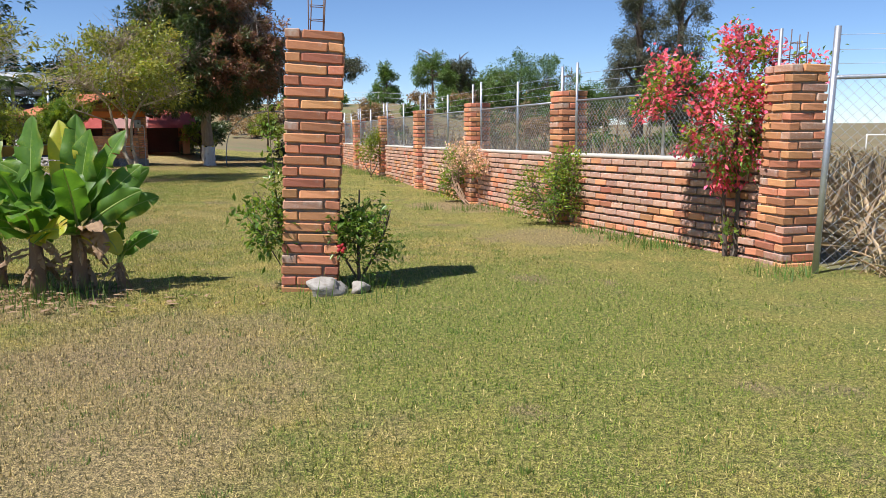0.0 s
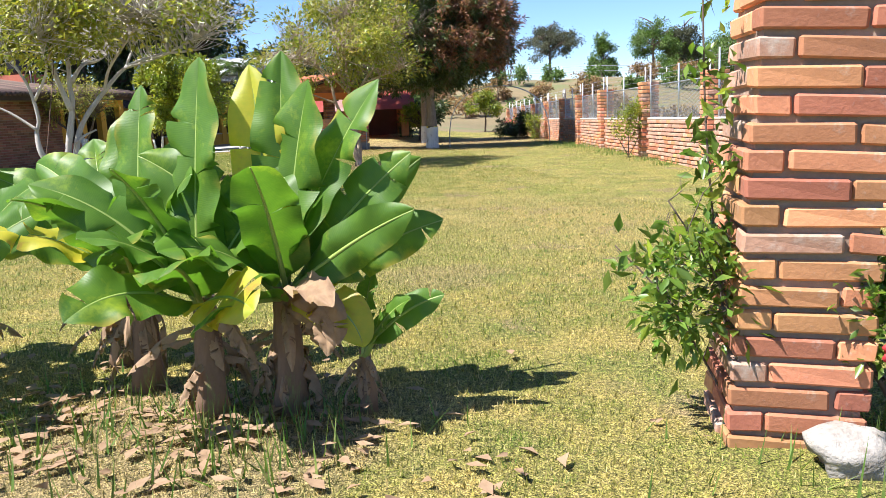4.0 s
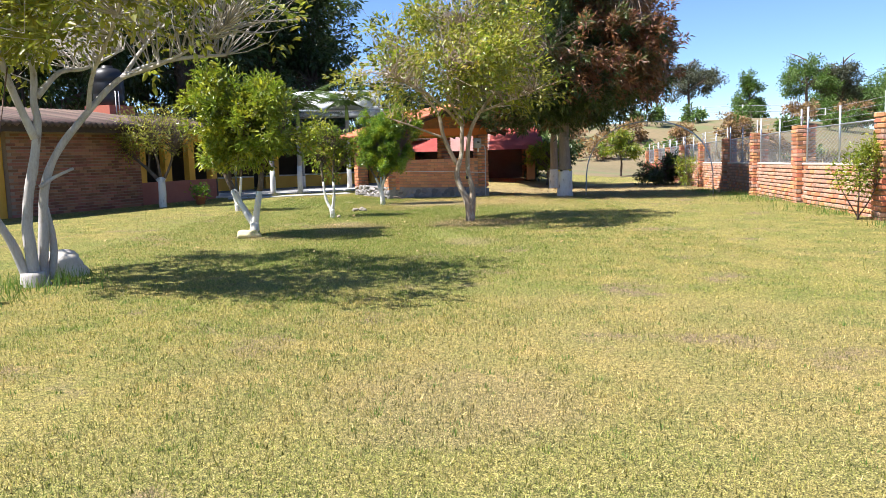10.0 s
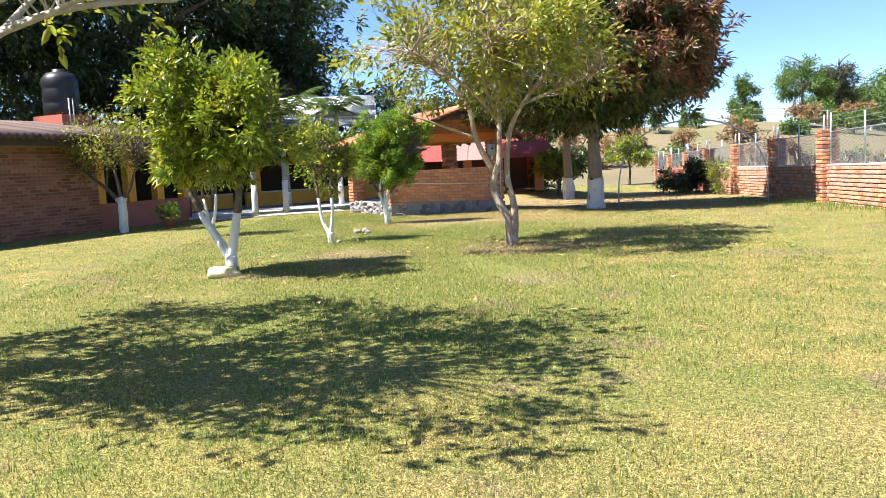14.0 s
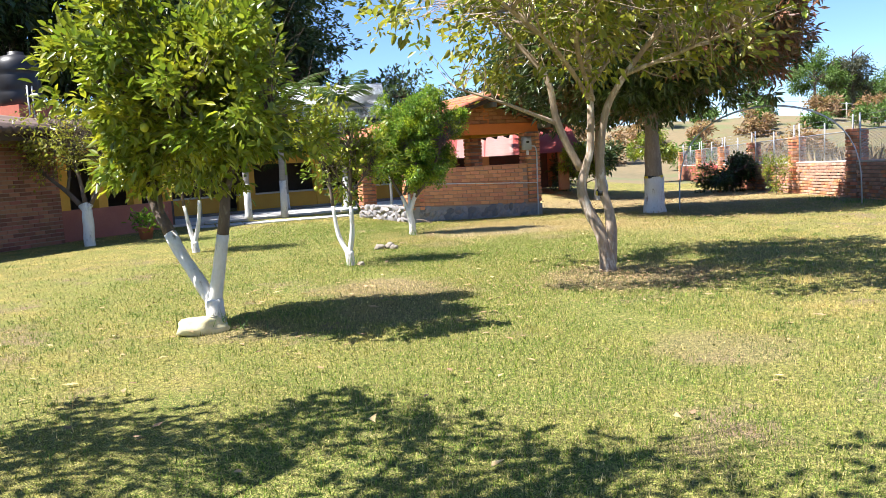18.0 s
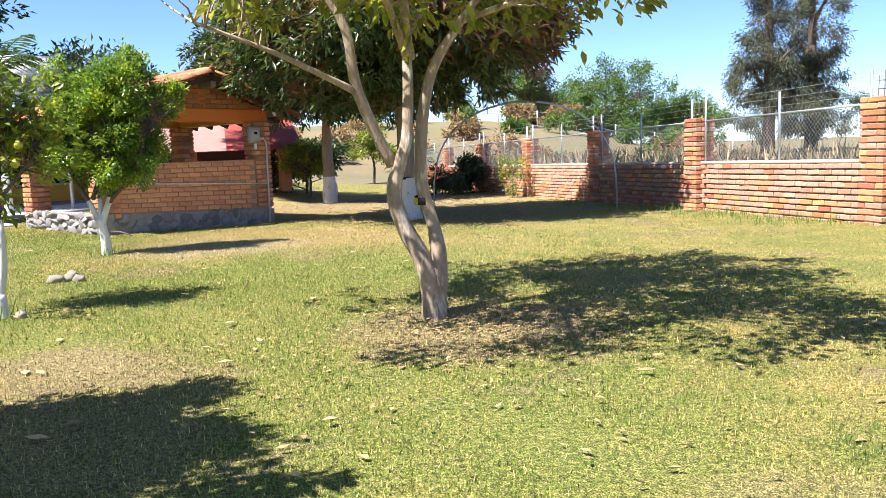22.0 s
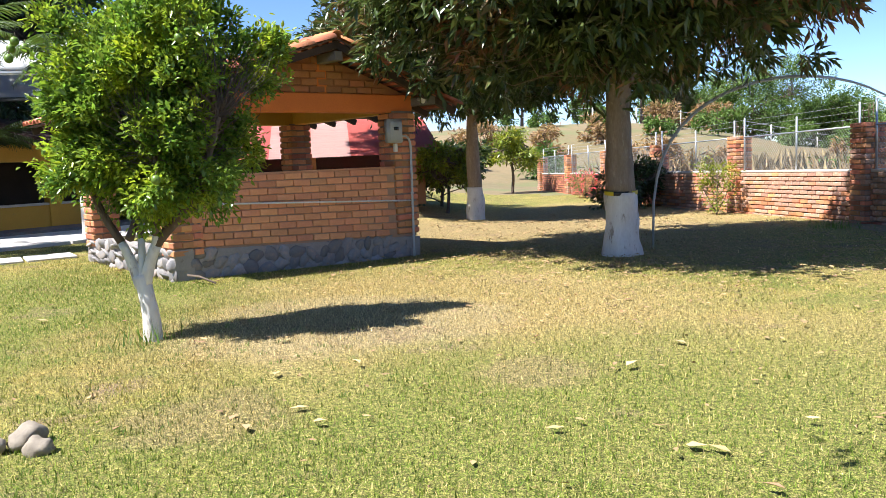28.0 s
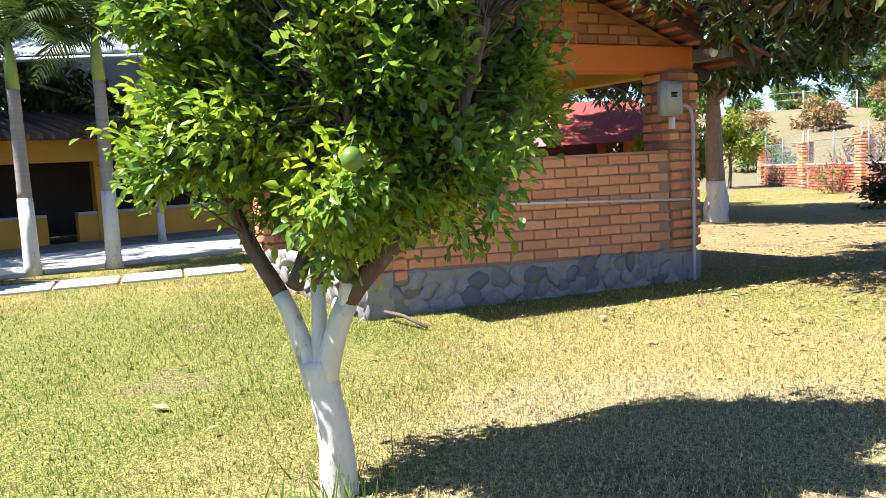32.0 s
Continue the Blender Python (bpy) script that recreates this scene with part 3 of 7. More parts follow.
def make_tree(name, at, label, limbs, blobs, clumps, per, leaf, aspect, leaf_mat, bark, spread=0.16, gap=0.2, shell=0.5, white=0.0,
              twig=0.012, droop=0.3, group="garden trees", bare=0, freq=1.0, category="tree", sides=9, second=None, twig_part=True, canes=False, bough=0.0, sprays=9, full=False):
    """A tree: limbs are (points, radius at start, radius at end), blobs its crown; leaves in clumps at the ends of twigs. Coordinates from its foot."""
    at = (at[0], at[1], ground_z(at[0], at[1]) if len(at) < 3 else at[2])
    root = thing(name, at, label, category, group)
    bm, bw = bmesh.new(), bmesh.new()
    nodes = []
    for pts, r0, r1 in limbs:
        if canes:
            bc = bmesh.new()
            cc = curve_pts(pts, 5)
            tube(bc, cc, [r0 + (r1 - r0) * i / (len(cc) - 1) for i in range(len(cc))], sides, 0.25)
            part("cane", bc, bark, root)
            nodes += cc[len(cc) // 3:]
            continue
        cp = curve_pts(pts, 5)
        rr = [r0 + (r1 - r0) * (i / (len(cp) - 1)) ** 0.8 for i in range(len(cp))]
        nodes += cp[len(cp) // 3:]
        if white and cp[0].z < white:
            cut = max(2, sum(1 for p in cp if p.z < white))
            cut = min(cut, len(cp) - 1)
            tube(bw, cp[:cut + 1], [r * 1.02 for r in rr[:cut + 1]], sides, 0.25)
            if cut < len(cp) - 1:
                tube(bm, cp[cut:], rr[cut:], sides, 0.25)
        else:
            tube(bm, cp, rr, sides, 0.25)
    if len(bm.verts):
        part("trunk", bm, bark, root)
    else:
        bm.free()
    if white:
        part("painted_base", bw, M["whitewash"], root, "whitewashed lower trunk")
    else:
        bw.free()
    nodes_a = np.array([tuple(p) for p in nodes])
    cs = in_blob(blobs, clumps if not bough else max(3, clumps // sprays), shell, gap, at[0], freq)
    if bough:
        cs = np.repeat(cs, sprays, axis=0)
        cs = cs + rng.normal(0, 1, cs.shape) * np.array([bough, bough, bough * 0.7])
    if twig_part:
        tv, tf, k = [], [], 0
        bare_cs = in_blob(blobs, bare, 0.7, gap, at[1] + 5, freq) * np.array([1.05, 1.05, 1.05]) if bare else np.zeros((0, 3))
        for p in np.concatenate([cs, bare_cs]):
            dd = np.linalg.norm(nodes_a - p, axis=1) + 0.35 * np.maximum(0, nodes_a[:, 2] - p[2]) + rng.uniform(0, 0.55, len(nodes_a))
            q = nodes_a[int(np.argmin(dd))]
            mid = (p + q) / 2 + rng.normal(0, 0.10, 3) * np.linalg.norm(p - q)
            mid[2] += 0.08 * np.linalg.norm(p - q)
            line = [q, (q + mid) / 2 + rng.normal(0, 0.02, 3), mid, p]
            for j, w in enumerate(line):
                r = twig * (1 - 0.27 * j)
                d = (p - q) / (np.linalg.norm(p - q) + 1e-6)
                s = np.cross(d, (0.3, 0.2, 1.0))
                s /= np.linalg.norm(s) + 1e-6
                u = np.cross(d, s)
                for a in (0, 2.094, 4.189):
                    tv.append(w + r * (math.cos(a) * s + math.sin(a) * u))
            for j in range(3):
                o = k + 3 * j
                tf += [(o, o + 1, o + 4, o + 3), (o + 1, o + 2, o + 5, o + 4), (o + 2, o, o + 3, o + 5)]
            k += 12
        mesh_arrays("branchwork", np.array(tv), np.array(tf), bark, root, "stuff")
    mid = np.array(blobs)[:, :3].mean(axis=0) - np.array([0, 0, 0.4])
    if second:
        m2, share_of = second
        pick = np.array([share_of(p) for p in cs]) > rng.random(len(cs)) if callable(share_of) else rng.random(len(cs)) < share_of
        leaf_mesh("crown", cs[~pick], leaf, aspect, leaf_mat, root, spread, per, droop, mid, rosette=1.0 if bough else 0.0, full=full)
        leaf_mesh("crown", cs[pick], leaf, aspect, m2, root, spread, per, droop, mid, rosette=1.0 if bough else 0.0, full=full)
    else:
        leaf_mesh("crown", cs, leaf, aspect, leaf_mat, root, spread, per, droop, mid, rosette=1.0 if bough else 0.0, full=full)
    return root


# ---------- ground ----------
def build_ground():
    xs = sorted({-900, -500, -250, -150, -100, -70} | set(range(-50, 61, 2)) | {80, 120, 200, 350, 600, 900})
    ys = sorted({-600, -250, -100, -50, -30} | set(range(-20, 131, 2)) | {150, 180, 250, 400, 700, 1200})
    v = [(x, y, ground_z(x, y)) for y in ys for x in xs]
    n = len(xs)
    f = [(j * n + i, j * n + i + 1, (j + 1) * n + i + 1, (j + 1) * n + i) for j in range(len(ys) - 1) for i in range(n - 1)]
    ob = mesh_arrays("ground", v, f, M["turf"])
    ob.data.materials.append(M["far"])
    wall_x = lambda y: 3.6 - (y - 8.4) * 0.31
    idx = []
    for p in ob.data.polygons:
        c = p.center
        idx.append(1 if (c.x > wall_x(c.y) + 0.8 and c.y > 8) or c.x > 6 or c.y > 60 or c.x < -45 or c.y < -12 else 0)
    ob.data.polygons.foreach_set("material_index", idx)
    ob.data.polygons.foreach_set("use_smooth", [True] * len(idx))
    tagged(ob, "short sunburnt lawn with green and straw patches", "lawn", kind="structure")


build_ground()

# ---------- perimeter wall: pillars, bays, fence ----------
PILLARS = [(3.70, 8.45), (2.0, 12.75), (0.73, 16.85), (-0.5, 21.0), (-1.8, 25.7), (-3.15, 30.4), (-4.3, 35.2), (-5.45, 40.0),
           (-6.75, 44.7), (-8.1, 49.5), (-9.4, 54.2), (-10.7, 59.0), (-12.0, 63.7)]
COURSE = 0.098


def pillar_top(y):
    return 2.10 - 0.0185 * y


def coping_top(y):
    return 1.08 - 0.0145 * y


def brick_mesh(name, l, w, h, mat, seed=0):
    bm = bmesh.new()
    box(bm, l, w, h, pose(0, 0, -h / 2), 0.008)
    for v in bm.verts:
        v.co += Vector((noise.noise(v.co * 9 + Vector((seed, 0, 0))), noise.noise(v.co * 9 + Vector((0, seed, 5))), noise.noise(v.co * 9 + Vector((7, 0, seed))))) * 0.008
    me = bpy.data.meshes.new(name)
    bm.to_mesh(me)
    bm.free()
    me.materials.append(mat)
    return me


BRICK = {}
for key in ("brick", "brick_pale", "brick_kiosk"):
    long_, high = (0.25, 0.088) if key == "brick_kiosk" else (0.27, 0.075)
    BRICK[key] = [brick_mesh("brick", long_, 0.13, high, M[key], s) for s in range(4)]
    BRICK[key + "_half"] = [brick_mesh("brick", 0.125, 0.13, high, M[key], s + 9) for s in range(3)]
prnd = random.Random(3)


def pick(key):
    return prnd.choice(BRICK[key])


def jitter(a):
    return prnd.uniform(-a, a)


def brick_pillar(x, y, base, top, rz, label, key="brick", size=0.44, detail=True, rods=True, name="brick_pillar", group="boundary pillars"):
    root = thing(name, (x, y, base), label, "pillar", group, rz=rz)
    core = bmesh.new()
    box(core, size - 0.05, size - 0.05, top - base - 0.02)
    part("mortar_core", core, M["mortar"], root, flat=True)
    n = max(1, round((top - base) / COURSE))
    step = (top - base) / n
    s = size / 2
    for i in range(n):
        z = (i + 0.5) * step
        side = 1 if i % 2 else -1
        for q in range(4):
            me = pick(key if prnd.random() < 0.75 else "brick_pale")
            stretch = Matrix.Diagonal(((size - 0.145) / 0.27, 1, 1, 1))
            share("brick", me, root, pose(0, 0, 0, 0, 0, 90 * q) @ pose(0.07 * side, -s + 0.065 + jitter(0.008), z, jitter(1.3), jitter(1.3), jitter(1.8)) @ stretch)
    if rods:
        for k, (dx, dy) in enumerate(((-0.06, -0.06), (0.06, -0.06), (0.06, 0.06), (-0.06, 0.06))):
            bm = bmesh.new()
            tube(bm, [(dx, dy, top - base - 0.1), (dx + jitter(0.02), dy, top - base + 0.30 + jitter(0.08))], 0.0055, 5)
            part("rebar", bm, M["rust"], root, "bare steel reinforcing rod")
        bm = bmesh.new()
        for zz in (0.10, 0.22):
            tube(bm, [(-0.06, -0.06, top - base + zz), (0.06, -0.06, top - base + zz), (0.06, 0.06, top - base + zz), (-0.06, 0.06, top - base + zz), (-0.06, -0.06, top - base + zz)], 0.004, 4)
        part("tie", bm, M["rust"], root)
    return root


def wall_bay(i, a, b):
    """One bay between two pillars: bricks, coping, and the fence above as a thing of its own."""
    ax, ay = a
    bx, by = b
    length = math.hypot(bx - ax, by - ay)
    ang = math.degrees(math.atan2(by - ay, bx - ax))
    za, zb = ground_z(ax, ay) - 0.06, ground_z(bx, by) - 0.06
    ta, tb = coping_top(ay), coping_top(by)
    mx, my = (ax + bx) / 2, (ay + by) / 2
    base, top = (za + zb) / 2, (ta + tb) / 2
    root = thing("wall_%d" % (i + 1), (mx, my, base), "low rough red brick boundary wall with deep joints", "wall", "boundary wall", "structure", ang)
    clear = length - 0.44
    h = top - base - 0.06
    tilt = math.degrees(math.atan2(tb - ta, length))
    bm = bmesh.new()
    box(bm, clear, 0.12, h, pose(0, -0.01, 0, 0, -tilt, 0))
    part("mortar_core", bm, M["mortar"], root, flat=True)
    bm = bmesh.new()
    box(bm, clear, 0.19, 0.055, pose(0, 0, h, 0, -tilt, 0), 0.012)
    for v in bm.verts:
        v.co.z += 0.006 * noise.noise(v.co * 4)
    part("coping", bm, M["coping"], root, "pale cement coping")
    n = round(h / COURSE)
    step = h / n
    near = i < 9
    if near:
        for k in range(n):
            z = (k + 0.5) * step
            x = -clear / 2 + (0.135 if k % 2 else 0.07)
            while x < clear / 2 - 0.05:
                half = x + 0.135 > clear / 2 or (x < -clear / 2 + 0.1)
                key = "brick_pale" if prnd.random() < 0.85 - 0.3 * (k < n * 0.4) else "brick"
                me = pick(key + ("_half" if half else ""))
                zz = z + x * (tb - ta) / length
                share("brick", me, root, pose(x, 0.05 + jitter(0.008), zz, jitter(1.5), -tilt + jitter(1.2), jitter(1.5)))
                x += 0.205 if half else 0.285
    else:
        bm = bmesh.new()
        for k in range(n):
            for j in range(int(clear / 0.285)):
                x = -clear / 2 + 0.14 + j * 0.285 + (0.1 if k % 2 else 0)
                box(bm, 0.27, 0.13, 0.07, pose(min(x, clear / 2 - 0.14), 0.05 + jitter(0.008), k * step + 0.01 + x * (tb - ta) / length))
        part("bricks", bm, M["brick_far"], root, flat=True)["kind"] = "stuff"
    fence(mx, my, top, length, ang, tilt, pillar_top(my) + 0.30 - top)


def chain_link(bm, w, h, cell=0.06, r=0.0025):
    """Two families of straight wires crossing at 45 degrees, clipped to w x h."""
    verts, faces = [], []
    k = -h
    while k < w:
        for sgn in (1, -1):
            x0, x1 = max(0.0, k), min(w, k + h)
            if x1 - x0 < 0.02:
                continue
            z0, z1 = x0 - k, x1 - k
            if sgn < 0:
                z0, z1 = h - z0, h - z1
            p, q = Vector((x0 - w / 2, 0.004 * sgn, z0)), Vector((x1 - w / 2, 0.004 * sgn, z1))
            tube(bm, [p, q], r, 3, cap=False)
        k += cell * 1.414


def fence(x, y, z, length, ang, tilt, tall):
    root = thing("chain_link_fence", (x, y, z), "galvanised chain link fence with barbed wire on the wall", "fence", "fence panels", rz=ang)
    mesh_h = min(0.80, tall - 0.3)
    w = length - 0.44
    sl = math.tan(radians(tilt))
    for px, ph, py in ((-w / 2 + 0.03, tall + 0.1, 0.0), (w / 2 - 0.03, tall + 0.1, 0.0), (jitter(0.12), tall - 0.02, 0.0)):
        bm = bmesh.new()
        tube(bm, [(px, py, px * sl - 0.02), (px + jitter(0.015), py + jitter(0.01), px * sl + ph)], 0.021, 9)
        part("post", bm, M["steel"], root)
    bm = bmesh.new()
    tube(bm, [(-w / 2, 0, mesh_h - w / 2 * sl), (w / 2, 0, mesh_h + w / 2 * sl)], 0.016, 8)
    part("top_rail", bm, M["steel"], root)
    bm = bmesh.new()
    chain_link(bm, w, mesh_h)
    for v in bm.verts:
        v.co.z += v.co.x * sl
    part("wire_mesh", bm, M["wire"], root, "woven wire mesh", True)
    for zz in (0.15, 0.28, 0.41):
        bm = bmesh.new()
        pts = [(-w / 2 - 0.2 + (w + 0.4) * t / 8, 0, mesh_h + zz - 0.02 * math.sin(math.pi * t / 8) + (-w / 2 + w * t / 8) * sl) for t in range(9)]
        tube(bm, pts, 0.003, 3)
        for t in range(1, int(w / 0.14)):
            px = -w / 2 + t * 0.14
            tube(bm, [(px - 0.015, 0.01, mesh_h + zz - 0.02 + px * sl), (px + 0.015, -0.01, mesh_h + zz + px * sl)], 0.0025, 3)
        part("barbed_wire", bm, M["wire"], root)


for i, (x, y) in enumerate(PILLARS):
    brick_pillar(x, y, ground_z(x, y) - 0.05, pillar_top(y), 17 if i else 14,
                 "rough red brick boundary pillar with bare rods on top", "brick")
for i in range(len(PILLARS) - 1):
    wall_bay(i, PILLARS[i], PILLARS[i + 1])
free = brick_pillar(-1.235, 7.24, ground_z(-1.2, 7.3) - 0.05, 2.17, 6, "free-standing orange brick pillar on the lawn", "brick", 0.50)
free.matrix_world = free.matrix_world @ pose(0, 0, 0, 0, 3.0, 0)

# ---------- kiosk ----------
KX, KY, KZ, KR = -15.8, 33.1, -0.39, 49.0
KU, KV = 3.85, 3.4
KM = pose(KX, KY, KZ, 0, 0, KR)


def kiosk():
    root = thing("kiosk", (KX, KY, KZ), "open brick garden kiosk with orange gable and clay tile roof", "kiosk", rz=KR)
    sill, stone_r, stone_l, col, beam, apex, ax = 1.30, 0.27, 0.44, 2.11, 0.30, 3.03, 2.32
    stone_top = lambda x: stone_l + (stone_r - stone_l) * x / KU
    # stone plinth with single stones proud of the mortar
    bm = bmesh.new()
    box(bm, KU, 0.24, 0.48, pose(KU / 2, 0.14, -0.15, 0, math.degrees(math.atan((stone_l - stone_r) / KU)), 0))
    box(bm, 0.24, KV, 0.57, pose(0.14, KV / 2, -0.15))
    box(bm, KU, 0.24, 0.36, pose(KU / 2, KV - 0.14, -0.15))
    box(bm, 0.24, KV, 0.36, pose(KU - 0.14, KV / 2, -0.15))
    part("plinth", bm, M["stone_mortar"], root, flat=True)
    srnd = random.Random(5)
    pool = []
    for s in range(7):
        bm = bmesh.new()
        lump(bm, 0.1, pose(0, 0, 0), s * 3.1, 0.5, 2, (1.25, 0.3, 1.0))
        me = bpy.data.meshes.new("stone")
        bm.to_mesh(me)
        bm.free()
        me.polygons.foreach_set("use_smooth", [True] * len(me.polygons))
        me.materials.append(M["stone"])
        pool.append(me)
    for row, z in enumerate((-0.04, 0.09, 0.22, 0.35)):
        x = 0.05 + 0.07 * (row % 2)
        while x < KU - 0.02:
            k = srnd.uniform(0.75, 1.15)
            if z + 0.08 * k > stone_top(x):
                break
            share("stone", srnd.choice(pool), root, pose(x, 0.03, z + srnd.uniform(-0.02, 0.02), srnd.uniform(-14, 14), srnd.uniform(-60, 60), srnd.uniform(-8, 8)) @ Matrix.Scale(k, 4))
            x += 0.185 * k + 0.015
        y = 0.1
        while y < KV:
            k = srnd.uniform(0.75, 1.15)
            share("stone", srnd.choice(pool), root, pose(0.02, y, z + 0.01 + srnd.uniform(-0.02, 0.02), srnd.uniform(-60, 60), srnd.uniform(-14, 14), 90) @ Matrix.Scale(k, 4))
            y += 0.185 * k + 0.015
    # parapet wall facing the lawn
    bm = bmesh.new()
    box(bm, KU - 0.06, 0.12, sill - 0.27, pose(KU / 2, 0.105, 0.26))
    part("mortar_core", bm, M["mortar_pale"], root, flat=True)
    n = 10
    for k in range(n):
        x = 0.02 + (0.14 if k % 2 else 0.07)
        first = True
        while x < KU - 0.42:
            half = first and not k % 2
            share("brick", pick("brick_kiosk" + ("_half" if half else "")), root, pose(x, 0.085 + jitter(0.004), stone_top(x) + (k + 0.5) * (sill - stone_top(x)) / n, jitter(0.6), 2.4 * (1 - k / n) + jitter(0.6), jitter(0.8)) @ Matrix.Diagonal((1, 1, (sill - stone_top(x)) / n / 0.1, 1)))
            x += 0.2 if half else 0.262
            first = False
    bm = bmesh.new()
    box(bm, KU - 0.5, 0.2, 0.03, pose(KU / 2 - 0.1, 0.15, sill - 0.01), 0.006)
    part("sill", bm, M["brick_kiosk"], root)
    # columns
    for nm, (cx, cy), z0 in (("column", (KU - 0.2, 0.2), 0.30), ("column", (0.2, 0.2), 0.33), ("column", (0.2, KV - 0.2), 0.3), ("column", (KU - 0.2, KV - 0.2), 0.2), ("column", (2.0, KV - 0.2), 0.2)):
        bm = bmesh.new()
        box(bm, 0.36, 0.36, col - z0 + 0.02, pose(cx, cy, z0))
        c = part("column", bm, M["mortar"], root, "rough brick column")
        nc = round((col - z0) / 0.098)
        for i in range(nc):
            for q in range(4):
                a = pose(cx, cy, 0, 0, 0, 90 * q)
                long = q % 2 == i % 2
                me = pick("brick") if long else pick("brick")
                share("brick", me, c, a @ pose(-0.065 if long else 0.065, -0.135 + jitter(0.008), z0 + (i + 0.5) * (col - z0) / nc, jitter(1.5), jitter(1.5), jitter(2)))
                if long:
                    share("brick", pick("brick_half"), c, a @ pose(0.14, -0.135 + jitter(0.006), z0 + (i + 0.5) * (col - z0) / nc))
    # ring beam
    for nm, sx, sy, px, py, mat in (("beam", KU, 0.2, KU / 2, 0.2, "orange_paint"), ("beam", KU, 0.2, KU / 2, KV - 0.2, "yellow_paint"),
                                    ("beam", 0.2, KV - 0.6, 0.2, KV / 2, "yellow_paint"), ("beam", 0.2, KV - 0.6, KU - 0.2, KV / 2, "yellow_paint")):
        bm = bmesh.new()
        box(bm, sx + (0.04 if sx == KU else 0), sy + (0.05 if sx == KU else 0), beam - 0.04 if sx == KU else beam - 0.06, pose(px, py, col), 0.01)
        part("beam", bm, M[mat], root, "painted concrete ring beam", True)
    # gables
    zg = col + beam - 0.04
    for py in (0.2, KV - 0.2):
        bm = bmesh.new()
        v = [bm.verts.new((x, y, z)) for y in (py - 0.075, py + 0.075) for x, z in ((0.05, zg), (KU - 0.05, zg), (ax, apex - 0.12))]
        bm.faces.new(v[:3])
        bm.faces.new(v[5:2:-1])
        for a, b in ((0, 1), (1, 2), (2, 0)):
            bm.faces.new((v[b], v[a], v[a + 3], v[b + 3]))
        bmesh.ops.recalc_face_normals(bm, faces=bm.faces)
        g = part("gable", bm, M["orange_brick_paint"], root, "orange painted brick gable", True)
        gh = apex - 0.12 - zg
        for k in range(int(gh / 0.1)):
            left_w, right_w = (w * (1 - (k + 1) * 0.1 / gh) for w in (ax - 0.14, KU - ax - 0.14))
            x = -left_w
            while x < right_w - 0.06:
                l = min(0.25, right_w - x)
                me = BRICK["gable"]
                share("brick", me, g, pose(ax + x + l / 2, py - 0.075, zg + 0.05 + k * 0.1, jitter(0.6), jitter(0.6), jitter(0.6)) @ Matrix.Diagonal((l / 0.25 * 0.96, 1, 1, 1)))
                x += 0.262
        for px in (ax,):
            bm = bmesh.new()
            box(bm, 0.16, 0.19, apex - zg - 0.16, pose(px, py, zg), 0.005)
            part("king_post", bm, M["orange_paint"], root, flat=True)
    # rafters, battens, roof tiles
    over, eave = 0.32, 0.56
    for sgn in (-1, 1):
        half_span = KU - ax if sgn > 0 else ax
        slope = math.atan((apex - (col + beam)) / (KU / 2)) if sgn < 0 else math.atan((apex - (col + beam) + 0.02) / half_span)
        run = (half_span + eave) / math.cos(slope)
        plane = pose(ax, 0, apex) @ pose(0, 0, 0, 0, math.degrees(slope) * sgn, 0 if sgn > 0 else 0)
        y = -over + 0.03
        while y < KV + over:
            bm = bmesh.new()
            box(bm, run, 0.07, 0.09, pose(sgn * run / 2, 0, -0.10))
            o = part("rafter", bm, M["dark_wood"], root, flat=True)
            o.matrix_basis = plane @ pose(0, y, 0)
            y += 0.66
        for k in range(int(run / 0.17)):
            bm = bmesh.new()
            box(bm, 0.06, KV + 2 * over, 0.025, pose(sgn * (0.1 + k * 0.17), KV / 2, -0.012))
            o = part("batten", bm, M["tile"], root, flat=True)
            o.matrix_basis = plane
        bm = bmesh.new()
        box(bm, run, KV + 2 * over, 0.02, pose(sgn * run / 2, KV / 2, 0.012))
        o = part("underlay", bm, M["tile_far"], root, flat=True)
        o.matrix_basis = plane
        tm = half_tile()
        cols = int((KV + 2 * over) / 0.19)
        rows = int(run / 0.36) + 1
        for c in range(cols + 1):
            for r in range(rows):
                d = min(0.22 + r * 0.36, run - 0.14)
                share("roof_tile", tm, root, plane @ pose(sgn * d, -over + 0.02 + c * 0.19, 0.05, 0, 0, 0) @ pose(0, 0, 0, jitter(2), sgn * -4.0 + jitter(1.5), jitter(3)))
    tm = half_tile()
    for k in range(int((KV + 2 * over) / 0.36)):
        share("ridge_tile", tm, root, pose(ax, -over + 0.2 + k * 0.36, apex + 0.06, jitter(2), 0, 90 + jitter(2)) @ Matrix.Scale(1.15, 4))
    for k, px in enumerate((ax, KU + 0.06, 0.1)):
        bm = bmesh.new()
        box(bm, 0.12, over + 0.2, 0.12, pose(px, -over / 2 + 0.06, (apex - 0.27) if k == 0 else col + beam - 0.20), 0.006)
        part("purlin", bm, M["grey_wood"], root, "weathered purlin end", True)
    # floor slab
    bm = bmesh.new()
    box(bm, KU - 0.3, KV - 0.3, 0.12, pose(KU / 2, KV / 2, -0.1))
    part("floor_slab", bm, M["concrete"], root, flat=True)
    # fittings
    box_ = thing("electric_meter_box", KM @ Vector((KU - 0.45, -0.055, 1.66)), "grey metal electric meter box on the brick column", "meter box", rz=KR)
    bm = bmesh.new()
    box(bm, 0.25, 0.12, 0.34, pose(0, 0, 0), 0.012, 2)
    part("housing", bm, M["grey_box"], box_)
    bm = bmesh.new()
    box(bm, 0.21, 0.012, 0.28, pose(0, -0.062, 0.03), 0.004)
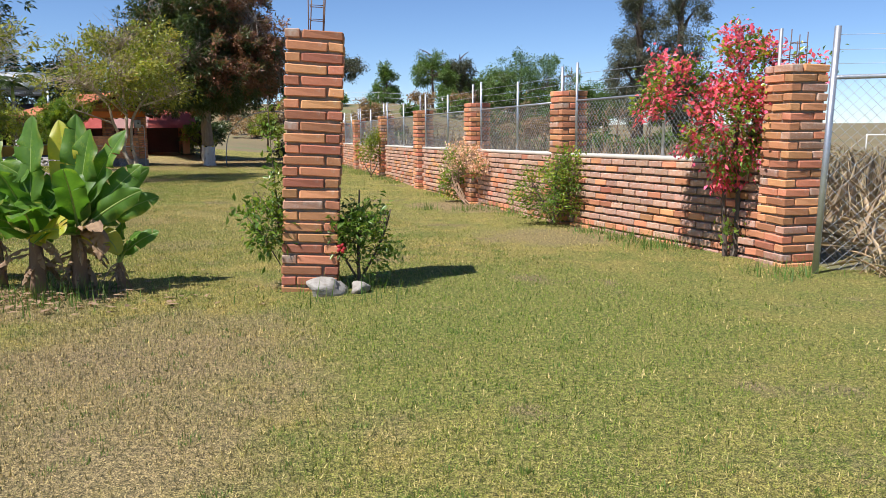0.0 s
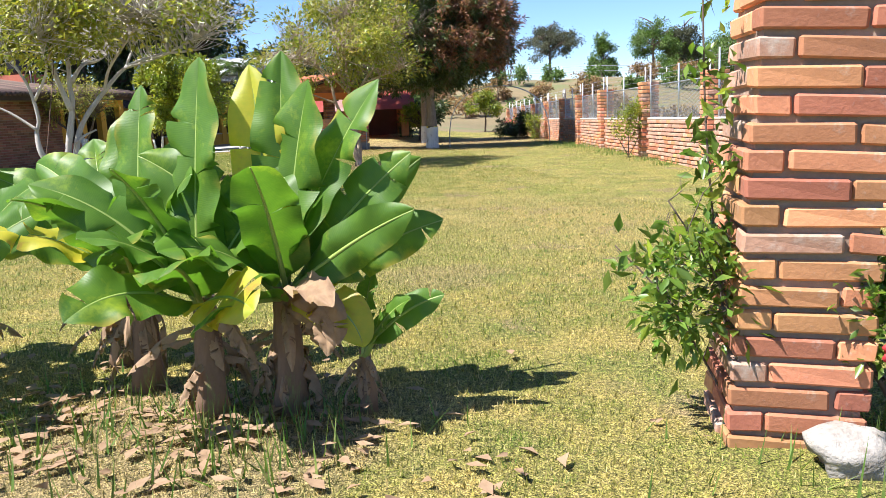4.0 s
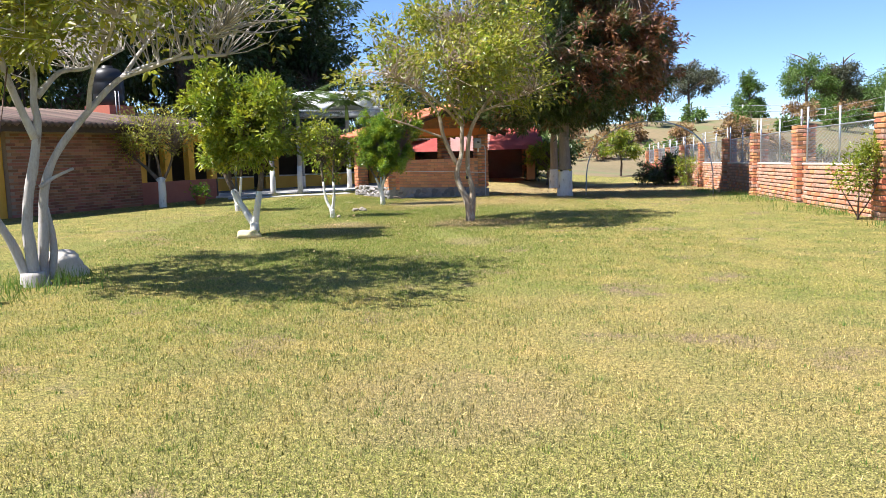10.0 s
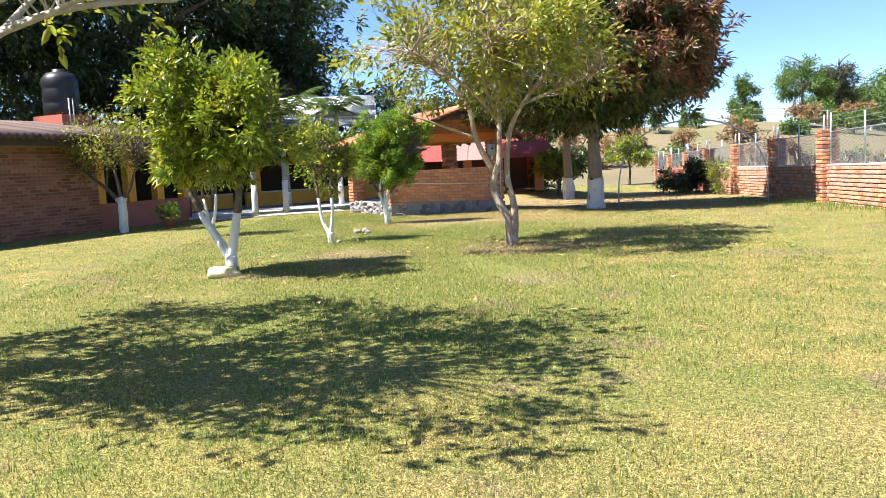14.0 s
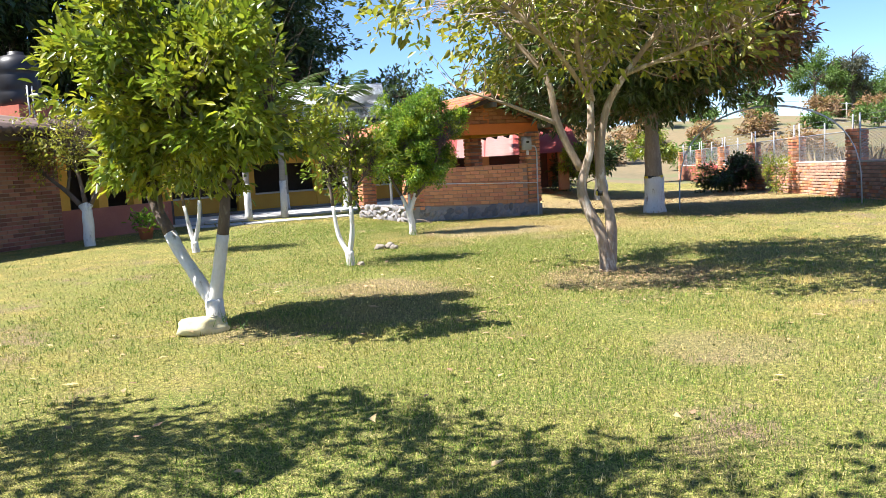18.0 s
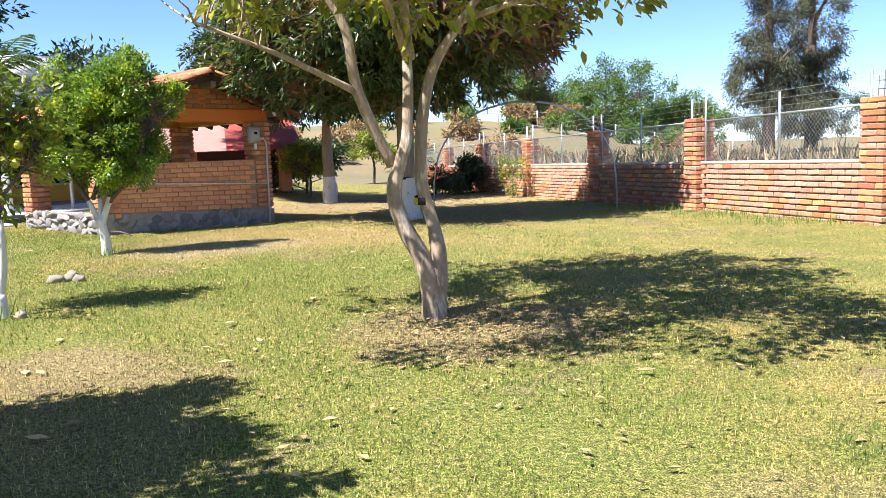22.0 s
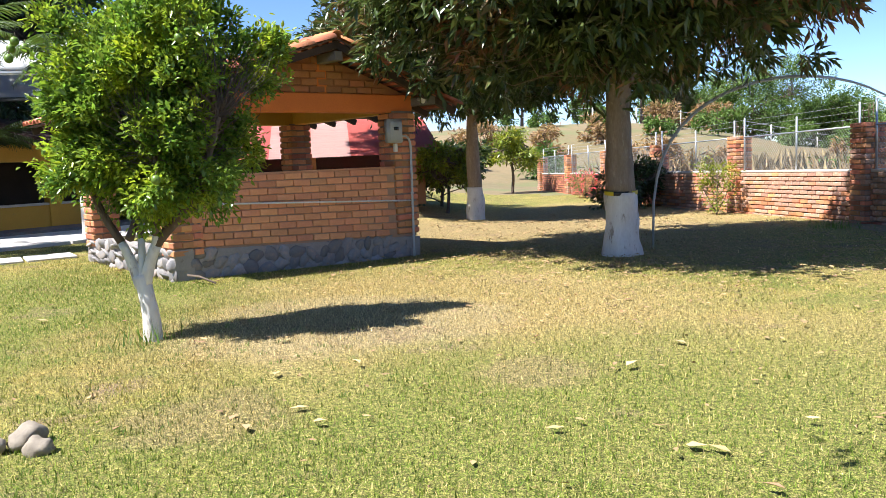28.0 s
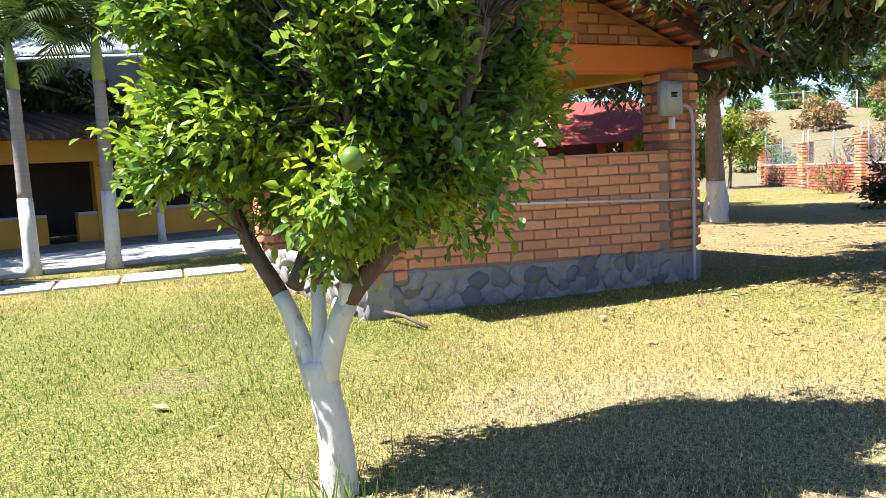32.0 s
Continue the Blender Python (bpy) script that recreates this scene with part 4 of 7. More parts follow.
    part("cover", bm, M["grey_box"], box_)
    bm = bmesh.new()
    box(bm, 0.09, 0.014, 0.05, pose(0, -0.064, 0.18), 0.003)
    part("window", bm, M["glass"], box_)
    bm = bmesh.new()
    box(bm, 0.05, 0.05, 0.12, pose(0.02, 0.0, -0.13), 0.004)
    part("nipple", bm, M["white_plastic"], box_)
    con = thing("conduit", KM @ Vector((KU - 0.33, -0.05, 0.0)), "grey conduit pipe running down the kiosk wall", "conduit", rz=KR)
    bm = bmesh.new()
    tube(bm, curve_pts([(0.02, -0.02, 1.76), (0.12, -0.02, 1.74), (0.17, -0.02, 1.62), (0.17, -0.02, 1.3), (0.16, -0.02, 0.7), (0.15, -0.02, -0.05)], 4), 0.017, 8)
    part("riser", bm, M["pvc"], con)
    for z in (0.4, 0.9, 1.25):
        bm = bmesh.new()
        box(bm, 0.06, 0.012, 0.02, pose(0.165, -0.02, z), 0.003)
        part("clip", bm, M["steel"], con)
    bm = bmesh.new()
    tube(bm, [(0.16, 0.03, 0.80), (-2.9, 0.03, 0.95)], 0.012, 8)
    part("cross_pipe", bm, M["white_plastic"], con, "white horizontal pipe")
    lamp = thing("flood_lamp", KM @ Vector((KU + 0.02, -0.22, col + 0.17)), "round white outdoor lamp at the eave", "lamp", rz=KR)
    bm = bmesh.new()
    r = bmesh.ops.create_uvsphere(bm, u_segments=14, v_segments=9, radius=0.062)
    part("bulb", bm, M["white_plastic"], lamp)
    bm = bmesh.new()
    tube(bm, [(0, 0.04, 0), (0, 0.13, 0.02)], [0.04, 0.03], 10)
    part("socket", bm, M["grey_box"], lamp)


def half_tile():
    if "tile" in BRICK:
        return BRICK["tile"]
    bm = bmesh.new()
    rows = []
    for x, r in ((-0.2, 0.082), (0.2, 0.096)):
        for rr in (r, r - 0.014):
            rows.append([bm.verts.new((x, rr * math.cos(math.pi * k / 6), rr * math.sin(math.pi * k / 6) * 0.75)) for k in range(7)])
    a, ai, b, bi = rows
    for k in range(6):
        bm.faces.new((a[k], b[k], b[k + 1], a[k + 1]))
        bm.faces.new((ai[k + 1], bi[k + 1], bi[k], ai[k]))
        bm.faces.new((a[k + 1], ai[k + 1], ai[k], a[k]))
        bm.faces.new((b[k], bi[k], bi[k + 1], b[k + 1]))
    me = bpy.data.meshes.new("roof_tile")
    bm.to_mesh(me)
    bm.free()
    me.polygons.foreach_set("use_smooth", [True] * len(me.polygons))
    me.materials.append(M["tile"])
    BRICK["tile"] = me
    return me


M["mortar_pale"] = material("pale mortar", (0.40, 0.27, 0.19), (0.32, 0.21, 0.15), 6, 50, 0.95, 0.5)
M["orange_brick_paint"] = material("orange painted brick", (0.42, 0.18, 0.07), (0.32, 0.14, 0.06), 5, 40, 0.85, 0.6, vary="object", swing=(0.8, 1.15))
M["grey_wood"] = material("grey weathered wood", (0.20, 0.18, 0.16), (0.13, 0.115, 0.10), 7, 50, 0.9, 0.5)
BRICK["gable"] = brick_mesh("brick", 0.25, 0.05, 0.085, M["orange_brick_paint"], 4)
kiosk()


# ---------- red-roofed shelter behind the kiosk ----------
def red_shelter():
    x, y = -18.8, 48.8
    root = thing("red_roof_shelter", (x, y, ground_z(x, y)), "brick shelter with a faded red sheet roof", "shelter", rz=22)
    for px, py in ((-3.6, -1.6), (-0.4, -1.6), (2.9, -1.6), (2.9, 1.8), (-3.6, 1.8)):
        bm = bmesh.new()
        box(bm, 0.4, 0.4, 1.75, pose(px, py, 0), 0.01)
        part("pier", bm, M["brick_far"], root, flat=True)
    bm = bmesh.new()
    v = [bm.verts.new(p) for p in ((-4.2, -2.5, 1.55), (3.5, -2.5, 1.55), (3.5, 0.1, 2.75), (-4.2, 0.1, 2.75), (3.5, 2.7, 1.55), (-4.2, 2.7, 1.55))]
    bm.faces.new((v[0], v[1], v[2], v[3]))
    bm.faces.new((v[3], v[2], v[4], v[5]))
    r = bmesh.ops.solidify(bm, geom=list(bm.faces), thickness=0.05)
    part("roof", bm, M["red_roof"], root, "faded red roof sheet", True)
    for k in range(2):
        bm = bmesh.new()
        w = 1.15
        v = [bm.verts.new(p) for p in ((-1.6 + k * 1.2, -2.53, 1.545), (-1.6 + k * 1.2 + w, -2.53, 1.545), (-1.6 + k * 1.2 + w + 0.25, 0.08, 2.752), (-1.6 + k * 1.2 + 0.25, 0.08, 2.752))]
        bm.faces.new(v)
        bmesh.ops.solidify(bm, geom=list(bm.faces), thickness=-0.03)
        bmesh.ops.recalc_face_normals(bm, faces=bm.faces)
        part("patch_sheet", bm, M["pink_sheet"], root, "sun-bleached pink roof sheet", True)
    # back wall and counter coloured dark in place of the shade below the eave
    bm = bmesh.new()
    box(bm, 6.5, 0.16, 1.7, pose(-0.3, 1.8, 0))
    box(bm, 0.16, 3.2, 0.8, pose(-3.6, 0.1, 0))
    part("back_wall", bm, M["plaster_shaded"], root, flat=True)
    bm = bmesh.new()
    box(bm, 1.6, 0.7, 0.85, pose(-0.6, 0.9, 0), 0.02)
    part("grill_counter", bm, M["plaster_shaded"], root, flat=True)


red_shelter()


# ---------- long brick house ----------
def brick_rows(bm, w, h, m, lc=0.285, hc=0.1, depth=0.03, seed=1):
    r = random.Random(seed)
    for k in range(int(h / hc)):
        x = -w / 2 + (0.14 if k % 2 else 0.0)
        while x < w / 2 - 0.05:
            l = min(0.27, w / 2 - x)
            box(bm, l, depth, hc - 0.022, m @ pose(x + l / 2, r.uniform(-0.004, 0.004), k * hc + 0.01))
            x += lc


def house():
    hx, z = -23.2, -0.32
    y0, y1 = 24.7, 29.6
    root = thing("brick_house", (hx, y0, z), "long low brick house with a dark tiled eave", "house", rz=0)
    h = 2.42
    bm = bmesh.new()
    box(bm, 0.22, y1 - y0, h, pose(-0.11, (y1 - y0) / 2, 0))
    part("wall", bm, M["mortar"], root, flat=True)
    bm = bmesh.new()
    w = y1 - y0
    for k in range(int(h / 0.09)):
        y = 0.0 + (0.14 if k % 2 else 0)
        while y < w - 0.05:
            l = min(0.27, w - y)
            box(bm, 0.03, l, 0.072, pose(0.0 + jitter(0.003), y + l / 2, k * 0.09 + 0.01))
            y += 0.283
    part("bricks", bm, M["brick_house"], root, flat=True)["kind"] = "stuff"
    # windowed part with low wall and yellow piers, running on
    bm = bmesh.new()
    box(bm, 0.22, 4.0, 0.75, pose(-0.3, w + 2.0, 0))
    part("low_wall", bm, M["brick_house"], root, flat=True)
    for k in range(4):
        bm = bmesh.new()
        box(bm, 0.24, 0.30, h - 0.75, pose(-0.3, w + 0.3 + k * 1.2, 0.75))
        part("pier", bm, M["yellow_paint"], root, "ochre yellow pier", True)
    bm = bmesh.new()
    box(bm, 0.2, 4.0, 0.3, pose(-0.3, w + 2.0, h - 0.3))
    part("lintel", bm, M["yellow_paint"], root, flat=True)
    # inner walls: the dimness of the room is painted into their colour
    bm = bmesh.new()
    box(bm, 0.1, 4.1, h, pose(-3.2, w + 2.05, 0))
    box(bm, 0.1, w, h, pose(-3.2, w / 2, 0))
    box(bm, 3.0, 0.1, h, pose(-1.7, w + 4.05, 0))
    part("inner_wall", bm, M["plaster_shaded"], root, flat=True)
    # doorway end beside the brick wall
    bm = bmesh.new()
    box(bm, 0.3, 0.35, h, pose(-0.3, -0.2, 0))
    part("jamb", bm, M["yellow_paint"], root, "yellow painted jamb", True)
    bm = bmesh.new()
    box(bm, 0.12, 1.6, 2.0, pose(-0.7, -1.2, 0), 0.01)
    part("door", bm, M["blue_door"], root, "grey-blue metal door", True)
    bm = bmesh.new()
    box(bm, 0.25, 6.0, h, pose(-0.9, -5.0, 0))
    part("end_wall", bm, M["yellow_paint"], root, flat=True)
    # roof: deep eave, tiles
    bm = bmesh.new()
    rows = []
    for k in range(-16, 43):
        yy = k * 0.22
        rows.append(yy)
    box(bm, 4.6, 13.0, 0.08, pose(-1.55, w / 2 + 0.3, h + 0.42, 0, 9, 0))
    part("roof_deck", bm, M["dark_wood"], root, flat=True)
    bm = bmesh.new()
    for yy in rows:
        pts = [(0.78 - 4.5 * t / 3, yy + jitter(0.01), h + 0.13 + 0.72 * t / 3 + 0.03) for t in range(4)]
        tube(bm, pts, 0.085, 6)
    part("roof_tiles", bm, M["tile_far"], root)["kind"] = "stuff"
    bm = bmesh.new()
    box(bm, 0.08, 13.0, 0.2, pose(0.62, w / 2 + 0.3, h - 0.06))
    part("fascia", bm, M["dark_wood"], root, flat=True)
    # tank on the roof
    tank = thing("water_tank", (hx - 3.2, 31.6, z + h + 1.1), "black plastic water tank on the house roof", "water tank")
    bm = bmesh.new()
    prof = [(0.0, 0.0), (0.5, 0.0), (0.55, 0.06), (0.55, 0.35), (0.53, 0.4), (0.55, 0.45), (0.55, 0.8), (0.53, 0.85), (0.55, 0.9), (0.54, 1.15), (0.4, 1.32), (0.2, 1.38), (0.2, 1.45), (0.0, 1.46)]
    tube(bm, [(0, 0, zz) for _, zz in prof[1:]], [r for r, _ in prof[1:-1]] + [0.01], 22)
    part("tank_body", bm, M["tank"], tank)
    bm = bmesh.new()
    box(bm, 1.2, 1.2, 1.0, pose(0, 0, -1.0))
    part("stand", bm, M["brick_far"], tank, flat=True)
    bm = bmesh.new()
    for dy in (-0.3, -0.15):
        tube(bm, [(0.62, dy, -0.6), (0.62, dy, 0.5)], 0.02, 6)
    part("pipe", bm, M["white_plastic"], tank)


M["brick_house"] = material("dull brick", (0.33, 0.15, 0.095), (0.24, 0.105, 0.068), 1.2, 30, 0.92, 0.4, c3=(0.40, 0.33, 0.28), vary="island", third=(0.66, 0.8))
M["blue_door"] = material("grey blue door", (0.25, 0.29, 0.36), (0.2, 0.24, 0.3), 3, 30, 0.6, 0.1)
house()


# ---------- yellow porch, path, canopy ----------
def porch():
    x, y = -26.2, 39.1
    root = thing("yellow_porch", (x, y, -0.27), "ochre yellow porch with dark openings and a tiled eave", "house", rz=60)
    lo, hi = -6.5, 9.5
    for px in (-6.2, -3.0, 1.45, 4.3, 6.8, 9.2):
        bm = bmesh.new()
        box(bm, 0.28, 0.3, 1.66, pose(px, 0, 0), 0.01)
        part("pier", bm, M["yellow_paint"], root, flat=True)
    for a, b in ((-6.06, -3.14), (-2.86, 0.34), (0.92, 1.31), (1.59, 4.16), (4.44, 6.0), (6.94, 9.06)):
        bm = bmesh.new()
        box(bm, b - a, 0.2, 0.56, pose((a + b) / 2, 0, 0))
        part("low_wall", bm, M["yellow_paint"], root, flat=True)
        bm = bmesh.new()
        box(bm, b - a - 0.01, 0.28, 0.06, pose((a + b) / 2, 0, 0.56), 0.01)
        part("wall_cap", bm, M["coping"], root, "pale cap on the low wall", True)
    bm = bmesh.new()
    box(bm, hi - lo, 0.3, 0.46, pose((lo + hi) / 2, 0, 1.662))
    part("lintel", bm, M["yellow_paint"], root, flat=True)
    # walls behind the openings, coloured dark to stand for indoor shade
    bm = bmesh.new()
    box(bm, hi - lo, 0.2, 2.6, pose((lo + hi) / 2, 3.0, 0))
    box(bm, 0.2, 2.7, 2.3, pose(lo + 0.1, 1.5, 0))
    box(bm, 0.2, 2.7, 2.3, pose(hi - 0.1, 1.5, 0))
    part("inner_wall", bm, M["plaster_shaded"], root, flat=True)
    win = bmesh.new()
    for dx in (-0.5, -0.25, 0.0, 0.25, 0.5):
        box(win, 0.03, 0.04, 0.8, pose(-1.6 + dx, 2.87, 0.95))
    for dz in (0.95, 1.22, 1.49, 1.74):
        box(win, 1.03, 0.04, 0.03, pose(-1.6, 2.875, dz))
    part("window", win, M["white_plastic"], root, "white barred window in the back wall", True)
    bm = bmesh.new()
    box(bm, hi - lo + 1.0, 4.6, 0.08, pose((lo + hi) / 2, 1.2, 2.46, 10, 0, 0))
    part("roof_deck", bm, M["dark_wood"], root, flat=True)
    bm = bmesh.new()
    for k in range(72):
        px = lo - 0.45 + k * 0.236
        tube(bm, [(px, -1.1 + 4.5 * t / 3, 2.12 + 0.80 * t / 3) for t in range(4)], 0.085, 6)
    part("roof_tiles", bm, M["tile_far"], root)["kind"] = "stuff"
    bm = bmesh.new()
    box(bm, hi - lo, 1.3, 0.12, pose((lo + hi) / 2, -0.85, -0.1))
    part("stone_edge", bm, M["stone"], root, flat=True)

    path = thing("garden_path", (-22.4, 38.1, ground_z(-22.4, 38.1) + 0.02), "pale concrete path beside the porch", "path", kind="structure", rz=58)
    crnd = random.Random(4)
    for k in range(7):
        for j in range(3):
            bm = bmesh.new()
            box(bm, 1.46, 0.98, 0.07, pose(-4.2 + k * 1.5, -1.1 + j * 1.02, -0.02), 0.008)
            part("slab", bm, M["concrete"], path, flat=True)
    walk2 = thing("stepping_path", (-20.4, 34.9, ground_z(-20, 34)), "narrow pale flagstone path at the lawn edge", "path", kind="structure", rz=42)
    for k in range(6):
        bm = bmesh.new()
        box(bm, 0.72, 0.75, 0.05, pose(-2.4 + k * 0.76, 0, -0.012, 0, 0, crnd.uniform(-3, 3)), 0.012)
        part("flagstone", bm, M["concrete"], walk2, flat=True)

    tarp = thing("canopy", (-23.9, 41.4, -0.15), "white arched canopy roof on steel legs", "canopy", rz=118)
    bm = bmesh.new()
    n = 16
    ring = []
    for y in (-3.2, -1.6, 0, 1.6, 3.2):
        ring.append([bm.verts.new((-3.0 + 6.0 * k / n, y, 3.3 + 1.0 * math.sin(math.pi * k / n) + 0.02 * math.sin(k * 2 + y))) for k in range(n + 1)])
    for a, b in zip(ring, ring[1:]):
        for k in range(n):
            bm.faces.new((a[k], a[k + 1], b[k + 1], b[k]))
    bmesh.ops.solidify(bm, geom=list(bm.faces), thickness=0.03)
    part("canopy_sheet", bm, M["white_sheet"], tarp)
    bm = bmesh.new()
    for sx in (-3.0, 3.0):
        tube(bm, [(sx, -3.2, 3.25), (sx, 3.2, 3.25)], 0.04, 8)
    for sy in (-3.2, 3.2):
        tube(bm, [(-3.0, sy, 3.25), (3.0, sy, 3.25)], 0.04, 8)
    part("frame", bm, M["steel"], tarp)
    for sx, sy in ((-3.0, -3.2), (3.0, -3.2), (-3.0, 3.2)):
        bm = bmesh.new()
        tube(bm, [(sx, sy, -0.15), (sx, sy, 3.25)], 0.05, 8)
        part("leg", bm, M["steel"], tarp)


porch()


def palm(x, y, h, white, label, lean=0.0, r=0.10):
    root = thing("palm_tree", (x, y, ground_z(x, y)), label, "palm", "path palms")
    bm = bmesh.new()
    zs = [white + (h - white) * k / 14 for k in range(15)]
    tube(bm, [(lean * z / h, 0, z) for z in zs], [r * (1.0 - 0.2 * z / h) * (1 + 0.04 * (k % 2)) for k, z in enumerate(zs)], 12)
    part("trunk", bm, M["palm_trunk"], root)
    bm = bmesh.new()
    tube(bm, [(lean * z / h, 0, z) for z in (0, 0.15, white * 0.5, white + 0.01)], [r * 1.35, r * 1.12, r * 1.05, r * 1.02], 12, 0.1)
    part("painted_base", bm, M["whitewash"], root, "whitewashed lower trunk")
    bm = bmesh.new()
    tube(bm, [(lean, 0, h - 0.02), (lean, 0, h + 0.35), (lean, 0, h + 0.7)], [r * 0.9, r * 0.8, r * 0.3], 10)
    part("crownshaft", bm, M["rib"], root)
    pr = random.Random(int(x * 31))
    for k in range(13):
        az = k * 2.4 + pr.uniform(-0.2, 0.2)
        up = pr.uniform(0.35, 1.35)
        bm = bmesh.new()
        L = pr.uniform(1.3, 1.8)
        pts = []
        for t in range(9):
            s = t / 8
            rad = L * s * (0.75 + 0.1 * up)
            pts.append(Vector((lean + rad * math.cos(az), rad * math.sin(az), h + 0.68 + L * s * up * 0.85 - 1.1 * L * s * s * (0.55 + 0.2 * (1 - up)))))
        tube(bm, pts, [0.018 * (1 - 0.8 * i / 8) for i in range(9)], 4)
        for i in range(1, 9):
            for j in range(4):
                f = i - 1 + j / 4
                p = pts[i - 1].lerp(pts[i], j / 4)
                d = (pts[i] - pts[i - 1]).normalized()
                sd = d.cross(Vector((0, 0, 1))).normalized()
                ln = 0.50 * math.sin(math.pi * min(0.95, 0.12 + f / 9)) + 0.06
                for sg in (-1, 1):
                    tip = p + sd * sg * ln * 0.8 + d * ln * 0.55 - Vector((0, 0, ln * pr.uniform(0.25, 0.55)))
                    a, b = p - d * 0.016, p + d * 0.016
                    m_ = (p + tip) / 2 + Vector((0, 0, 0.03))
                    vs = [bm.verts.new(q) for q in (a, b, m_ + d * 0.014, tip, m_ - d * 0.014)]
                    bm.faces.new(vs)
        part("frond", bm, M["palm"], root)
    return root


palm(-22.2, 35.55, 2.6, 1.08, "slender palm with whitewashed trunk beside the path")
palm(-21.4, 36.25, 2.7, 1.12, "slender palm with whitewashed trunk beside the path", 0.05)
palm(-23.6, 39.9, 1.3, 0.6, "young palm in front of the yellow porch", 0.0, 0.07)
palm(-21.0, 39.5, 3.0, 1.1, "slender palm with whitewashed trunk beside the path")

# ---------- garden trees ----------
V = Vector
make_tree("citrus_tree", (-12.62, 21.45), "citrus tree with forked whitewashed trunk and yellow-green crown",
          [([(0.02, 0, -0.05), (0.0, 0, 0.25)], 0.10, 0.085), ([(0, 0, 0.2), (-0.33, 0.05, 0.60), (-0.60, 0.1, 1.0), (-0.72, 0.12, 1.22)], 0.065, 0.05),
           ([(0.0, 0, 0.2), (0.13, 0.0, 0.75), (0.22, 0.0, 1.2), (0.2, 0.05, 1.75), (0.0, 0.1, 2.3)], 0.068, 0.03),
           ([(0.22, 0, 1.2), (0.5, -0.1, 1.6), (0.85, -0.1, 1.85)], 0.035, 0.015), ([(0.2, 0, 1.5), (-0.3, -0.2, 1.9), (-0.75, -0.3, 2.1)], 0.03, 0.012),
           ([(-0.6, 0.1, 1.0), (-0.62, 0.1, 1.5), (-0.75, 0.2, 1.9)], 0.03, 0.012), ([(0.2, 0, 1.5), (0.25, 0.5, 2.0)], 0.03, 0.012), ([(0.2, 0, 1.5), (0.25, -0.6, 1.95)], 0.03, 0.012)],
          [(-0.25, -0.15, 2.12, 0.85, 0.9, 0.75), (0.6, -0.15, 2.15, 0.85, 0.9, 0.65), (0.15, -0.15, 2.6, 0.8, 0.8, 0.52), (-0.05, -0.2, 1.75, 0.7, 0.7, 0.35)],
          560, 30, 0.095, 0.42, M["leaf_citrus"], M["bark_dark"], 0.06, 0.36, 0.5, white=0.82, bare=110, twig=0.007, freq=2.0, droop=0.12, bough=0.13, sprays=7, full=True)
make_tree("citrus_tree", (-9.64, 24.86), "tall citrus tree with pale forked trunk and thin olive crown",
          [([(0.0, 0, -0.08), (0.0, 0, 0.12), (0.0, 0, 0.3), (-0.01, 0.03, 0.44)], 0.118, 0.025), ([(-0.02, 0, -0.08), (-0.03, 0, 0.35), (-0.2, 0, 0.72), (-0.27, 0.0, 1.0), (-0.2, 0, 1.25), (-0.14, 0, 1.5), (-0.13, 0, 2.3), (-0.2, 0, 3.2), (-0.1, 0.1, 4.1)], 0.085, 0.025),
           ([(0.03, 0.02, -0.08), (0.05, 0.04, 0.42), (0.02, 0.1, 0.72), (-0.06, 0.1, 1.1), (0.02, 0.05, 1.8), (0.28, 0, 2.25), (0.8, 0.1, 2.9), (1.2, 0.2, 3.6)], 0.078, 0.02),
           ([(-0.27, 0.02, 1.2), (-0.5, -0.1, 1.75), (-0.6, -0.2, 2.3), (-1.1, -0.3, 2.9), (-1.5, -0.3, 3.3)], 0.05, 0.02),
           ([(-0.1, 0, 2.2), (0.2, 0.7, 2.8), (0.4, 1.3, 3.4)], 0.035, 0.015), ([(-0.1, 0, 2.0), (-0.1, -0.8, 2.6), (0.2, -1.3, 3.1)], 0.035, 0.015),
           ([(0.28, 0, 2.25), (0.9, -0.3, 2.4), (1.6, -0.4, 2.6)], 0.03, 0.012), ([(-0.13, 0, 2.0), (-0.3, -1.0, 2.5), (-0.6, -2.3, 2.9)], 0.035, 0.012), ([(-0.5, -0.1, 1.75), (-1.0, -0.5, 2.0), (-1.5, -0.7, 2.2)], 0.028, 0.01)],
          [(-0.9, 0, 3.3, 1.5, 1.6, 1.15), (0.7, 0.2, 3.4, 1.4, 1.5, 1.2), (-0.1, 0, 4.1, 1.5, 1.5, 0.9), (-0.2, 0.2, 2.7, 1.5, 1.3, 0.45), (-0.6, -2.2, 2.95, 1.1, 1.0, 0.5), (0.6, -1.7, 3.1, 1.1, 1.0, 0.5)],
          780, 15, 0.115, 0.42, M["leaf_olive"], M["bark"], 0.085, 0.42, 0.35, bare=420, twig=0.011, freq=1.5, droop=0.12, second=(M["leaf_citrus"], 0.3), bough=0.19, sprays=7, full=True)
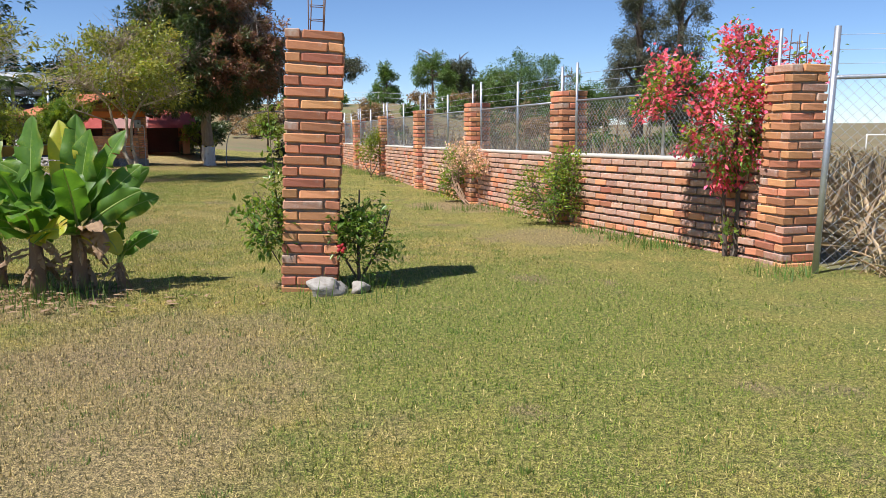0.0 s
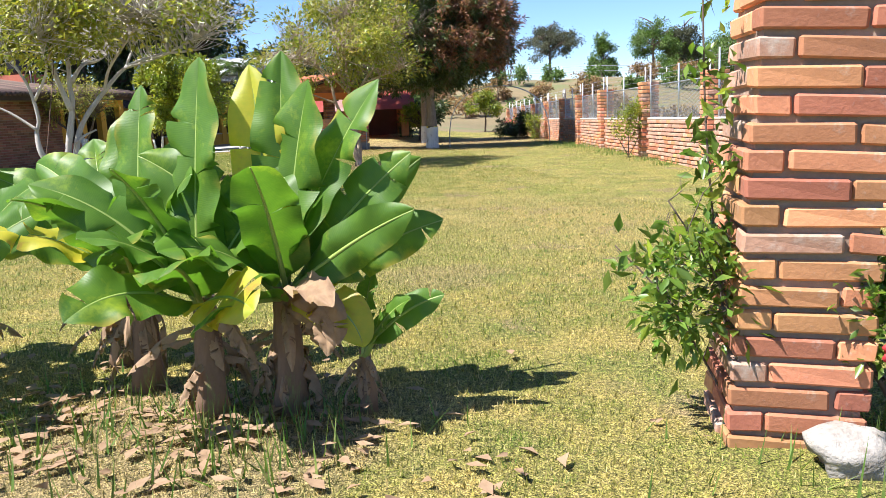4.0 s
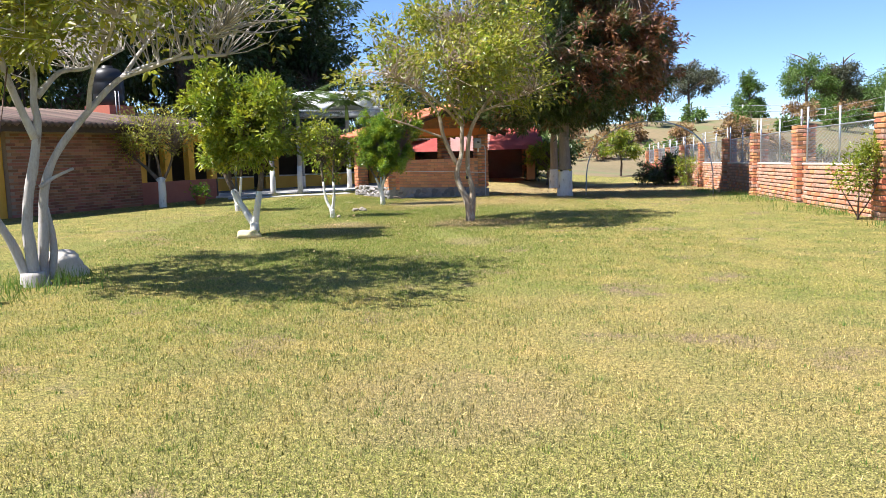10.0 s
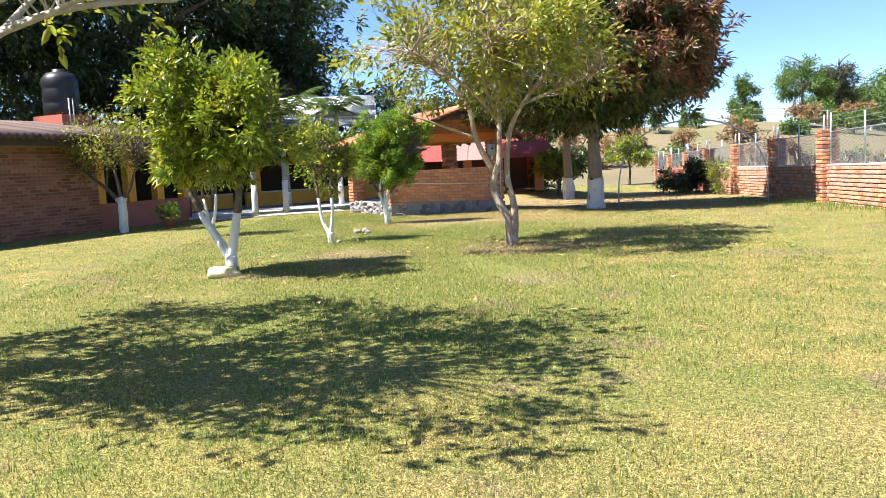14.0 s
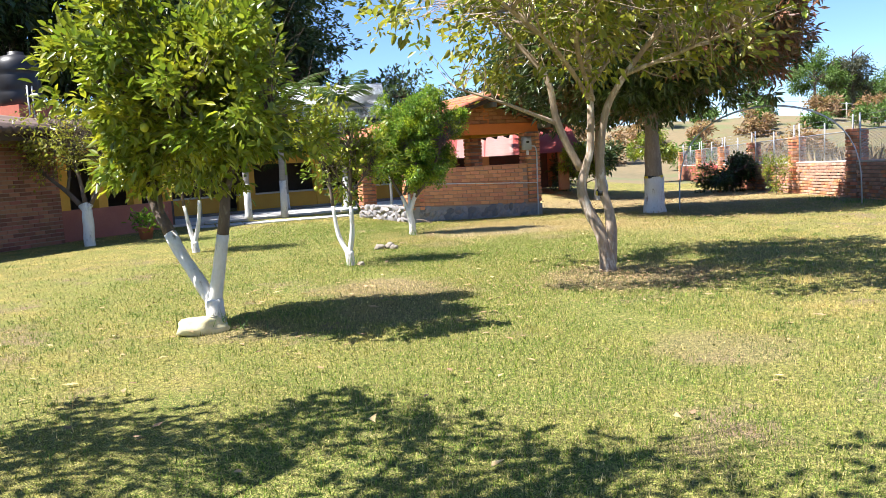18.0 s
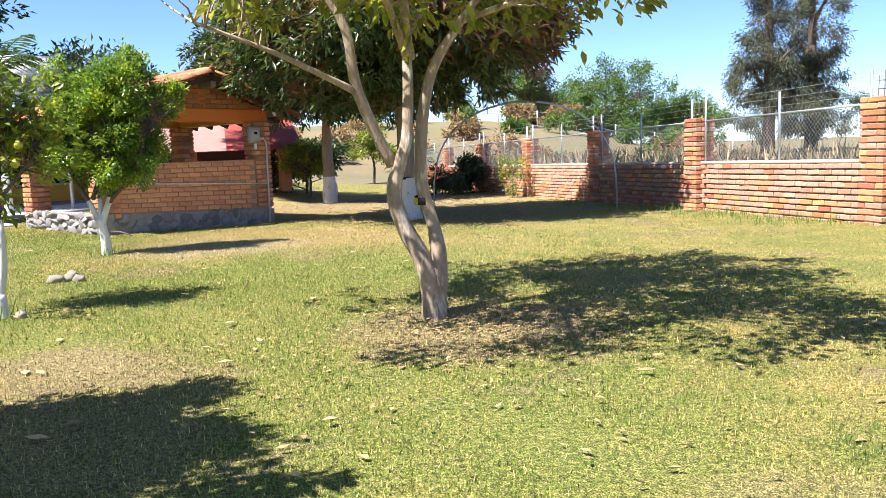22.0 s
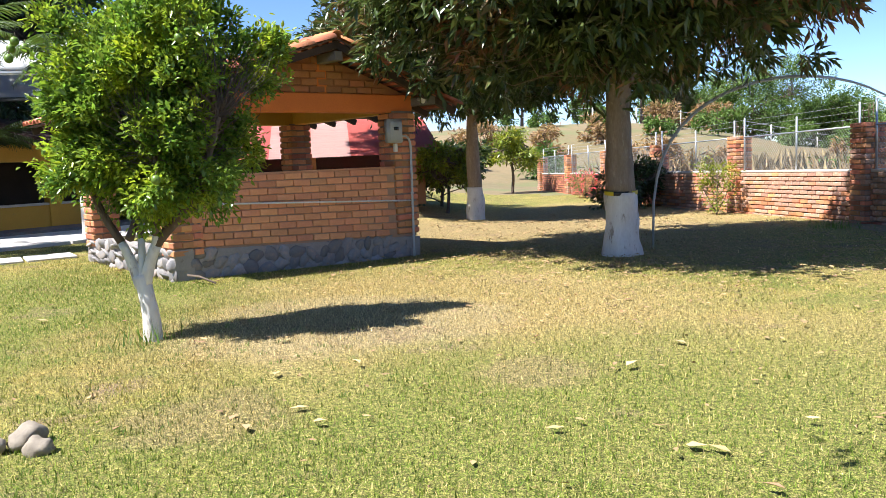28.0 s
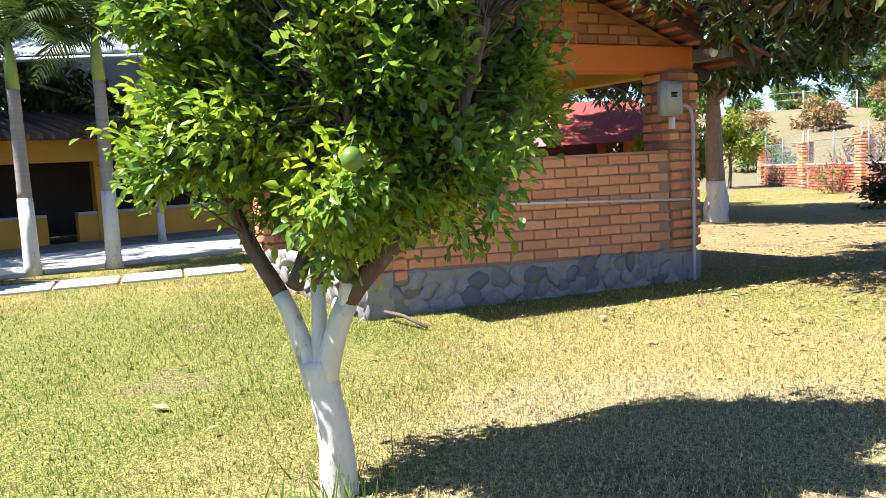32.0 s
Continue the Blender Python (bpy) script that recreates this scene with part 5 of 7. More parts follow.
make_tree("citrus_tree", (-13.40, 25.5), "young citrus tree with two thin whitewashed stems",
          [([(0.02, 0, -0.05), (0.0, 0, 0.2)], 0.075, 0.065), ([(0, 0, 0.15), (-0.16, 0, 0.45), (-0.22, 0, 0.95), (-0.25, 0, 1.4)], 0.04, 0.02),
           ([(0.0, 0, 0.15), (0.07, 0.0, 0.5), (0.08, 0.0, 1.1), (0.15, 0.0, 1.7)], 0.045, 0.02), ([(0.08, 0, 1.0), (-0.2, -0.1, 1.5)], 0.02, 0.01), ([(0.08, 0, 1.0), (0.4, 0.1, 1.4)], 0.02, 0.01)],
          [(-0.1, 0, 1.65, 0.62, 0.6, 0.6), (0.2, 0, 1.35, 0.5, 0.5, 0.4)],
          150, 18, 0.09, 0.42, M["leaf_citrus"], M["bark_dark"], 0.06, 0.28, 0.3, white=0.8, bare=60, twig=0.008, bough=0.12, sprays=5)
across = lambda r, z, d=0.0: (0.87 * r - 0.5 * d, 0.5 * r + 0.87 * d, z)      # to the side, up, away from the path
make_tree("lime_tree", (-14.34, 29.82), "dense deep green citrus tree with whitewashed forked trunk",
          [([(0.03, 0, -0.06), (0.02, 0, 0.25), (-0.03, 0, 0.52)], 0.068, 0.06), ([(-0.04, 0, 0.42), (-0.14, 0, 0.72), (-0.3, 0.0, 1.0), (-0.5, 0.0, 1.5)], 0.045, 0.02),
           ([(-0.03, 0, 0.45), (-0.03, 0.05, 0.8), (-0.1, 0.12, 1.3), (-0.15, 0.2, 1.9)], 0.036, 0.012), ([(0.0, 0, 0.45), (0.12, 0.0, 0.75), (0.35, 0.02, 1.0), (0.55, 0, 1.3), (0.7, 0, 1.7)], 0.05, 0.02),
           ([(0.1, 0, 0.7), (0.22, -0.12, 1.1), (0.3, -0.25, 1.5)], 0.03, 0.01), ([(-0.1, 0, 0.8), (-0.1, 0.4, 1.3), (-0.1, 0.6, 1.8)], 0.035, 0.015)],
          [across(0.0, 1.62) + (0.42, 0.42, 0.5), across(0.35, 1.72) + (0.42, 0.42, 0.46), across(0.35, 2.25) + (0.55, 0.5, 0.38), across(0.0, 1.22) + (0.42, 0.38, 0.24), across(0.42, 1.25) + (0.34, 0.34, 0.24), across(-0.25, 1.9) + (0.36, 0.36, 0.36), across(0.0, 1.05, -0.15) + (0.28, 0.24, 0.14), across(0.1, 1.9, -0.3) + (0.45, 0.25, 0.42), across(0.0, 1.5, -0.38) + (0.42, 0.22, 0.42), across(0.35, 1.45, -0.32) + (0.36, 0.22, 0.36), across(0.3, 2.3, -0.35) + (0.45, 0.25, 0.4),
           across(-0.3, 2.4) + (0.2, 0.2, 0.22), across(0.5, 2.6) + (0.2, 0.2, 0.2), across(0.95, 2.15) + (0.2, 0.2, 0.22), across(0.7, 1.5) + (0.18, 0.2, 0.18), across(-0.42, 1.4) + (0.16, 0.2, 0.2)],
          1900, 36, 0.05, 0.48, M["leaf_deep"], M["bark_dark"], 0.04, 0.3, 0.5, freq=2.8, white=0.74, twig=0.0045, bare=0, sides=12, droop=0.02, bough=0.075, sprays=6, full=True)
make_tree("citrus_tree", (-17.6, 27.35), "small citrus tree with whitewashed stems near the house",
          [([(0.02, 0, -0.05), (0.0, 0, 0.2)], 0.08, 0.07), ([(0, 0, 0.15), (-0.1, 0, 0.5), (-0.2, 0, 1.1), (-0.2, 0, 1.5)], 0.05, 0.02),
           ([(0.0, 0, 0.15), (0.14, 0.0, 0.6), (0.22, 0.0, 1.2), (0.4, 0, 1.7)], 0.05, 0.02)],
          [(0.0, 0, 1.65, 0.7, 0.6, 0.5)], 110, 18, 0.09, 0.45, M["leaf_olive"], M["bark_dark"], 0.12, 0.25, 0.3, white=0.85, bare=50, twig=0.009)
make_tree("guava_tree", (-21.7, 28.9), "sparse dark tree with whitewashed trunk by the house",
          [([(0.0, 0, -0.05), (0.0, 0, 0.4), (0.0, 0, 0.8)], 0.13, 0.11), ([(0, 0, 0.75), (-0.5, 0, 1.2), (-1.1, 0, 1.6), (-1.5, 0, 1.9)], 0.07, 0.02), ([(0.0, 0, 0.75), (-0.1, 0.0, 1.4), (-0.3, 0, 2.2)], 0.07, 0.02),
           ([(0.0, 0, 0.75), (0.3, 0.1, 1.3), (0.6, 0, 1.9)], 0.06, 0.02), ([(-0.5, 0, 1.2), (-0.7, 0.3, 1.8), (-0.9, 0.3, 2.4)], 0.04, 0.015)],
          [(-0.4, 0, 2.5, 1.1, 1.0, 0.75), (0.5, 0, 2.3, 0.8, 0.8, 0.6), (-1.1, 0, 2.0, 0.7, 0.6, 0.5)], 200, 16, 0.10, 0.42, M["leaf_olive"], M["bark_dark"], 0.15, 0.3, 0.3, white=0.8, bare=220, twig=0.012)
side = lambda r, z, d=0.0: (0.604 * r - 0.797 * d, 0.797 * r + 0.604 * d, z)      # to the side, up, away from the path
make_tree("guava_tree", (-11.62, 15.88), "wide tree with several pale crooked trunks on the lawn",
          [([(0.0, 0, -0.08), (0.0, 0, 0.16)], 0.21, 0.15), ([side(0.0, 0.05), side(-0.04, 0.5), side(-0.03, 0.9), side(0.08, 1.45), side(0.16, 1.9), side(0.14, 2.15), side(0.16, 2.55), side(0.05, 3.2)], 0.078, 0.03),
           ([side(0.08, 0.05, 0.08), side(0.12, 0.6, 0.1), side(0.18, 1.15, 0.1), side(0.36, 1.58, 0.05), side(0.72, 2.04), side(1.13, 2.44), side(1.7, 2.66), side(2.4, 2.75)], 0.07, 0.02),
           ([side(-0.08, 0.06), side(-0.23, 0.54), side(-0.44, 1.0), side(-0.46, 1.35, 0.05), side(-0.42, 1.6), side(-0.52, 2.15), side(-0.8, 2.7)], 0.062, 0.02),
           ([side(0.12, 1.72), side(-0.1, 2.35, -0.1), side(-0.22, 2.9, -0.2), side(-0.3, 3.4, -0.3)], 0.055, 0.02), ([side(0.12, 1.15), side(0.28, 1.26), side(0.5, 1.36)], 0.028, 0.016),
           ([side(0.15, 0.05, 0.1), side(0.22, 0.4, 0.15), side(0.17, 0.9, 0.2)], 0.05, 0.042), ([side(0.18, 2.2), side(0.45, 2.5, 0.2), side(0.8, 2.6, 0.5), side(1.3, 2.9, 0.9)], 0.04, 0.014),
           ([side(0.72, 2.04), side(0.75, 2.4, -0.3), side(0.9, 2.8, -0.9), side(1.0, 3.2, -1.6)], 0.035, 0.012), ([side(1.13, 2.44), side(1.5, 2.9, 0.5), side(1.9, 3.3, 1.1)], 0.03, 0.012),
           ([side(1.13, 2.44), side(1.6, 2.6, -0.5), side(2.1, 2.9, -1.1)], 0.03, 0.012), ([side(-0.46, 1.4), side(-0.8, 1.7, 0.2), side(-1.3, 2.0, 0.4)], 0.03, 0.012), ([side(-0.44, 1.9), side(-0.3, 2.4, -0.5), side(-0.5, 2.9, -1.0)], 0.03, 0.012)],
          [side(1.0, 2.95) + (1.0, 1.0, 0.35), side(-0.4, 2.95) + (0.9, 0.9, 0.35), (0.05, 0.7, 3.5, 1.9, 2.0, 0.9), (1.65, 0.7, 3.4, 1.6, 1.7, 0.75), (-1.1, 0.8, 3.5, 1.4, 1.6, 0.9), (0.5, -0.35, 3.3, 1.5, 1.0, 0.7), (2.35, 1.0, 3.0, 0.9, 1.0, 0.4), (2.1, -0.75, 3.3, 1.3, 1.2, 0.6), (1.0, -1.1, 3.3, 1.0, 0.7, 0.5), (2.9, 0.3, 3.1, 1.0, 1.2, 0.5)],
          620, 14, 0.12, 0.42, M["leaf_olive"], M["bark_white"], 0.085, 0.48, 0.3, bare=480, freq=1.4, droop=0.12, twig=0.011, second=(M["leaf_citrus"], 0.3), bough=0.26, sprays=8, full=True)
BIG = [([(0, 0, -0.1), (0.0, 0, 0.15), (0.0, 0, 0.45), (0.0, 0, 0.87)], 0.29, 0.215), ([(0, 0, 0.86), (-0.02, 0, 2.0), (0.0, 0, 3.0), (0.0, 0, 5.0), (0, 0, 8.2)], 0.205, 0.07)]
for a in range(11):
    z = 2.6 + a * 0.5
    c, s = math.cos(a * 2.4), math.sin(a * 2.4)
    BIG.append(([(0, 0, z), (1.0 * c, 1.0 * s, z + 0.5), (2.3 * c, 2.3 * s, z + 0.7), (3.2 * c, 3.2 * s, z + 0.9)], 0.11, 0.03))
make_tree("mango_tree", (-10.31, 35.3), "large dark mango tree with whitewashed trunk and reddish dying leaves", BIG,
          [(0.0, 0, 5.0, 3.2, 3.2, 2.6), (-1.9, 0, 4.4, 1.7, 2.0, 1.8), (1.8, 0.2, 4.4, 1.75, 2.0, 1.9), (0, 0, 7.4, 2.5, 2.5, 2.0), (-1.4, -0.8, 3.6, 1.8, 1.7, 0.8), (1.3, -0.4, 3.5, 1.9, 1.8, 0.7), (0.1, -2.1, 3.8, 2.0, 1.2, 0.8), (-2.2, 0.8, 3.7, 1.3, 1.6, 0.8), (0.6, 1.8, 3.7, 1.6, 1.2, 0.8), (0.2, -0.3, 3.3, 2.2, 2.0, 0.4)],
          4200, 30, 0.205, 0.27, M["leaf_mango"], M["bark_mid"], 0.07, 0.22, 0.5, white=0.82, bough=0.36, sprays=8, twig=0.02, droop=0.12, freq=0.9, bare=160, sides=14, second=(M["leaf_rust"], lambda p: 0.8 * smooth(0.7, 2.3, p[0] - 0.2 * p[1]) * smooth(2.6, 3.8, p[2])))
make_tree("mango_tree", (-13.4, 45.2), "dark mango tree with whitewashed trunk", BIG,
          [(0.0, 0, 5.0, 3.2, 3.3, 2.4), (-1.8, 0, 4.5, 2.2, 2.2, 1.4), (1.7, 0.2, 4.4, 1.8, 2.0, 1.3), (0, 0, 7.4, 2.5, 2.5, 2.0), (1.7, 0, 3.9, 1.8, 1.8, 0.9), (-2.0, 0.3, 3.9, 1.9, 1.9, 0.9), (-2.8, 1.5, 4.8, 1.9, 1.9, 1.5), (0, -1.9, 3.9, 2.0, 1.5, 0.9), (0.4, 1.9, 3.9, 2.0, 1.5, 0.9)],
          2800, 26, 0.22, 0.3, M["leaf_dark"], M["bark_mid"], 0.09, 0.18, 0.45, white=0.82, bough=0.36, sprays=8, twig=0.02, droop=0.12, freq=0.8)

# background trees: dense dark ones behind the house, sunny and grey ones beyond the wall


def back_tree(name, x, y, label, h, r, leaf_mat, low=0.25, clumps=420, leaf=0.4, z=None, aspect=0.38, cone=False, gap=0.2, per=20, wide=0.0):
    z = ground_z(x, y) if z is None else z
    limbs = [([(0, 0, -0.3), (0.1, 0, h * 0.3), (0, 0.1, h * 0.6), (0, 0, h * 0.92)], 0.035 * h, 0.008 * h)]
    for a in range(8):
        c, s = math.cos(a * 2.4 + x), math.sin(a * 2.4 + x)
        k = r * 0.7 * (1 - (0.6 * a / 8 if cone else 0.15))
        zz = h * (low + 0.08 + a * 0.07)
        limbs.append(([(0, 0, zz), (k * 0.5 * c, k * 0.5 * s, zz + 0.08 * h), (k * c, k * s, zz + 0.13 * h)], 0.014 * h, 0.004 * h))
    if cone:
        blobs = [(0.25 * r * math.cos(k * 2.1), 0.25 * r * math.sin(k * 2.1), h * (low + (1 - low) * (k + 0.5) / 6), r * (1.05 - k * 0.15), r * (1.05 - k * 0.15), h * 0.13) for k in range(6)]
    else:
        bl = random.Random(int(x * 7 + y))
        blobs = [(0, 0, h * (1 + low) / 2, r * 0.85, r * 0.85, h * (1 - low) / 2)]
        for k in range(6):
            a = k * 1.05 + bl.uniform(-0.3, 0.3)
            blobs.append((r * 0.55 * math.cos(a), r * 0.55 * math.sin(a), h * (low + (1 - low) * bl.uniform(0.25, 0.8)), r * 0.5, r * 0.5, h * (1 - low) * 0.26))
    make_tree(name, (x, y, z), label, limbs, blobs, clumps, per, leaf, aspect, leaf_mat, M["bark_dark"], (leaf if not wide else wide) * 0.5, gap + 0.1, 0.55, twig=0.03, freq=2.2 / r, group="background trees", sides=7, droop=0.3, bough=(0.05 if cone else 0.11) * r, sprays=3 if cone else 6)


for x, y, h, r in ((-33, 33, 13, 5.5), (-30.5, 40, 14, 5.5), (-29.8, 46.5, 13, 4.3), (-36, 24, 12, 5.5), (-39, 39, 15, 6.5), (-33, 51, 15, 6), (-31.5, 16, 11, 5.0)):
    back_tree("shade_tree", x, y, "tall dark leafy tree behind the house", h, r, M["leaf_dark"], 0.08, 900, 0.36, per=24)
back_tree("orange_shrub", -14.6, 48, "young orange tree with dark leaves behind the kiosk", 2.0, 0.95, M["leaf_citrus"], 0.35, 200, 0.16)
back_tree("dark_shrub", -15.2, 50.8, "dense dark green shrub in the shade beyond the kiosk", 2.2, 1.5, M["leaf_dark"], 0.0, 200, 0.22)
back_tree("shade_tree", -24.0, 50.5, "low dark leafy tree behind the house", 5.6, 3.2, M["leaf_dark"], 0.1, 420, 0.3)
back_tree("shade_tree", -20.6, 54, "low dark leafy tree behind the house", 5.0, 3.0, M["leaf_dark"], 0.1, 420, 0.3)
back_tree("orange_shrub", -13.4, 61, "small sunlit green tree at the end of the garden", 2.7, 1.15, M["leaf_citrus"], 0.4, 160, 0.2)
for x, y, h, r in ((26.0, 107, 24, 4.4), (32.5, 111, 25, 5.0)):
    back_tree("casuarina_tree", x, y, "tall grey-green feathery casuarina beyond the field", h, r, M["leaf_pine"], 0.12, 700, 0.5, aspect=0.16, cone=True, gap=0.42, per=40, wide=0.7)
for x, y, h, r in ((12.5, 128, 11.0, 8.0), (24, 133, 7.5, 6.5), (4, 133, 6.5, 5)):
    back_tree("round_tree", x, y, "broad sunlit green tree beyond the wall", h, r, M["leaf_far"], 0.05, 800, 0.36, per=44, wide=0.55)
for x, y, h, r in ((-15.5, 118, 7.5, 3.6), (-1.5, 122, 8.5, 3.6), (2.8, 124, 9.0, 3.0), (-30, 112, 7, 4)):
    back_tree("hill_tree", x, y, "thin grey-green tree on the embankment", h, r, M["leaf_pine"] if x != -1.5 else M["leaf_far"], 0.4, 240, 0.32, gap=0.36, per=40, wide=0.5)
back_tree("hill_conifer", -8.0, 116, "small dark conifer on the embankment", 6.0, 2.0, M["leaf_far"], 0.1, 240, 0.3, cone=True, per=40, wide=0.4)


# ---------- banana plants ----------
def banana_leaf(length, width, bend, tilt, roll, mat, parent, seed, az, at, torn=0.0, name="leaf", label="", spin=0.0):
    """One large leaf: arching midrib, V-folded wavy blade, torn along the veins in a few places."""
    r = random.Random(seed)
    bm = bmesh.new()
    uv = bm.loops.layers.uv.new("UVMap")
    n, m = 30, 5
    spine = []
    pos, ang = Vector((0, 0, 0)), radians(tilt)
    for i in range(n + 1):
        spine.append((pos.copy(), ang))
        pos = pos + Vector((math.cos(ang), 0, math.sin(ang))) * (length / n)
        ang -= radians(bend) / n * (0.4 + 1.2 * i / n)
    stalk = 4
    twist = r.uniform(-10, 10)
    for sg in (-1, 1):
        prev, prev_t = None, 0
        tears = {r.randrange(9, n - 3) for _ in range(int(torn * 4))}
        fold = radians(roll + sg * twist)
        for i in range(stalk, n + 1):
            t = (i - stalk) / (n - stalk)
            w = width / 2 * min(1.0, (t / 0.12) ** 0.6 if t < 0.12 else 1.0) * (1.0 if t < 0.55 else max(0.0, 1 - ((t - 0.55) / 0.45) ** 2.2) ** 0.75)
            w = max(w, 0.004)
            p, a = spine[i]
            up0 = Vector((-math.sin(a), 0, math.cos(a)))
            cs_, sn_ = math.cos(radians(spin) * min(1, t * 3)), math.sin(radians(spin) * min(1, t * 3))
            nrm, across = up0 * cs_ - Vector((0, sn_, 0)), Vector((0, cs_, 0)) + up0 * sn_
            verts = []
            for k in range(m + 1):
                s = k / m
                wave = w * (0.15 * math.sin(i * 0.75 + seed + 2 * sg) * s * s + 0.2 * noise.noise(Vector((i * 0.22, s * 1.5, seed))) * s)
                lift = w * s * math.sin(fold) - 0.28 * w * s * s + wave
                if mat == M["banana_dead"]:
                    lift += 0.7 * w * s * noise.noise(Vector((i * 0.5, s * 2.5 * sg, seed * 1.7)))
                verts.append(bm.verts.new(p + Vector((math.cos(a), 0, math.sin(a))) * 0.12 * w * s + across * (sg * w * s * math.cos(fold)) + nrm * lift))
            if prev is not None:
                for k in range(m):
                    q = [(prev[k], prev_t, k), (verts[k], t, k), (verts[k + 1], t, k + 1), (prev[k + 1], prev_t, k + 1)]
                    f = bm.faces.new([v for v, _, _ in (q if sg > 0 else q[::-1])])
                    for lp, (_, tt, kk) in zip(f.loops, q if sg > 0 else q[::-1]):
                        lp[uv].uv = (tt * length, sg * kk / m)
            if i in tears:
                drop = w * r.uniform(0.08, 0.25)
                verts = [bm.verts.new(v.co - nrm * drop * (k / m) ** 2 + Vector((math.cos(a), 0, math.sin(a))) * 0.02 * (k / m)) if k else v for k, v in enumerate(verts)]
            prev, prev_t = verts, t
    ob = part(name, bm, mat, parent, label)
    ob.matrix_basis = pose(*at, 0, 0, az)
    bm = bmesh.new()
    tube(bm, [p - Vector((-math.sin(a), 0, math.cos(a))) * 0.004 for p, a in spine], [(0.013 if mat != M["banana_dead"] else 0.005) * (1 - 0.88 * i / n) + 0.0015 for i in range(n + 1)], 6)
    part("midrib", bm, M["rib"] if mat != M["banana_dead"] else mat, ob)
    return ob


def banana(x, y, scale, seed, azs, label="banana plant with broad bright green leaves and brown stem"):
    z = ground_z(x, y)
    root = thing("banana_plant", (x, y, z), label, "banana plant", "banana row", rz=0)
    r = random.Random(seed)
    h = 0.55 * scale
    bm = bmesh.new()
    tube(bm, [(0, 0, -0.05), (0.01, 0, h * 0.3), (0, 0.01, h * 0.7), (0, 0, h * 1.05)], [0.088 * scale, 0.075 * scale, 0.064 * scale, 0.05 * scale], 14, 0.6)
    part("pseudostem", bm, M["pseudostem"], root, "shaggy brown stem")
    for k, (az, tilt, ln, bend, mt, *turn) in enumerate(azs):
        mat = {"g": M["banana"], "y": M["banana_yellow"], "d": M["banana_dead"]}[mt]
        banana_leaf(ln * scale, (0.13 if mt == "d" else 0.235 if turn else 0.3) * scale * r.uniform(0.9, 1.15), bend, tilt, 24 if tilt > 60 else 16, mat, root, seed * 17 + k, az, (0.02 * math.cos(az), 0.02 * math.sin(az), h * 0.95),
                    r.uniform(0.2, 0.9), "leaf", "" if mt == "g" else ("yellowing leaf" if mt == "y" else "dead brown leaf"), turn[0] if turn else 55 * math.cos(radians(az)) + r.uniform(-20, 20))
    for k in range(17):
        az = r.uniform(0, 360)
        banana_leaf(r.uniform(0.28, 0.5) * scale, r.uniform(0.045, 0.085) * scale, r.uniform(40, 110), r.uniform(-75, 5), -30, M["banana_dead"], root, seed * 5 + k, az, (0, 0, h * r.uniform(0.5, 1.0)), 0.8, "dead_leaf", "withered hanging leaf")
    return root


banana(-3.30, 7.08, 1.0, 1, [(95, 86, 1.08, 10, "g"), (16, 68, 1.05, 16, "g"), (8, 52, 0.86, 16, "g", 72), (-8, 38, 0.78, 18, "g", 82), (-28, 25, 0.5, 130, "d"), (-14, 16, 0.52, 105, "y", 40), (-32, 8, 0.42, 120, "d"), (-100, 12, 0.62, 30, "g", 30), (38, 47, 0.88, 16, "g", 86), (20, 84, 0.95, 10, "g"), (-45, 30, 0.6, 60, "d"), (18, 30, 0.78, 16, "g", 75), (-75, 62, 0.8, 30, "g"),
                             (190, 60, 0.9, 35, "g"), (-110, 50, 0.7, 60, "g"), (130, 82, 1.05, 14, "y")])
banana(-3.62, 6.95, 0.95, 2, [(85, 85, 1.15, 10, "g"), (200, 60, 0.95, 50, "g"), (-70, 45, 0.8, 60, "g"), (-95, 66, 0.85, 30, "g"), (-120, 60, 0.7, 60, "g"), (30, 65, 0.9, 40, "g"), (250, 35, 0.7, 70, "g"), (120, 78, 1.0, 15, "g"), (-40, 25, 0.7, 40, "y")])
banana(-4.15, 7.25, 1.0, 3, [(100, 82, 1.0, 14, "g"), (160, 55, 1.0, 45, "g"), (60, 70, 0.95, 30, "g"), (-30, 60, 0.85, 45, "g"), (-90, 55, 0.9, 50, "g"), (220, 45, 0.8, 50, "y"), (-60, 40, 0.8, 50, "g")])
banana(-4.55, 7.6, 0.95, 4, [(90, 80, 1.0, 20, "g"), (180, 55, 1.0, 45, "g"), (0, 60, 0.9, 40, "g"), (-60, 55, 0.85, 45, "g"), (240, 45, 0.8, 60, "g"), (130, 70, 0.9, 25, "g")])
banana(-4.95, 6.75, 0.85, 5, [(100, 80, 0.95, 20, "g"), (170, 50, 1.0, 45, "g"), (20, 55, 0.9, 40, "g"), (-60, 50, 0.85, 45, "g"), (230, 45, 0.8, 50, "y"), (-110, 35, 0.7, 60, "g"), (60, 72, 0.9, 25, "g")])
banana(-5.3, 7.3, 0.9, 6, [(90, 78, 1.0, 20, "g"), (180, 55, 1.0, 45, "g"), (0, 60, 0.9, 40, "g"), (-60, 50, 0.85, 45, "g"), (150, 45, 0.8, 60, "g"), (-100, 50, 0.8, 50, "g")])
banana(-2.95, 7.12, 0.5, 7, [(10, 50, 0.95, 40, "g"), (-20, 62, 0.8, 40, "g"), (80, 78, 0.8, 20, "g")], "young banana sucker beside the clump")


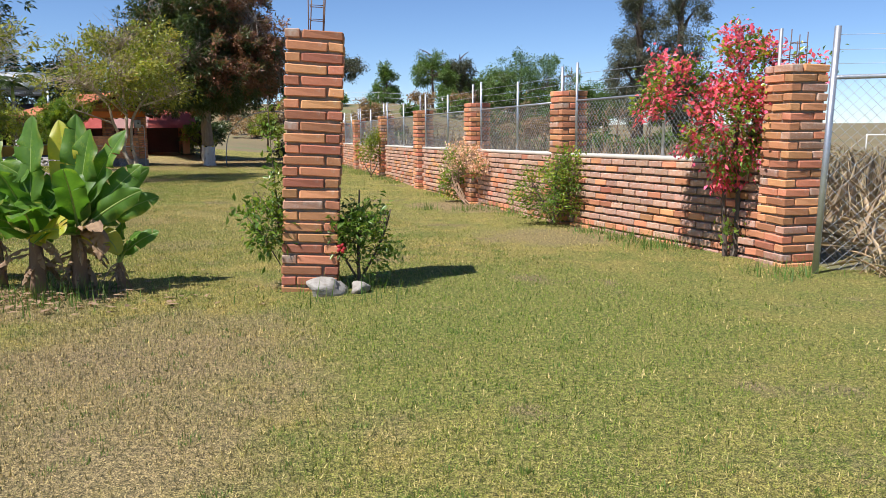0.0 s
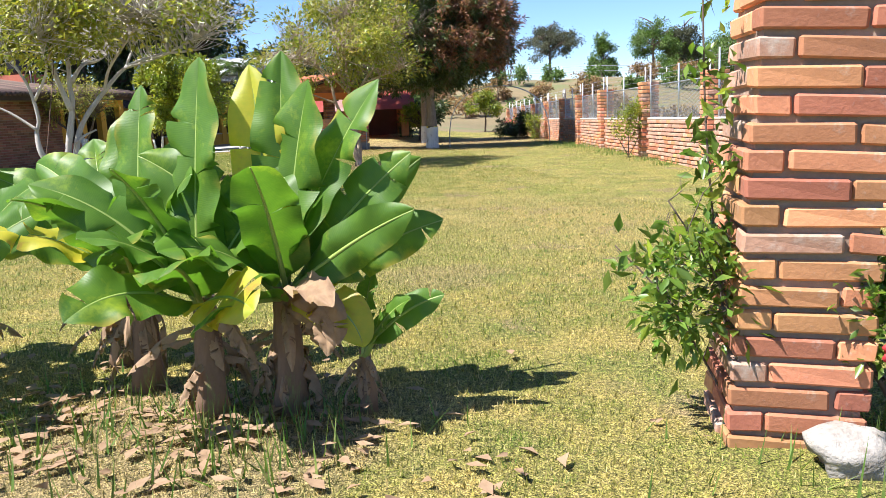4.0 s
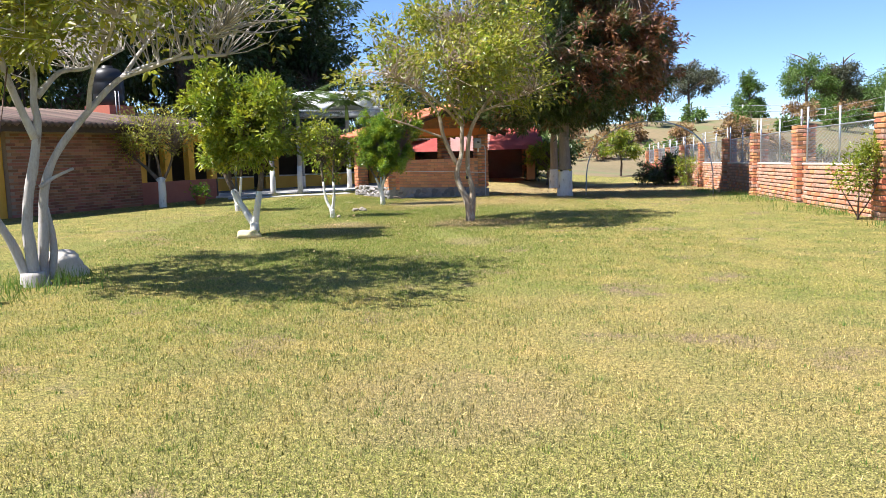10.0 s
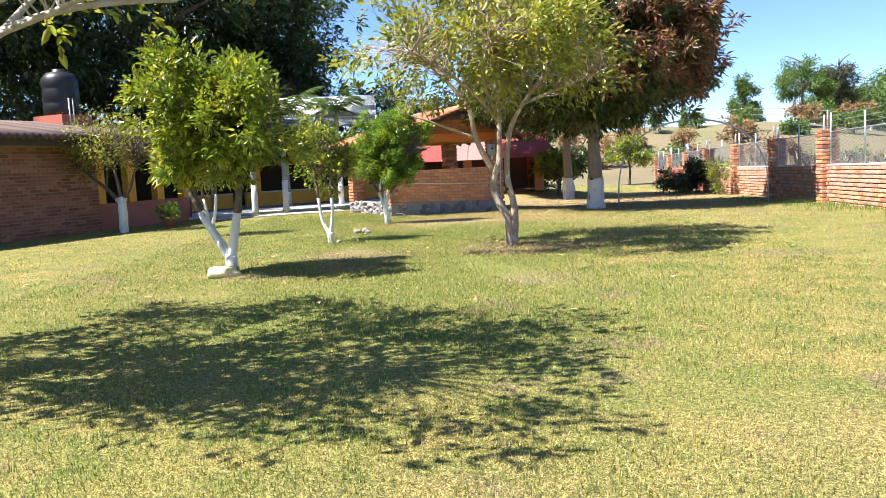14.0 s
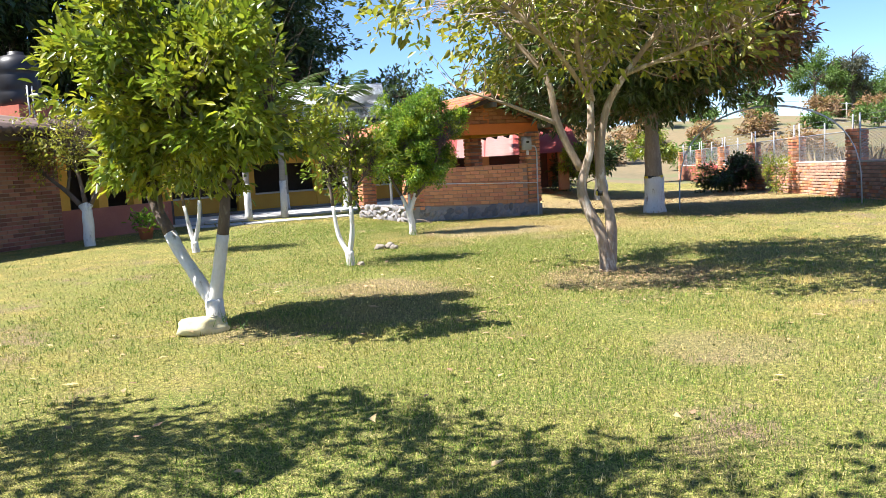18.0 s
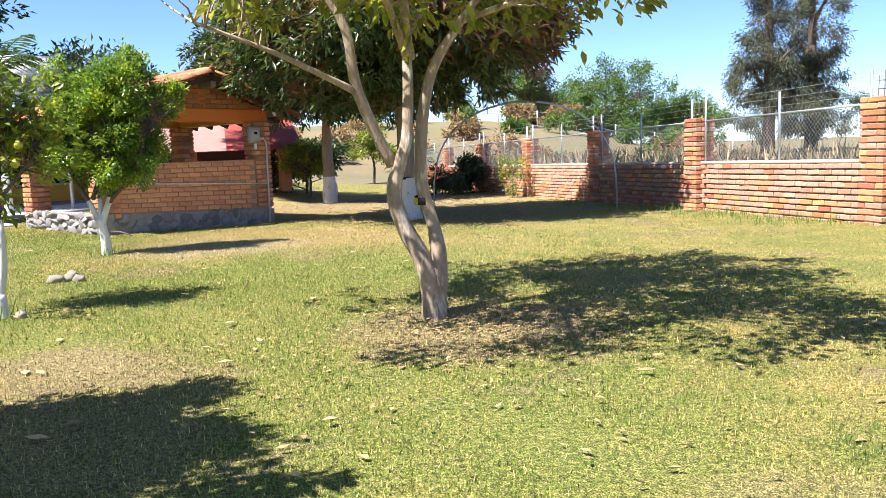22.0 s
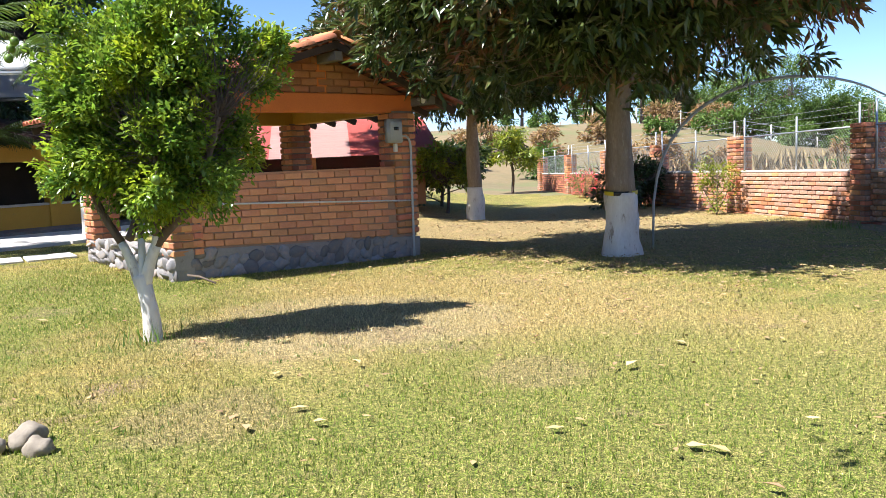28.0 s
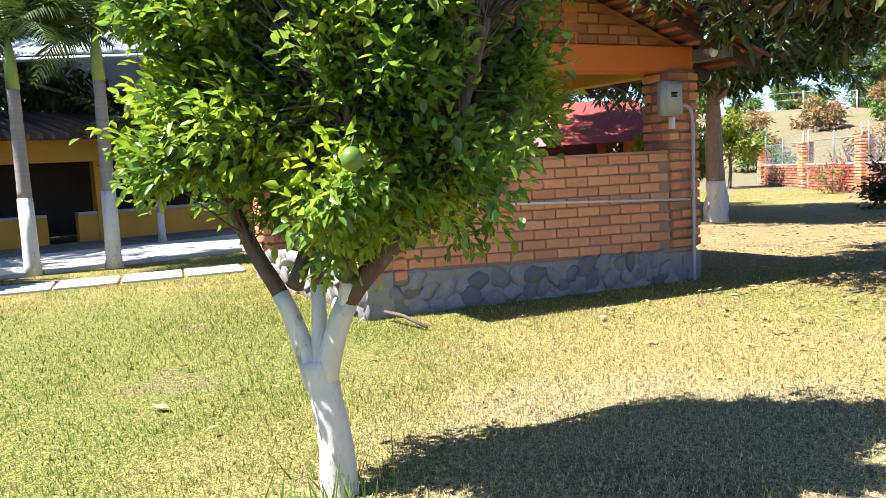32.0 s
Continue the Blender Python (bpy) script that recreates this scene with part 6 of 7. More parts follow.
# ---------- shrubs on the wall and pillar ----------
def shrub(name, x, y, label, limbs, blobs, clumps, per, leaf, mats, spread=0.07, bark="bark_dark", gap=0.2, twig=0.006, aspect=0.42, canes=False):
    return make_tree(name, (x, y), label, limbs, blobs, clumps, per, leaf, aspect, mats[0], M[bark], spread, gap, 0.3, twig=twig, group="wall shrubs", category="shrub", freq=2.0, sides=6, second=(mats[1], mats[2]) if len(mats) > 1 else None, canes=canes)


M["hibiscus"] = material("red petals", (0.58, 0.05, 0.05), (0.45, 0.03, 0.04), 8, 40, 0.6, 0.0, sheer=0.3)
M["leaf_bright"] = material("fresh hibiscus leaves", (0.16, 0.25, 0.035), (0.09, 0.165, 0.026), 3, 12, 0.36, 0.0, vary="island", c3=(0.26, 0.33, 0.04), sheer=0.35)
M["dry_cane"] = material("dry canes", (0.36, 0.24, 0.15), (0.24, 0.15, 0.09), 5, 40, 0.9, 0.3)
UP = [([(0, 0, -0.03), (0.0, 0, 0.4), (0.02, 0, 0.9)], 0.02, 0.008), ([(0, 0, 0.05), (0.2, 0.05, 0.4), (0.3, 0, 0.7)], 0.015, 0.006), ([(0, 0, 0.05), (-0.2, 0, 0.4), (-0.35, 0.05, 0.7)], 0.015, 0.006)]
shrub("bougainvillea", 3.25, 9.0, "bougainvillea in full pink flower trained up the brick wall",
      [([(0.1, 0, -0.05), (0.12, 0.0, 0.6), (0.05, 0, 1.2), (0.1, 0, 1.9)], 0.045, 0.02), ([(0.0, 0, -0.05), (-0.05, 0.0, 0.6), (-0.1, 0, 1.3), (-0.5, 0.1, 1.9)], 0.035, 0.012), ([(0.2, 0, -0.05), (0.2, 0, 0.7), (0.25, 0, 1.5), (0.5, 0, 2.2)], 0.03, 0.012)],
      [(-0.1, -0.1, 1.5, 0.6, 0.4, 0.6), (0.2, -0.05, 2.0, 0.65, 0.4, 0.4), (-0.6, 0, 1.9, 0.5, 0.4, 0.4), (0.1, 0, 0.75, 0.25, 0.3, 0.6), (-0.1, 0, 2.3, 0.45, 0.3, 0.3), (-0.85, 0.1, 1.75, 0.3, 0.3, 0.2), (0.6, -0.1, 2.15, 0.4, 0.3, 0.25)], 330, 24, 0.06, [M["leaf_deep"], M["petal"], 0.5], 0.06, aspect=0.6)
along = lambda sx, n, z: (0.296 * sx - 0.955 * n, -0.955 * sx - 0.296 * n, z)      # along the wall towards the gate, out from it, up
br = random.Random(31)
canes = [([along(br.uniform(0.2, 0.6), br.uniform(0.25, 0.4), -0.03), along(br.uniform(0.0, 0.25), br.uniform(0.35, 0.5), 0.25), along(br.uniform(-0.5, -0.1), br.uniform(0.3, 0.5), br.uniform(0.5, 0.75)), along(br.uniform(-0.6, 0.6), 0.35, br.uniform(0.85, 1.1))], 0.013, 0.006) for _ in range(13)]
shrub("bougainvillea", 0.73, 16.85, "faded peach bougainvillea with bare canes against a wall pillar", canes,
      [along(0.2, 0.36, 1.06) + (0.36, 0.36, 0.26), along(0.62, 0.34, 1.0) + (0.32, 0.34, 0.24), along(0.9, 0.3, 0.85) + (0.2, 0.22, 0.2), along(-0.55, 0.38, 1.0) + (0.22, 0.22, 0.2), along(-0.28, 0.42, 0.74) + (0.32, 0.34, 0.36), along(-0.4, 0.42, 0.35) + (0.3, 0.3, 0.26)],
      260, 18, 0.05, [M["leaf_deep"], M["petal_pale"], lambda p: (0.75 if 0.296 * p[0] - 0.955 * p[1] > -0.02 else 0.28) * smooth(0.5, 0.85, p[2])], 0.06, gap=0.25, aspect=0.6, bark="dry_cane", canes=True)
shrub("wall_shrub", 1.75, 12.4, "rounded green shrub at the foot of the wall", UP, [(0, 0, 0.55, 0.6, 0.5, 0.5), (0.2, -0.1, 0.85, 0.4, 0.4, 0.35), (-0.25, 0, 0.4, 0.45, 0.4, 0.35)], 230, 20, 0.055, [M["leaf_deep"], M["leaf_citrus"], 0.3], 0.06)
shrub("wall_shrub", -2.3, 25.55, "small climbing shrub against the wall", UP, [(0, 0, 0.9, 0.45, 0.4, 0.4), (0.1, 0, 1.2, 0.3, 0.3, 0.3)], 80, 18, 0.08, [M["leaf_citrus"]], 0.08)
shrub("wall_shrub", -7.4, 44.1, "small climbing shrub against the wall", UP, [(0, 0, 0.9, 0.5, 0.4, 0.5), (0.1, 0, 0.4, 0.3, 0.3, 0.3)], 80, 18, 0.08, [M["leaf_citrus"]], 0.08)
shrub("pillar_shrub", -0.78, 7.22, "leafy hibiscus at the foot of the brick pillar", UP, [(0.02, 0, 0.42, 0.30, 0.28, 0.36), (0.1, 0, 0.62, 0.22, 0.22, 0.18), (-0.25, -0.12, 0.62, 0.2, 0.1, 0.12)], 105, 16, 0.06, [M["leaf_bright"], M["leaf_deep"], 0.3], 0.045)
for fx, fy, fz in ((-0.90, 6.95, 0.40),):
    flower = thing("hibiscus_flower", (fx, fy, fz + ground_z(-0.9, 7.0)), "red hibiscus flower on the shrub by the pillar", "flower", "hibiscus flowers")
    for k in range(5):
        bm = bmesh.new()
        lump(bm, 0.022, pose(0, 0, 0, 0, 0, 0), k + 1.0, 0.2, 1, (1.0, 0.25, 0.8))
        part("petal", bm, M["hibiscus"], flower).matrix_basis = pose(0.028 * math.cos(1.257 * k), -0.01, 0.028 * math.sin(1.257 * k), 0, -72 * k, 0)
shrub("pillar_shrub", -1.47, 7.15, "thin leafy shoots growing beside the brick pillar",
      [([(0.1, 0, -0.03), (0.0, 0, 0.6), (-0.06, 0, 1.2), (-0.08, 0, 1.75)], 0.007, 0.003), ([(0.1, 0, 0), (-0.18, 0, 0.5), (-0.4, 0, 0.75)], 0.006, 0.003), ([(0.1, 0, 0.2), (0.0, -0.1, 0.6), (-0.2, -0.2, 0.95)], 0.006, 0.003)],
      [(-0.1, 0, 0.58, 0.25, 0.2, 0.24), (-0.2, -0.1, 0.75, 0.22, 0.16, 0.12), (-0.05, 0, 1.2, 0.05, 0.05, 0.5)], 100, 9, 0.075, [M["leaf_bright"], M["leaf_deep"], 0.3], 0.045, twig=0.003)
hr = random.Random(21)
for k in range(28):
    xx = -38 + 1.85 * k + hr.uniform(-1.5, 1.5)
    yy = hr.uniform(72, 100)
    back_tree("hill_shrub", xx, yy, "scrubby bush on the dry embankment", hr.uniform(1.2, 2.4), hr.uniform(1.2, 2.2), M["leaf_far"] if k % 2 else M["leaf_dry"], 0.0, 60, 0.35)
back_tree("dark_shrub", -8.95, 48.7, "dense dark shrub at the foot of the wall", 1.35, 1.2, M["leaf_dark"], 0.0, 220, 0.16)
for k in range(11):
    f = k / 10
    xx, yy = 6.5 - 16 * f, 22 + 36 * f
    back_tree("field_shrub", xx + jitter(1.5) + 2.5, yy + jitter(2), "low green shrub in the dry field behind the fence", 1.5 + jitter(0.4), 1.3, M["leaf_far"] if k % 3 else M["leaf_dry"], 0.0, 90, 0.2, gap=0.3)
for vx, vy, size, count in ((0.85, 16.9, 1.0, 300), (2.1, 12.8, 0.7, 110), (-0.42, 21.0, 0.55, 90)):
    make_tree("dry_vine", (vx, vy), "dry brown vine tangled over the fence by a pillar",
              [([along(0.5 * k * size, -0.32, -0.05), along(0.55 * k * size, -0.34, 0.8), along(0.6 * k * size, -0.3, 1.5), along(0.7 * k * size, -0.3, 2.0 * (0.6 + 0.4 * size))], 0.014, 0.005) for k in (-2, -1, 0, 1, 2, 3, 4)],
              [along(0.7 * k * size, -0.36, 1.35 + 0.12 * (k % 3)) + (0.42 * size + 0.1, 0.55 * size, 0.55 * (0.5 + 0.5 * size)) for k in (-2, -1, 0, 1, 2, 3)],
              count // 2, 6, 0.055, 0.45, M["leaf_dry"], M["dry_cane"], 0.09, 0.2, 0.3, twig=0.006, group="wall shrubs", category="vine", freq=2.0, sides=5, bare=count, canes=True)
f = rng.uniform(0, 1, 9000)
w = rng.uniform(0.6, 6.5, 9000)
stalks = leaf_mesh("field_stalks", np.stack([3.9 - 14.5 * f + w, 11 + 46 * f + 0.3 * w, np.full(9000, -0.32)], 1), 1.0, 0.011, M["straw"], None, 0.02, 1, -1.5, None, 0.1)
tagged(stalks, "tall dry grass stalks in the field behind the fence", "dry grass", kind="stuff")

for x, y, z, r, name in ((-9.64 - 0.06, 24.86 + 0.11, 0.92, 0.056, "tree_tape"), (-10.31, 35.3, 0.87, 0.222, "tree_tape")):
    root = thing(name, (x, y, ground_z(x, y) + z), "yellow and black warning tape tied round a trunk", "tape", "warning tapes")
    for k in range(6):
        bm = bmesh.new()
        a0 = k * math.pi / 3
        prev = None
        for j in range(5):
            a = a0 + j * math.pi / 12
            q = [bm.verts.new((rr * math.cos(a), rr * math.sin(a), zz + 0.012 * math.sin(a))) for rr in (r, r + 0.004) for zz in (-0.025, 0.03)]
            if prev:
                for i0, i1 in ((0, 1), (3, 2), (2, 0), (1, 3)):
                    bm.faces.new((prev[i0], prev[i1], q[i1], q[i0]))
            prev = q
        part("tape_band", bm, M["tape_y"] if k % 2 else M["tape_k"], root)

# ---------- rocks ----------


def rock(x, y, r, seed, label, mat="rock", squash=(1, 0.8, 0.65), name="rock", lift=0.35):
    bm = bmesh.new()
    lump(bm, r, pose(0, 0, r * lift), seed, 0.45, 3, squash)
    ob = part(name, bm, M[mat])
    ob.matrix_world = pose(x, y, ground_z(x, y), 0, 0, seed * 40)
    return tagged(ob, label, "rock", "garden rocks")


rock(-12.55, 21.15, 0.16, 1.3, "yellow painted boulder at the foot of a citrus tree", "yellow_rock", (1.2, 0.8, 0.6))
rock(-12.02, 16.62, 0.29, 2.1, "whitewashed boulder beside the tree", "rock", (1.1, 0.8, 0.8))
rock(-12.2, 16.9, 0.2, 3.1, "whitewashed boulder beside the tree", "rock", (1.1, 0.9, 0.7))
rock(-10.95, 14.65, 0.2, 4.4, "whitewashed boulder beside the tree")
rock(-1.02, 6.86, 0.15, 5.2, "pale boulder at the foot of the pillar", "field_rock", (1.15, 0.85, 0.62))
rock(-0.74, 6.95, 0.10, 6.2, "small pale boulder at the foot of the pillar", "field_rock")
rock(-13.75, 27.55, 0.10, 7.2, "loose rock lying on the lawn", "grey_rock")
rock(-13.62, 27.45, 0.075, 8.2, "loose rock lying on the lawn", "grey_rock")
rock(-13.87, 27.42, 0.085, 9.2, "loose rock lying on the lawn", "grey_rock")
rock(-13.2, 25.45, 0.06, 3.7, "small stone by the young tree", "grey_rock")


# ---------- hoop of bent pipe ----------
hoop = thing("pipe_arch", (-7.75, 36.3, -0.46), "arch of thin bent pipe between tree and wall", "arch")
for off in (0.0, 0.07):
    bm = bmesh.new()
    pts = []
    for k in range(25):
        a = math.pi * k / 24
        pts.append(Vector((-2.05 * math.cos(a), -0.2 * math.cos(a) + off, 2.42 * math.sin(a) ** 0.62 + off * 0.3)))
    tube(bm, pts, 0.014, 7)
    part("pipe", bm, M["pvc"], hoop)

# ---------- grass and litter ----------


def grass(name, n, x_of, half, y0, y1, tall, label, wide=0.006, lean=0.55, dense_mid=True):
    y = rng.uniform(y0, y1, n)
    off = rng.normal(0, 0.5, n) if dense_mid else rng.uniform(-1, 1, n)
    x = x_of(y) + off * half
    ok = noise_mask(x, y)
    x, y = x[ok], y[ok]
    n = len(x)
    z = lawn_z(x, y) - 0.006
    h = tall * rng.uniform(0.45, 1.25, n)
    a = rng.uniform(0, 2 * np.pi, n)
    t = np.abs(rng.normal(0, lean, n))
    d = rng.uniform(0, 2 * np.pi, n)
    sx, sy = np.cos(a) * wide, np.sin(a) * wide
    tipx, tipy, tipz = x + np.cos(d) * np.sin(t) * h, y + np.sin(d) * np.sin(t) * h, z + np.cos(np.minimum(t, 1.4)) * h
    v = np.stack([np.stack([x - sx, y - sy, z], 1), np.stack([x + sx, y + sy, z], 1), np.stack([tipx, tipy, tipz], 1)], 1).reshape(-1, 3)
    ob = mesh_arrays(name, v, np.arange(3 * n).reshape(-1, 3), M["blades"])
    return tagged(ob, label, "grass", kind="stuff")


def noise_mask(x, y):
    """Thins the turf over bare patches."""
    p = np.sin(x * 1.7 + 1.3 * np.sin(y * 0.9)) + np.sin(y * 1.3 + 1.7 * np.sin(x * 0.8 + 2)) + 0.8 * np.sin(x * 4.1 + y * 3.3)
    return rng.random(len(x)) < np.clip(1.35 + 0.45 * p, 0.12, 1)


lane = lambda y: -0.42 * y - 0.6
grass("lawn_grass", 420000, lane, 3.2, 0.8, 34.0, 0.034, "short mown lawn grass with dry blades", 0.0032, 0.75)
grass("lawn_grass", 450000, lane, 5.5, 0.8, 36.0, 0.036, "short sunburnt lawn grass", 0.0038, 0.75, False)
grass("lawn_grass", 110000, lane, 10.0, 2.0, 40.0, 0.042, "short lawn grass further off", 0.007, 0.7, False)

# taller tufts along the wall foot and round trunks


def tufts(places, label, tall=0.2, n=60):
    for k, (x, y, r) in enumerate(places):
        m = int(n * r / 0.15)
        px, py = x + rng.normal(0, r, m), y + rng.normal(0, r, m)
        z = np.array([ground_z(a, b) for a, b in zip(px, py)]) - 0.01
        h = tall * rng.uniform(0.5, 1.2, m)
        a, d, t = rng.uniform(0, 6.28, m), rng.uniform(0, 6.28, m), np.abs(rng.normal(0, 0.5, m))
        w = 0.006
        tip = np.stack([px + np.cos(d) * np.sin(t) * h, py + np.sin(d) * np.sin(t) * h, z + np.cos(np.minimum(t, 1.3)) * h], 1)
        v = np.stack([np.stack([px - w * np.cos(a), py - w * np.sin(a), z], 1), np.stack([px + w * np.cos(a), py + w * np.sin(a), z], 1), tip], 1).reshape(-1, 3)
        ob = mesh_arrays("grass_tuft", v, np.arange(3 * m).reshape(-1, 3), M["tuft"])
        tagged(ob, label, "grass", "grass tufts", "stuff")


M["tuft"] = material("tall green grass", (0.15, 0.24, 0.04), (0.09, 0.16, 0.03), 2, 20, 0.6, 0.0, vary="island", c3=(0.4, 0.34, 0.12), sheer=0.3)
tufts([(3.4, 7.7, 0.2), (2.4, 10.6, 0.2), (2.75, 9.7, 0.25), (-14.3, 29.75, 0.14), (-12.6, 21.45, 0.18), (-11.6, 15.85, 0.3), (-11.45, 15.75, 0.35), (-11.75, 16.3, 0.3), (-10.95, 14.65, 0.25), (-0.9, 7.0, 0.3), (-3.9, 6.7, 0.4), (-3.3, 6.7, 0.3), (0.5, 18.2, 0.22), (-0.3, 15.3, 0.12), (0.45, 15.0, 0.14), (-2.9, 28.2, 0.5), (-3.8, 31.5, 0.6), (-4.5, 33.4, 0.5), (-5.0, 35.6, 0.4), (-11.9, 16.4, 0.25), (-13.35, 25.45, 0.12)] + [(3.25 - 0.31 * (yy - 8.4) - 0.1, yy, 0.22) for yy in (9.9, 11.4, 14.3, 15.4, 18.9, 22.8, 24.4, 26.8, 37.2, 39.0)],
      "taller green grass tuft", 0.2, 80)


def clumps(n, per, tall, label):
    """Small denser tufts of greener grass all over the lawn."""
    y = rng.uniform(1.0, 33.0, n)
    x = lane(y) + rng.uniform(-5.5, 5.5, n)
    keep = np.sin(x * 0.9 + 2) + np.sin(y * 0.7 + x * 0.4) + rng.normal(0, 0.7, n) > 0.1
    x, y = np.repeat(x[keep], per), np.repeat(y[keep], per)
    m = len(x)
    a = rng.uniform(0, 6.283, m)
    rr = 0.035 * np.sqrt(rng.uniform(0, 1, m))
    x, y = x + rr * np.cos(a), y + rr * np.sin(a)
    z = lawn_z(x, y) - 0.006
    h = tall * rng.uniform(0.5, 1.3, m)
    t = np.abs(rng.normal(0, 0.6, m))
    b = rng.uniform(0, 6.283, m)
    w = 0.0032
    tip = np.stack([x + np.cos(a) * np.sin(t) * h, y + np.sin(a) * np.sin(t) * h, z + np.cos(np.minimum(t, 1.35)) * h], 1)
    v = np.stack([np.stack([x - w * np.cos(b), y - w * np.sin(b), z], 1), np.stack([x + w * np.cos(b), y + w * np.sin(b), z], 1), tip], 1).reshape(-1, 3)
    tagged(mesh_arrays("lawn_tufts", v, np.arange(3 * m).reshape(-1, 3), M["tuft"]), label, "grass", kind="stuff")


clumps(7000, 14, 0.038, "small fresh green tufts in the lawn")


def litter(n, cx, cy, rx, ry, size, label, mat="leaf_fallen"):
    x, y = cx + rng.normal(0, rx, n), cy + rng.normal(0, ry, n)
    z = np.array([ground_z(a, b) for a, b in zip(x, y)]) + rng.uniform(0.012, 0.045, n)
    ob = leaf_mesh("fallen_leaves", np.stack([x, y, z], 1), size, 0.45, M[mat], None, 0.0, 1, -0.05, None, 0.35, kind="stuff")
    co = np.empty(len(ob.data.vertices) * 3, dtype=np.float32)
    ob.data.vertices.foreach_get("co", co)
    co = co.reshape(-1, 4, 3)
    z0 = co[:, :1, 2].copy()
    co[:, :, 2] = z0 + (co[:, :, 2] - z0) * 0.2 + 0.004
    ob.data.vertices.foreach_set("co", co.ravel())
    tagged(ob, label, "leaves", kind="stuff")


litter(3200, -9.8, 34.8, 2.5, 2.2, 0.07, "dry brown mango leaves littering the lawn")
litter(300, -9.3, 24.4, 1.7, 1.7, 0.062, "dry yellow leaves under the citrus tree")
litter(1300, -9.2, 24.3, 0.7, 0.6, 0.045, "small leaf litter on the bare soil under the citrus tree")
litter(90, -10.8, 22.8, 2.6, 2.4, 0.115, "large yellow leaves scattered on the lawn", "leaf_yellow")
litter(26, -11.2, 27.8, 2.0, 1.6, 0.11, "large yellow leaves scattered on the lawn", "leaf_yellow")
litter(260, -12.2, 22, 2.2, 2.0, 0.07, "scattered dry leaves on the lawn")
litter(160, -12.2, 29, 2.2, 2.0, 0.06, "scattered dry leaves on the lawn")
litter(2600, -10.5, 41, 2.6, 4.0, 0.11, "dry leaves under the far trees")
litter(420, -4.0, 6.75, 0.9, 0.35, 0.11, "dry banana litter", "banana_dead")

# corn stubble in the field beyond the end pillar
x, y = 4.3 + 16 * rng.uniform(0, 1, 9000) ** 1.6, 7.4 + 38 * rng.uniform(0, 1, 9000) ** 1.6
ob = leaf_mesh("corn_stubble", np.stack([x, y, rng.uniform(-0.25, 0.12, 9000)], 1), 0.5, 0.03, M["straw"], None, 0.05, 1, -0.1, None, 0.2)
tagged(ob, "dry flattened corn stalks on the field", "stubble", kind="stuff")

# end fence beyond the last pillar
end = thing("end_fence", (3.72, 7.8, ground_z(3.8, 7.8)), "galvanised chain link fence with pipe post beside the end pillar", "fence", rz=-16)
bm = bmesh.new()
tube(bm, [(0, 0, -0.1), (0.06, 0, 2.40)], 0.032, 12)
part("post", bm, M["steel"], end)
bm = bmesh.new()
tube(bm, [(0.06, 0, 1.92), (5.0, 0, 1.98)], 0.022, 9)
part("top_rail", bm, M["steel"], end)
bm = bmesh.new()
chain_link(bm, 4.9, 1.85, 0.075, 0.0022)
o = part("wire_mesh", bm, M["wire"], end, "woven wire mesh", True)
o.matrix_basis = pose(2.5, 0, 0.05)
for zz in (2.05, 2.18, 2.32):
    bm = bmesh.new()
    tube(bm, [(0.06, 0, zz), (2.5, 0, zz - 0.03), (5.0, 0, zz)], 0.003, 4)
    part("barbed_wire", bm, M["wire"], end)


# ---------- fruit, small things ----------
def fruit(x, y, spots, r, mat, label):
    """Round fruit hanging in a crown, each a thing with a short stalk."""
    for dx, dy, dz in spots:
        root = thing("fruit", (x + dx, y + dy, ground_z(x, y) + dz), label, "fruit", "fruit on the trees")
        bm = bmesh.new()
        bmesh.ops.create_uvsphere(bm, u_segments=12, v_segments=8, radius=r)
        for v in bm.verts:
            v.co.z *= 1.08
        part("flesh", bm, mat, root)
        bm = bmesh.new()
        tube(bm, [(0, 0, r * 0.95), (0.01, 0, r * 1.9)], 0.003, 4)
        part("stalk", bm, M["bark_dark"], root)


fr = random.Random(9)
ring = lambda n, cx, cy, cz, rx, rz: [(cx + rx * math.cos(a) * k, cy + rx * math.sin(a) * k, cz + fr.uniform(-rz, rz)) for a, k in ((fr.uniform(2.6, 6.2), fr.uniform(0.85, 1.0)) for _ in range(n))]
fruit(-12.62, 21.45, ring(9, 0.05, 0, 1.9, 1.0, 0.5), 0.034, M["fruit"], "ripening yellow citrus fruit in the crown")
fruit(-14.32, 29.78, ring(3, 0.1, 0.1, 1.75, 0.85, 0.6) + [(-0.75, -0.25, 2.25), (-0.68, -0.3, 2.29), (-0.62, -0.28, 2.24), (-0.74, -0.3, 2.17)], 0.032, M["fruit_green"], "green citrus fruit in the crown")
fruit(-13.40, 25.5, ring(5, 0.0, 0, 1.4, 0.5, 0.35), 0.034, M["fruit"], "ripening yellow citrus fruit in the crown")

stick = thing("stick", (-15.45, 33.0, ground_z(-15, 32) + 0.05), "dark stick leaning at the foot of the kiosk", "stick")
bm = bmesh.new()
tube(bm, [(-0.18, 0.1, 0.03), (0.05, -0.05, 0.03), (0.3, -0.18, -0.03)], [0.014, 0.016, 0.012], 6, 0.2)
part("branch", bm, M["bark_dark"], stick)

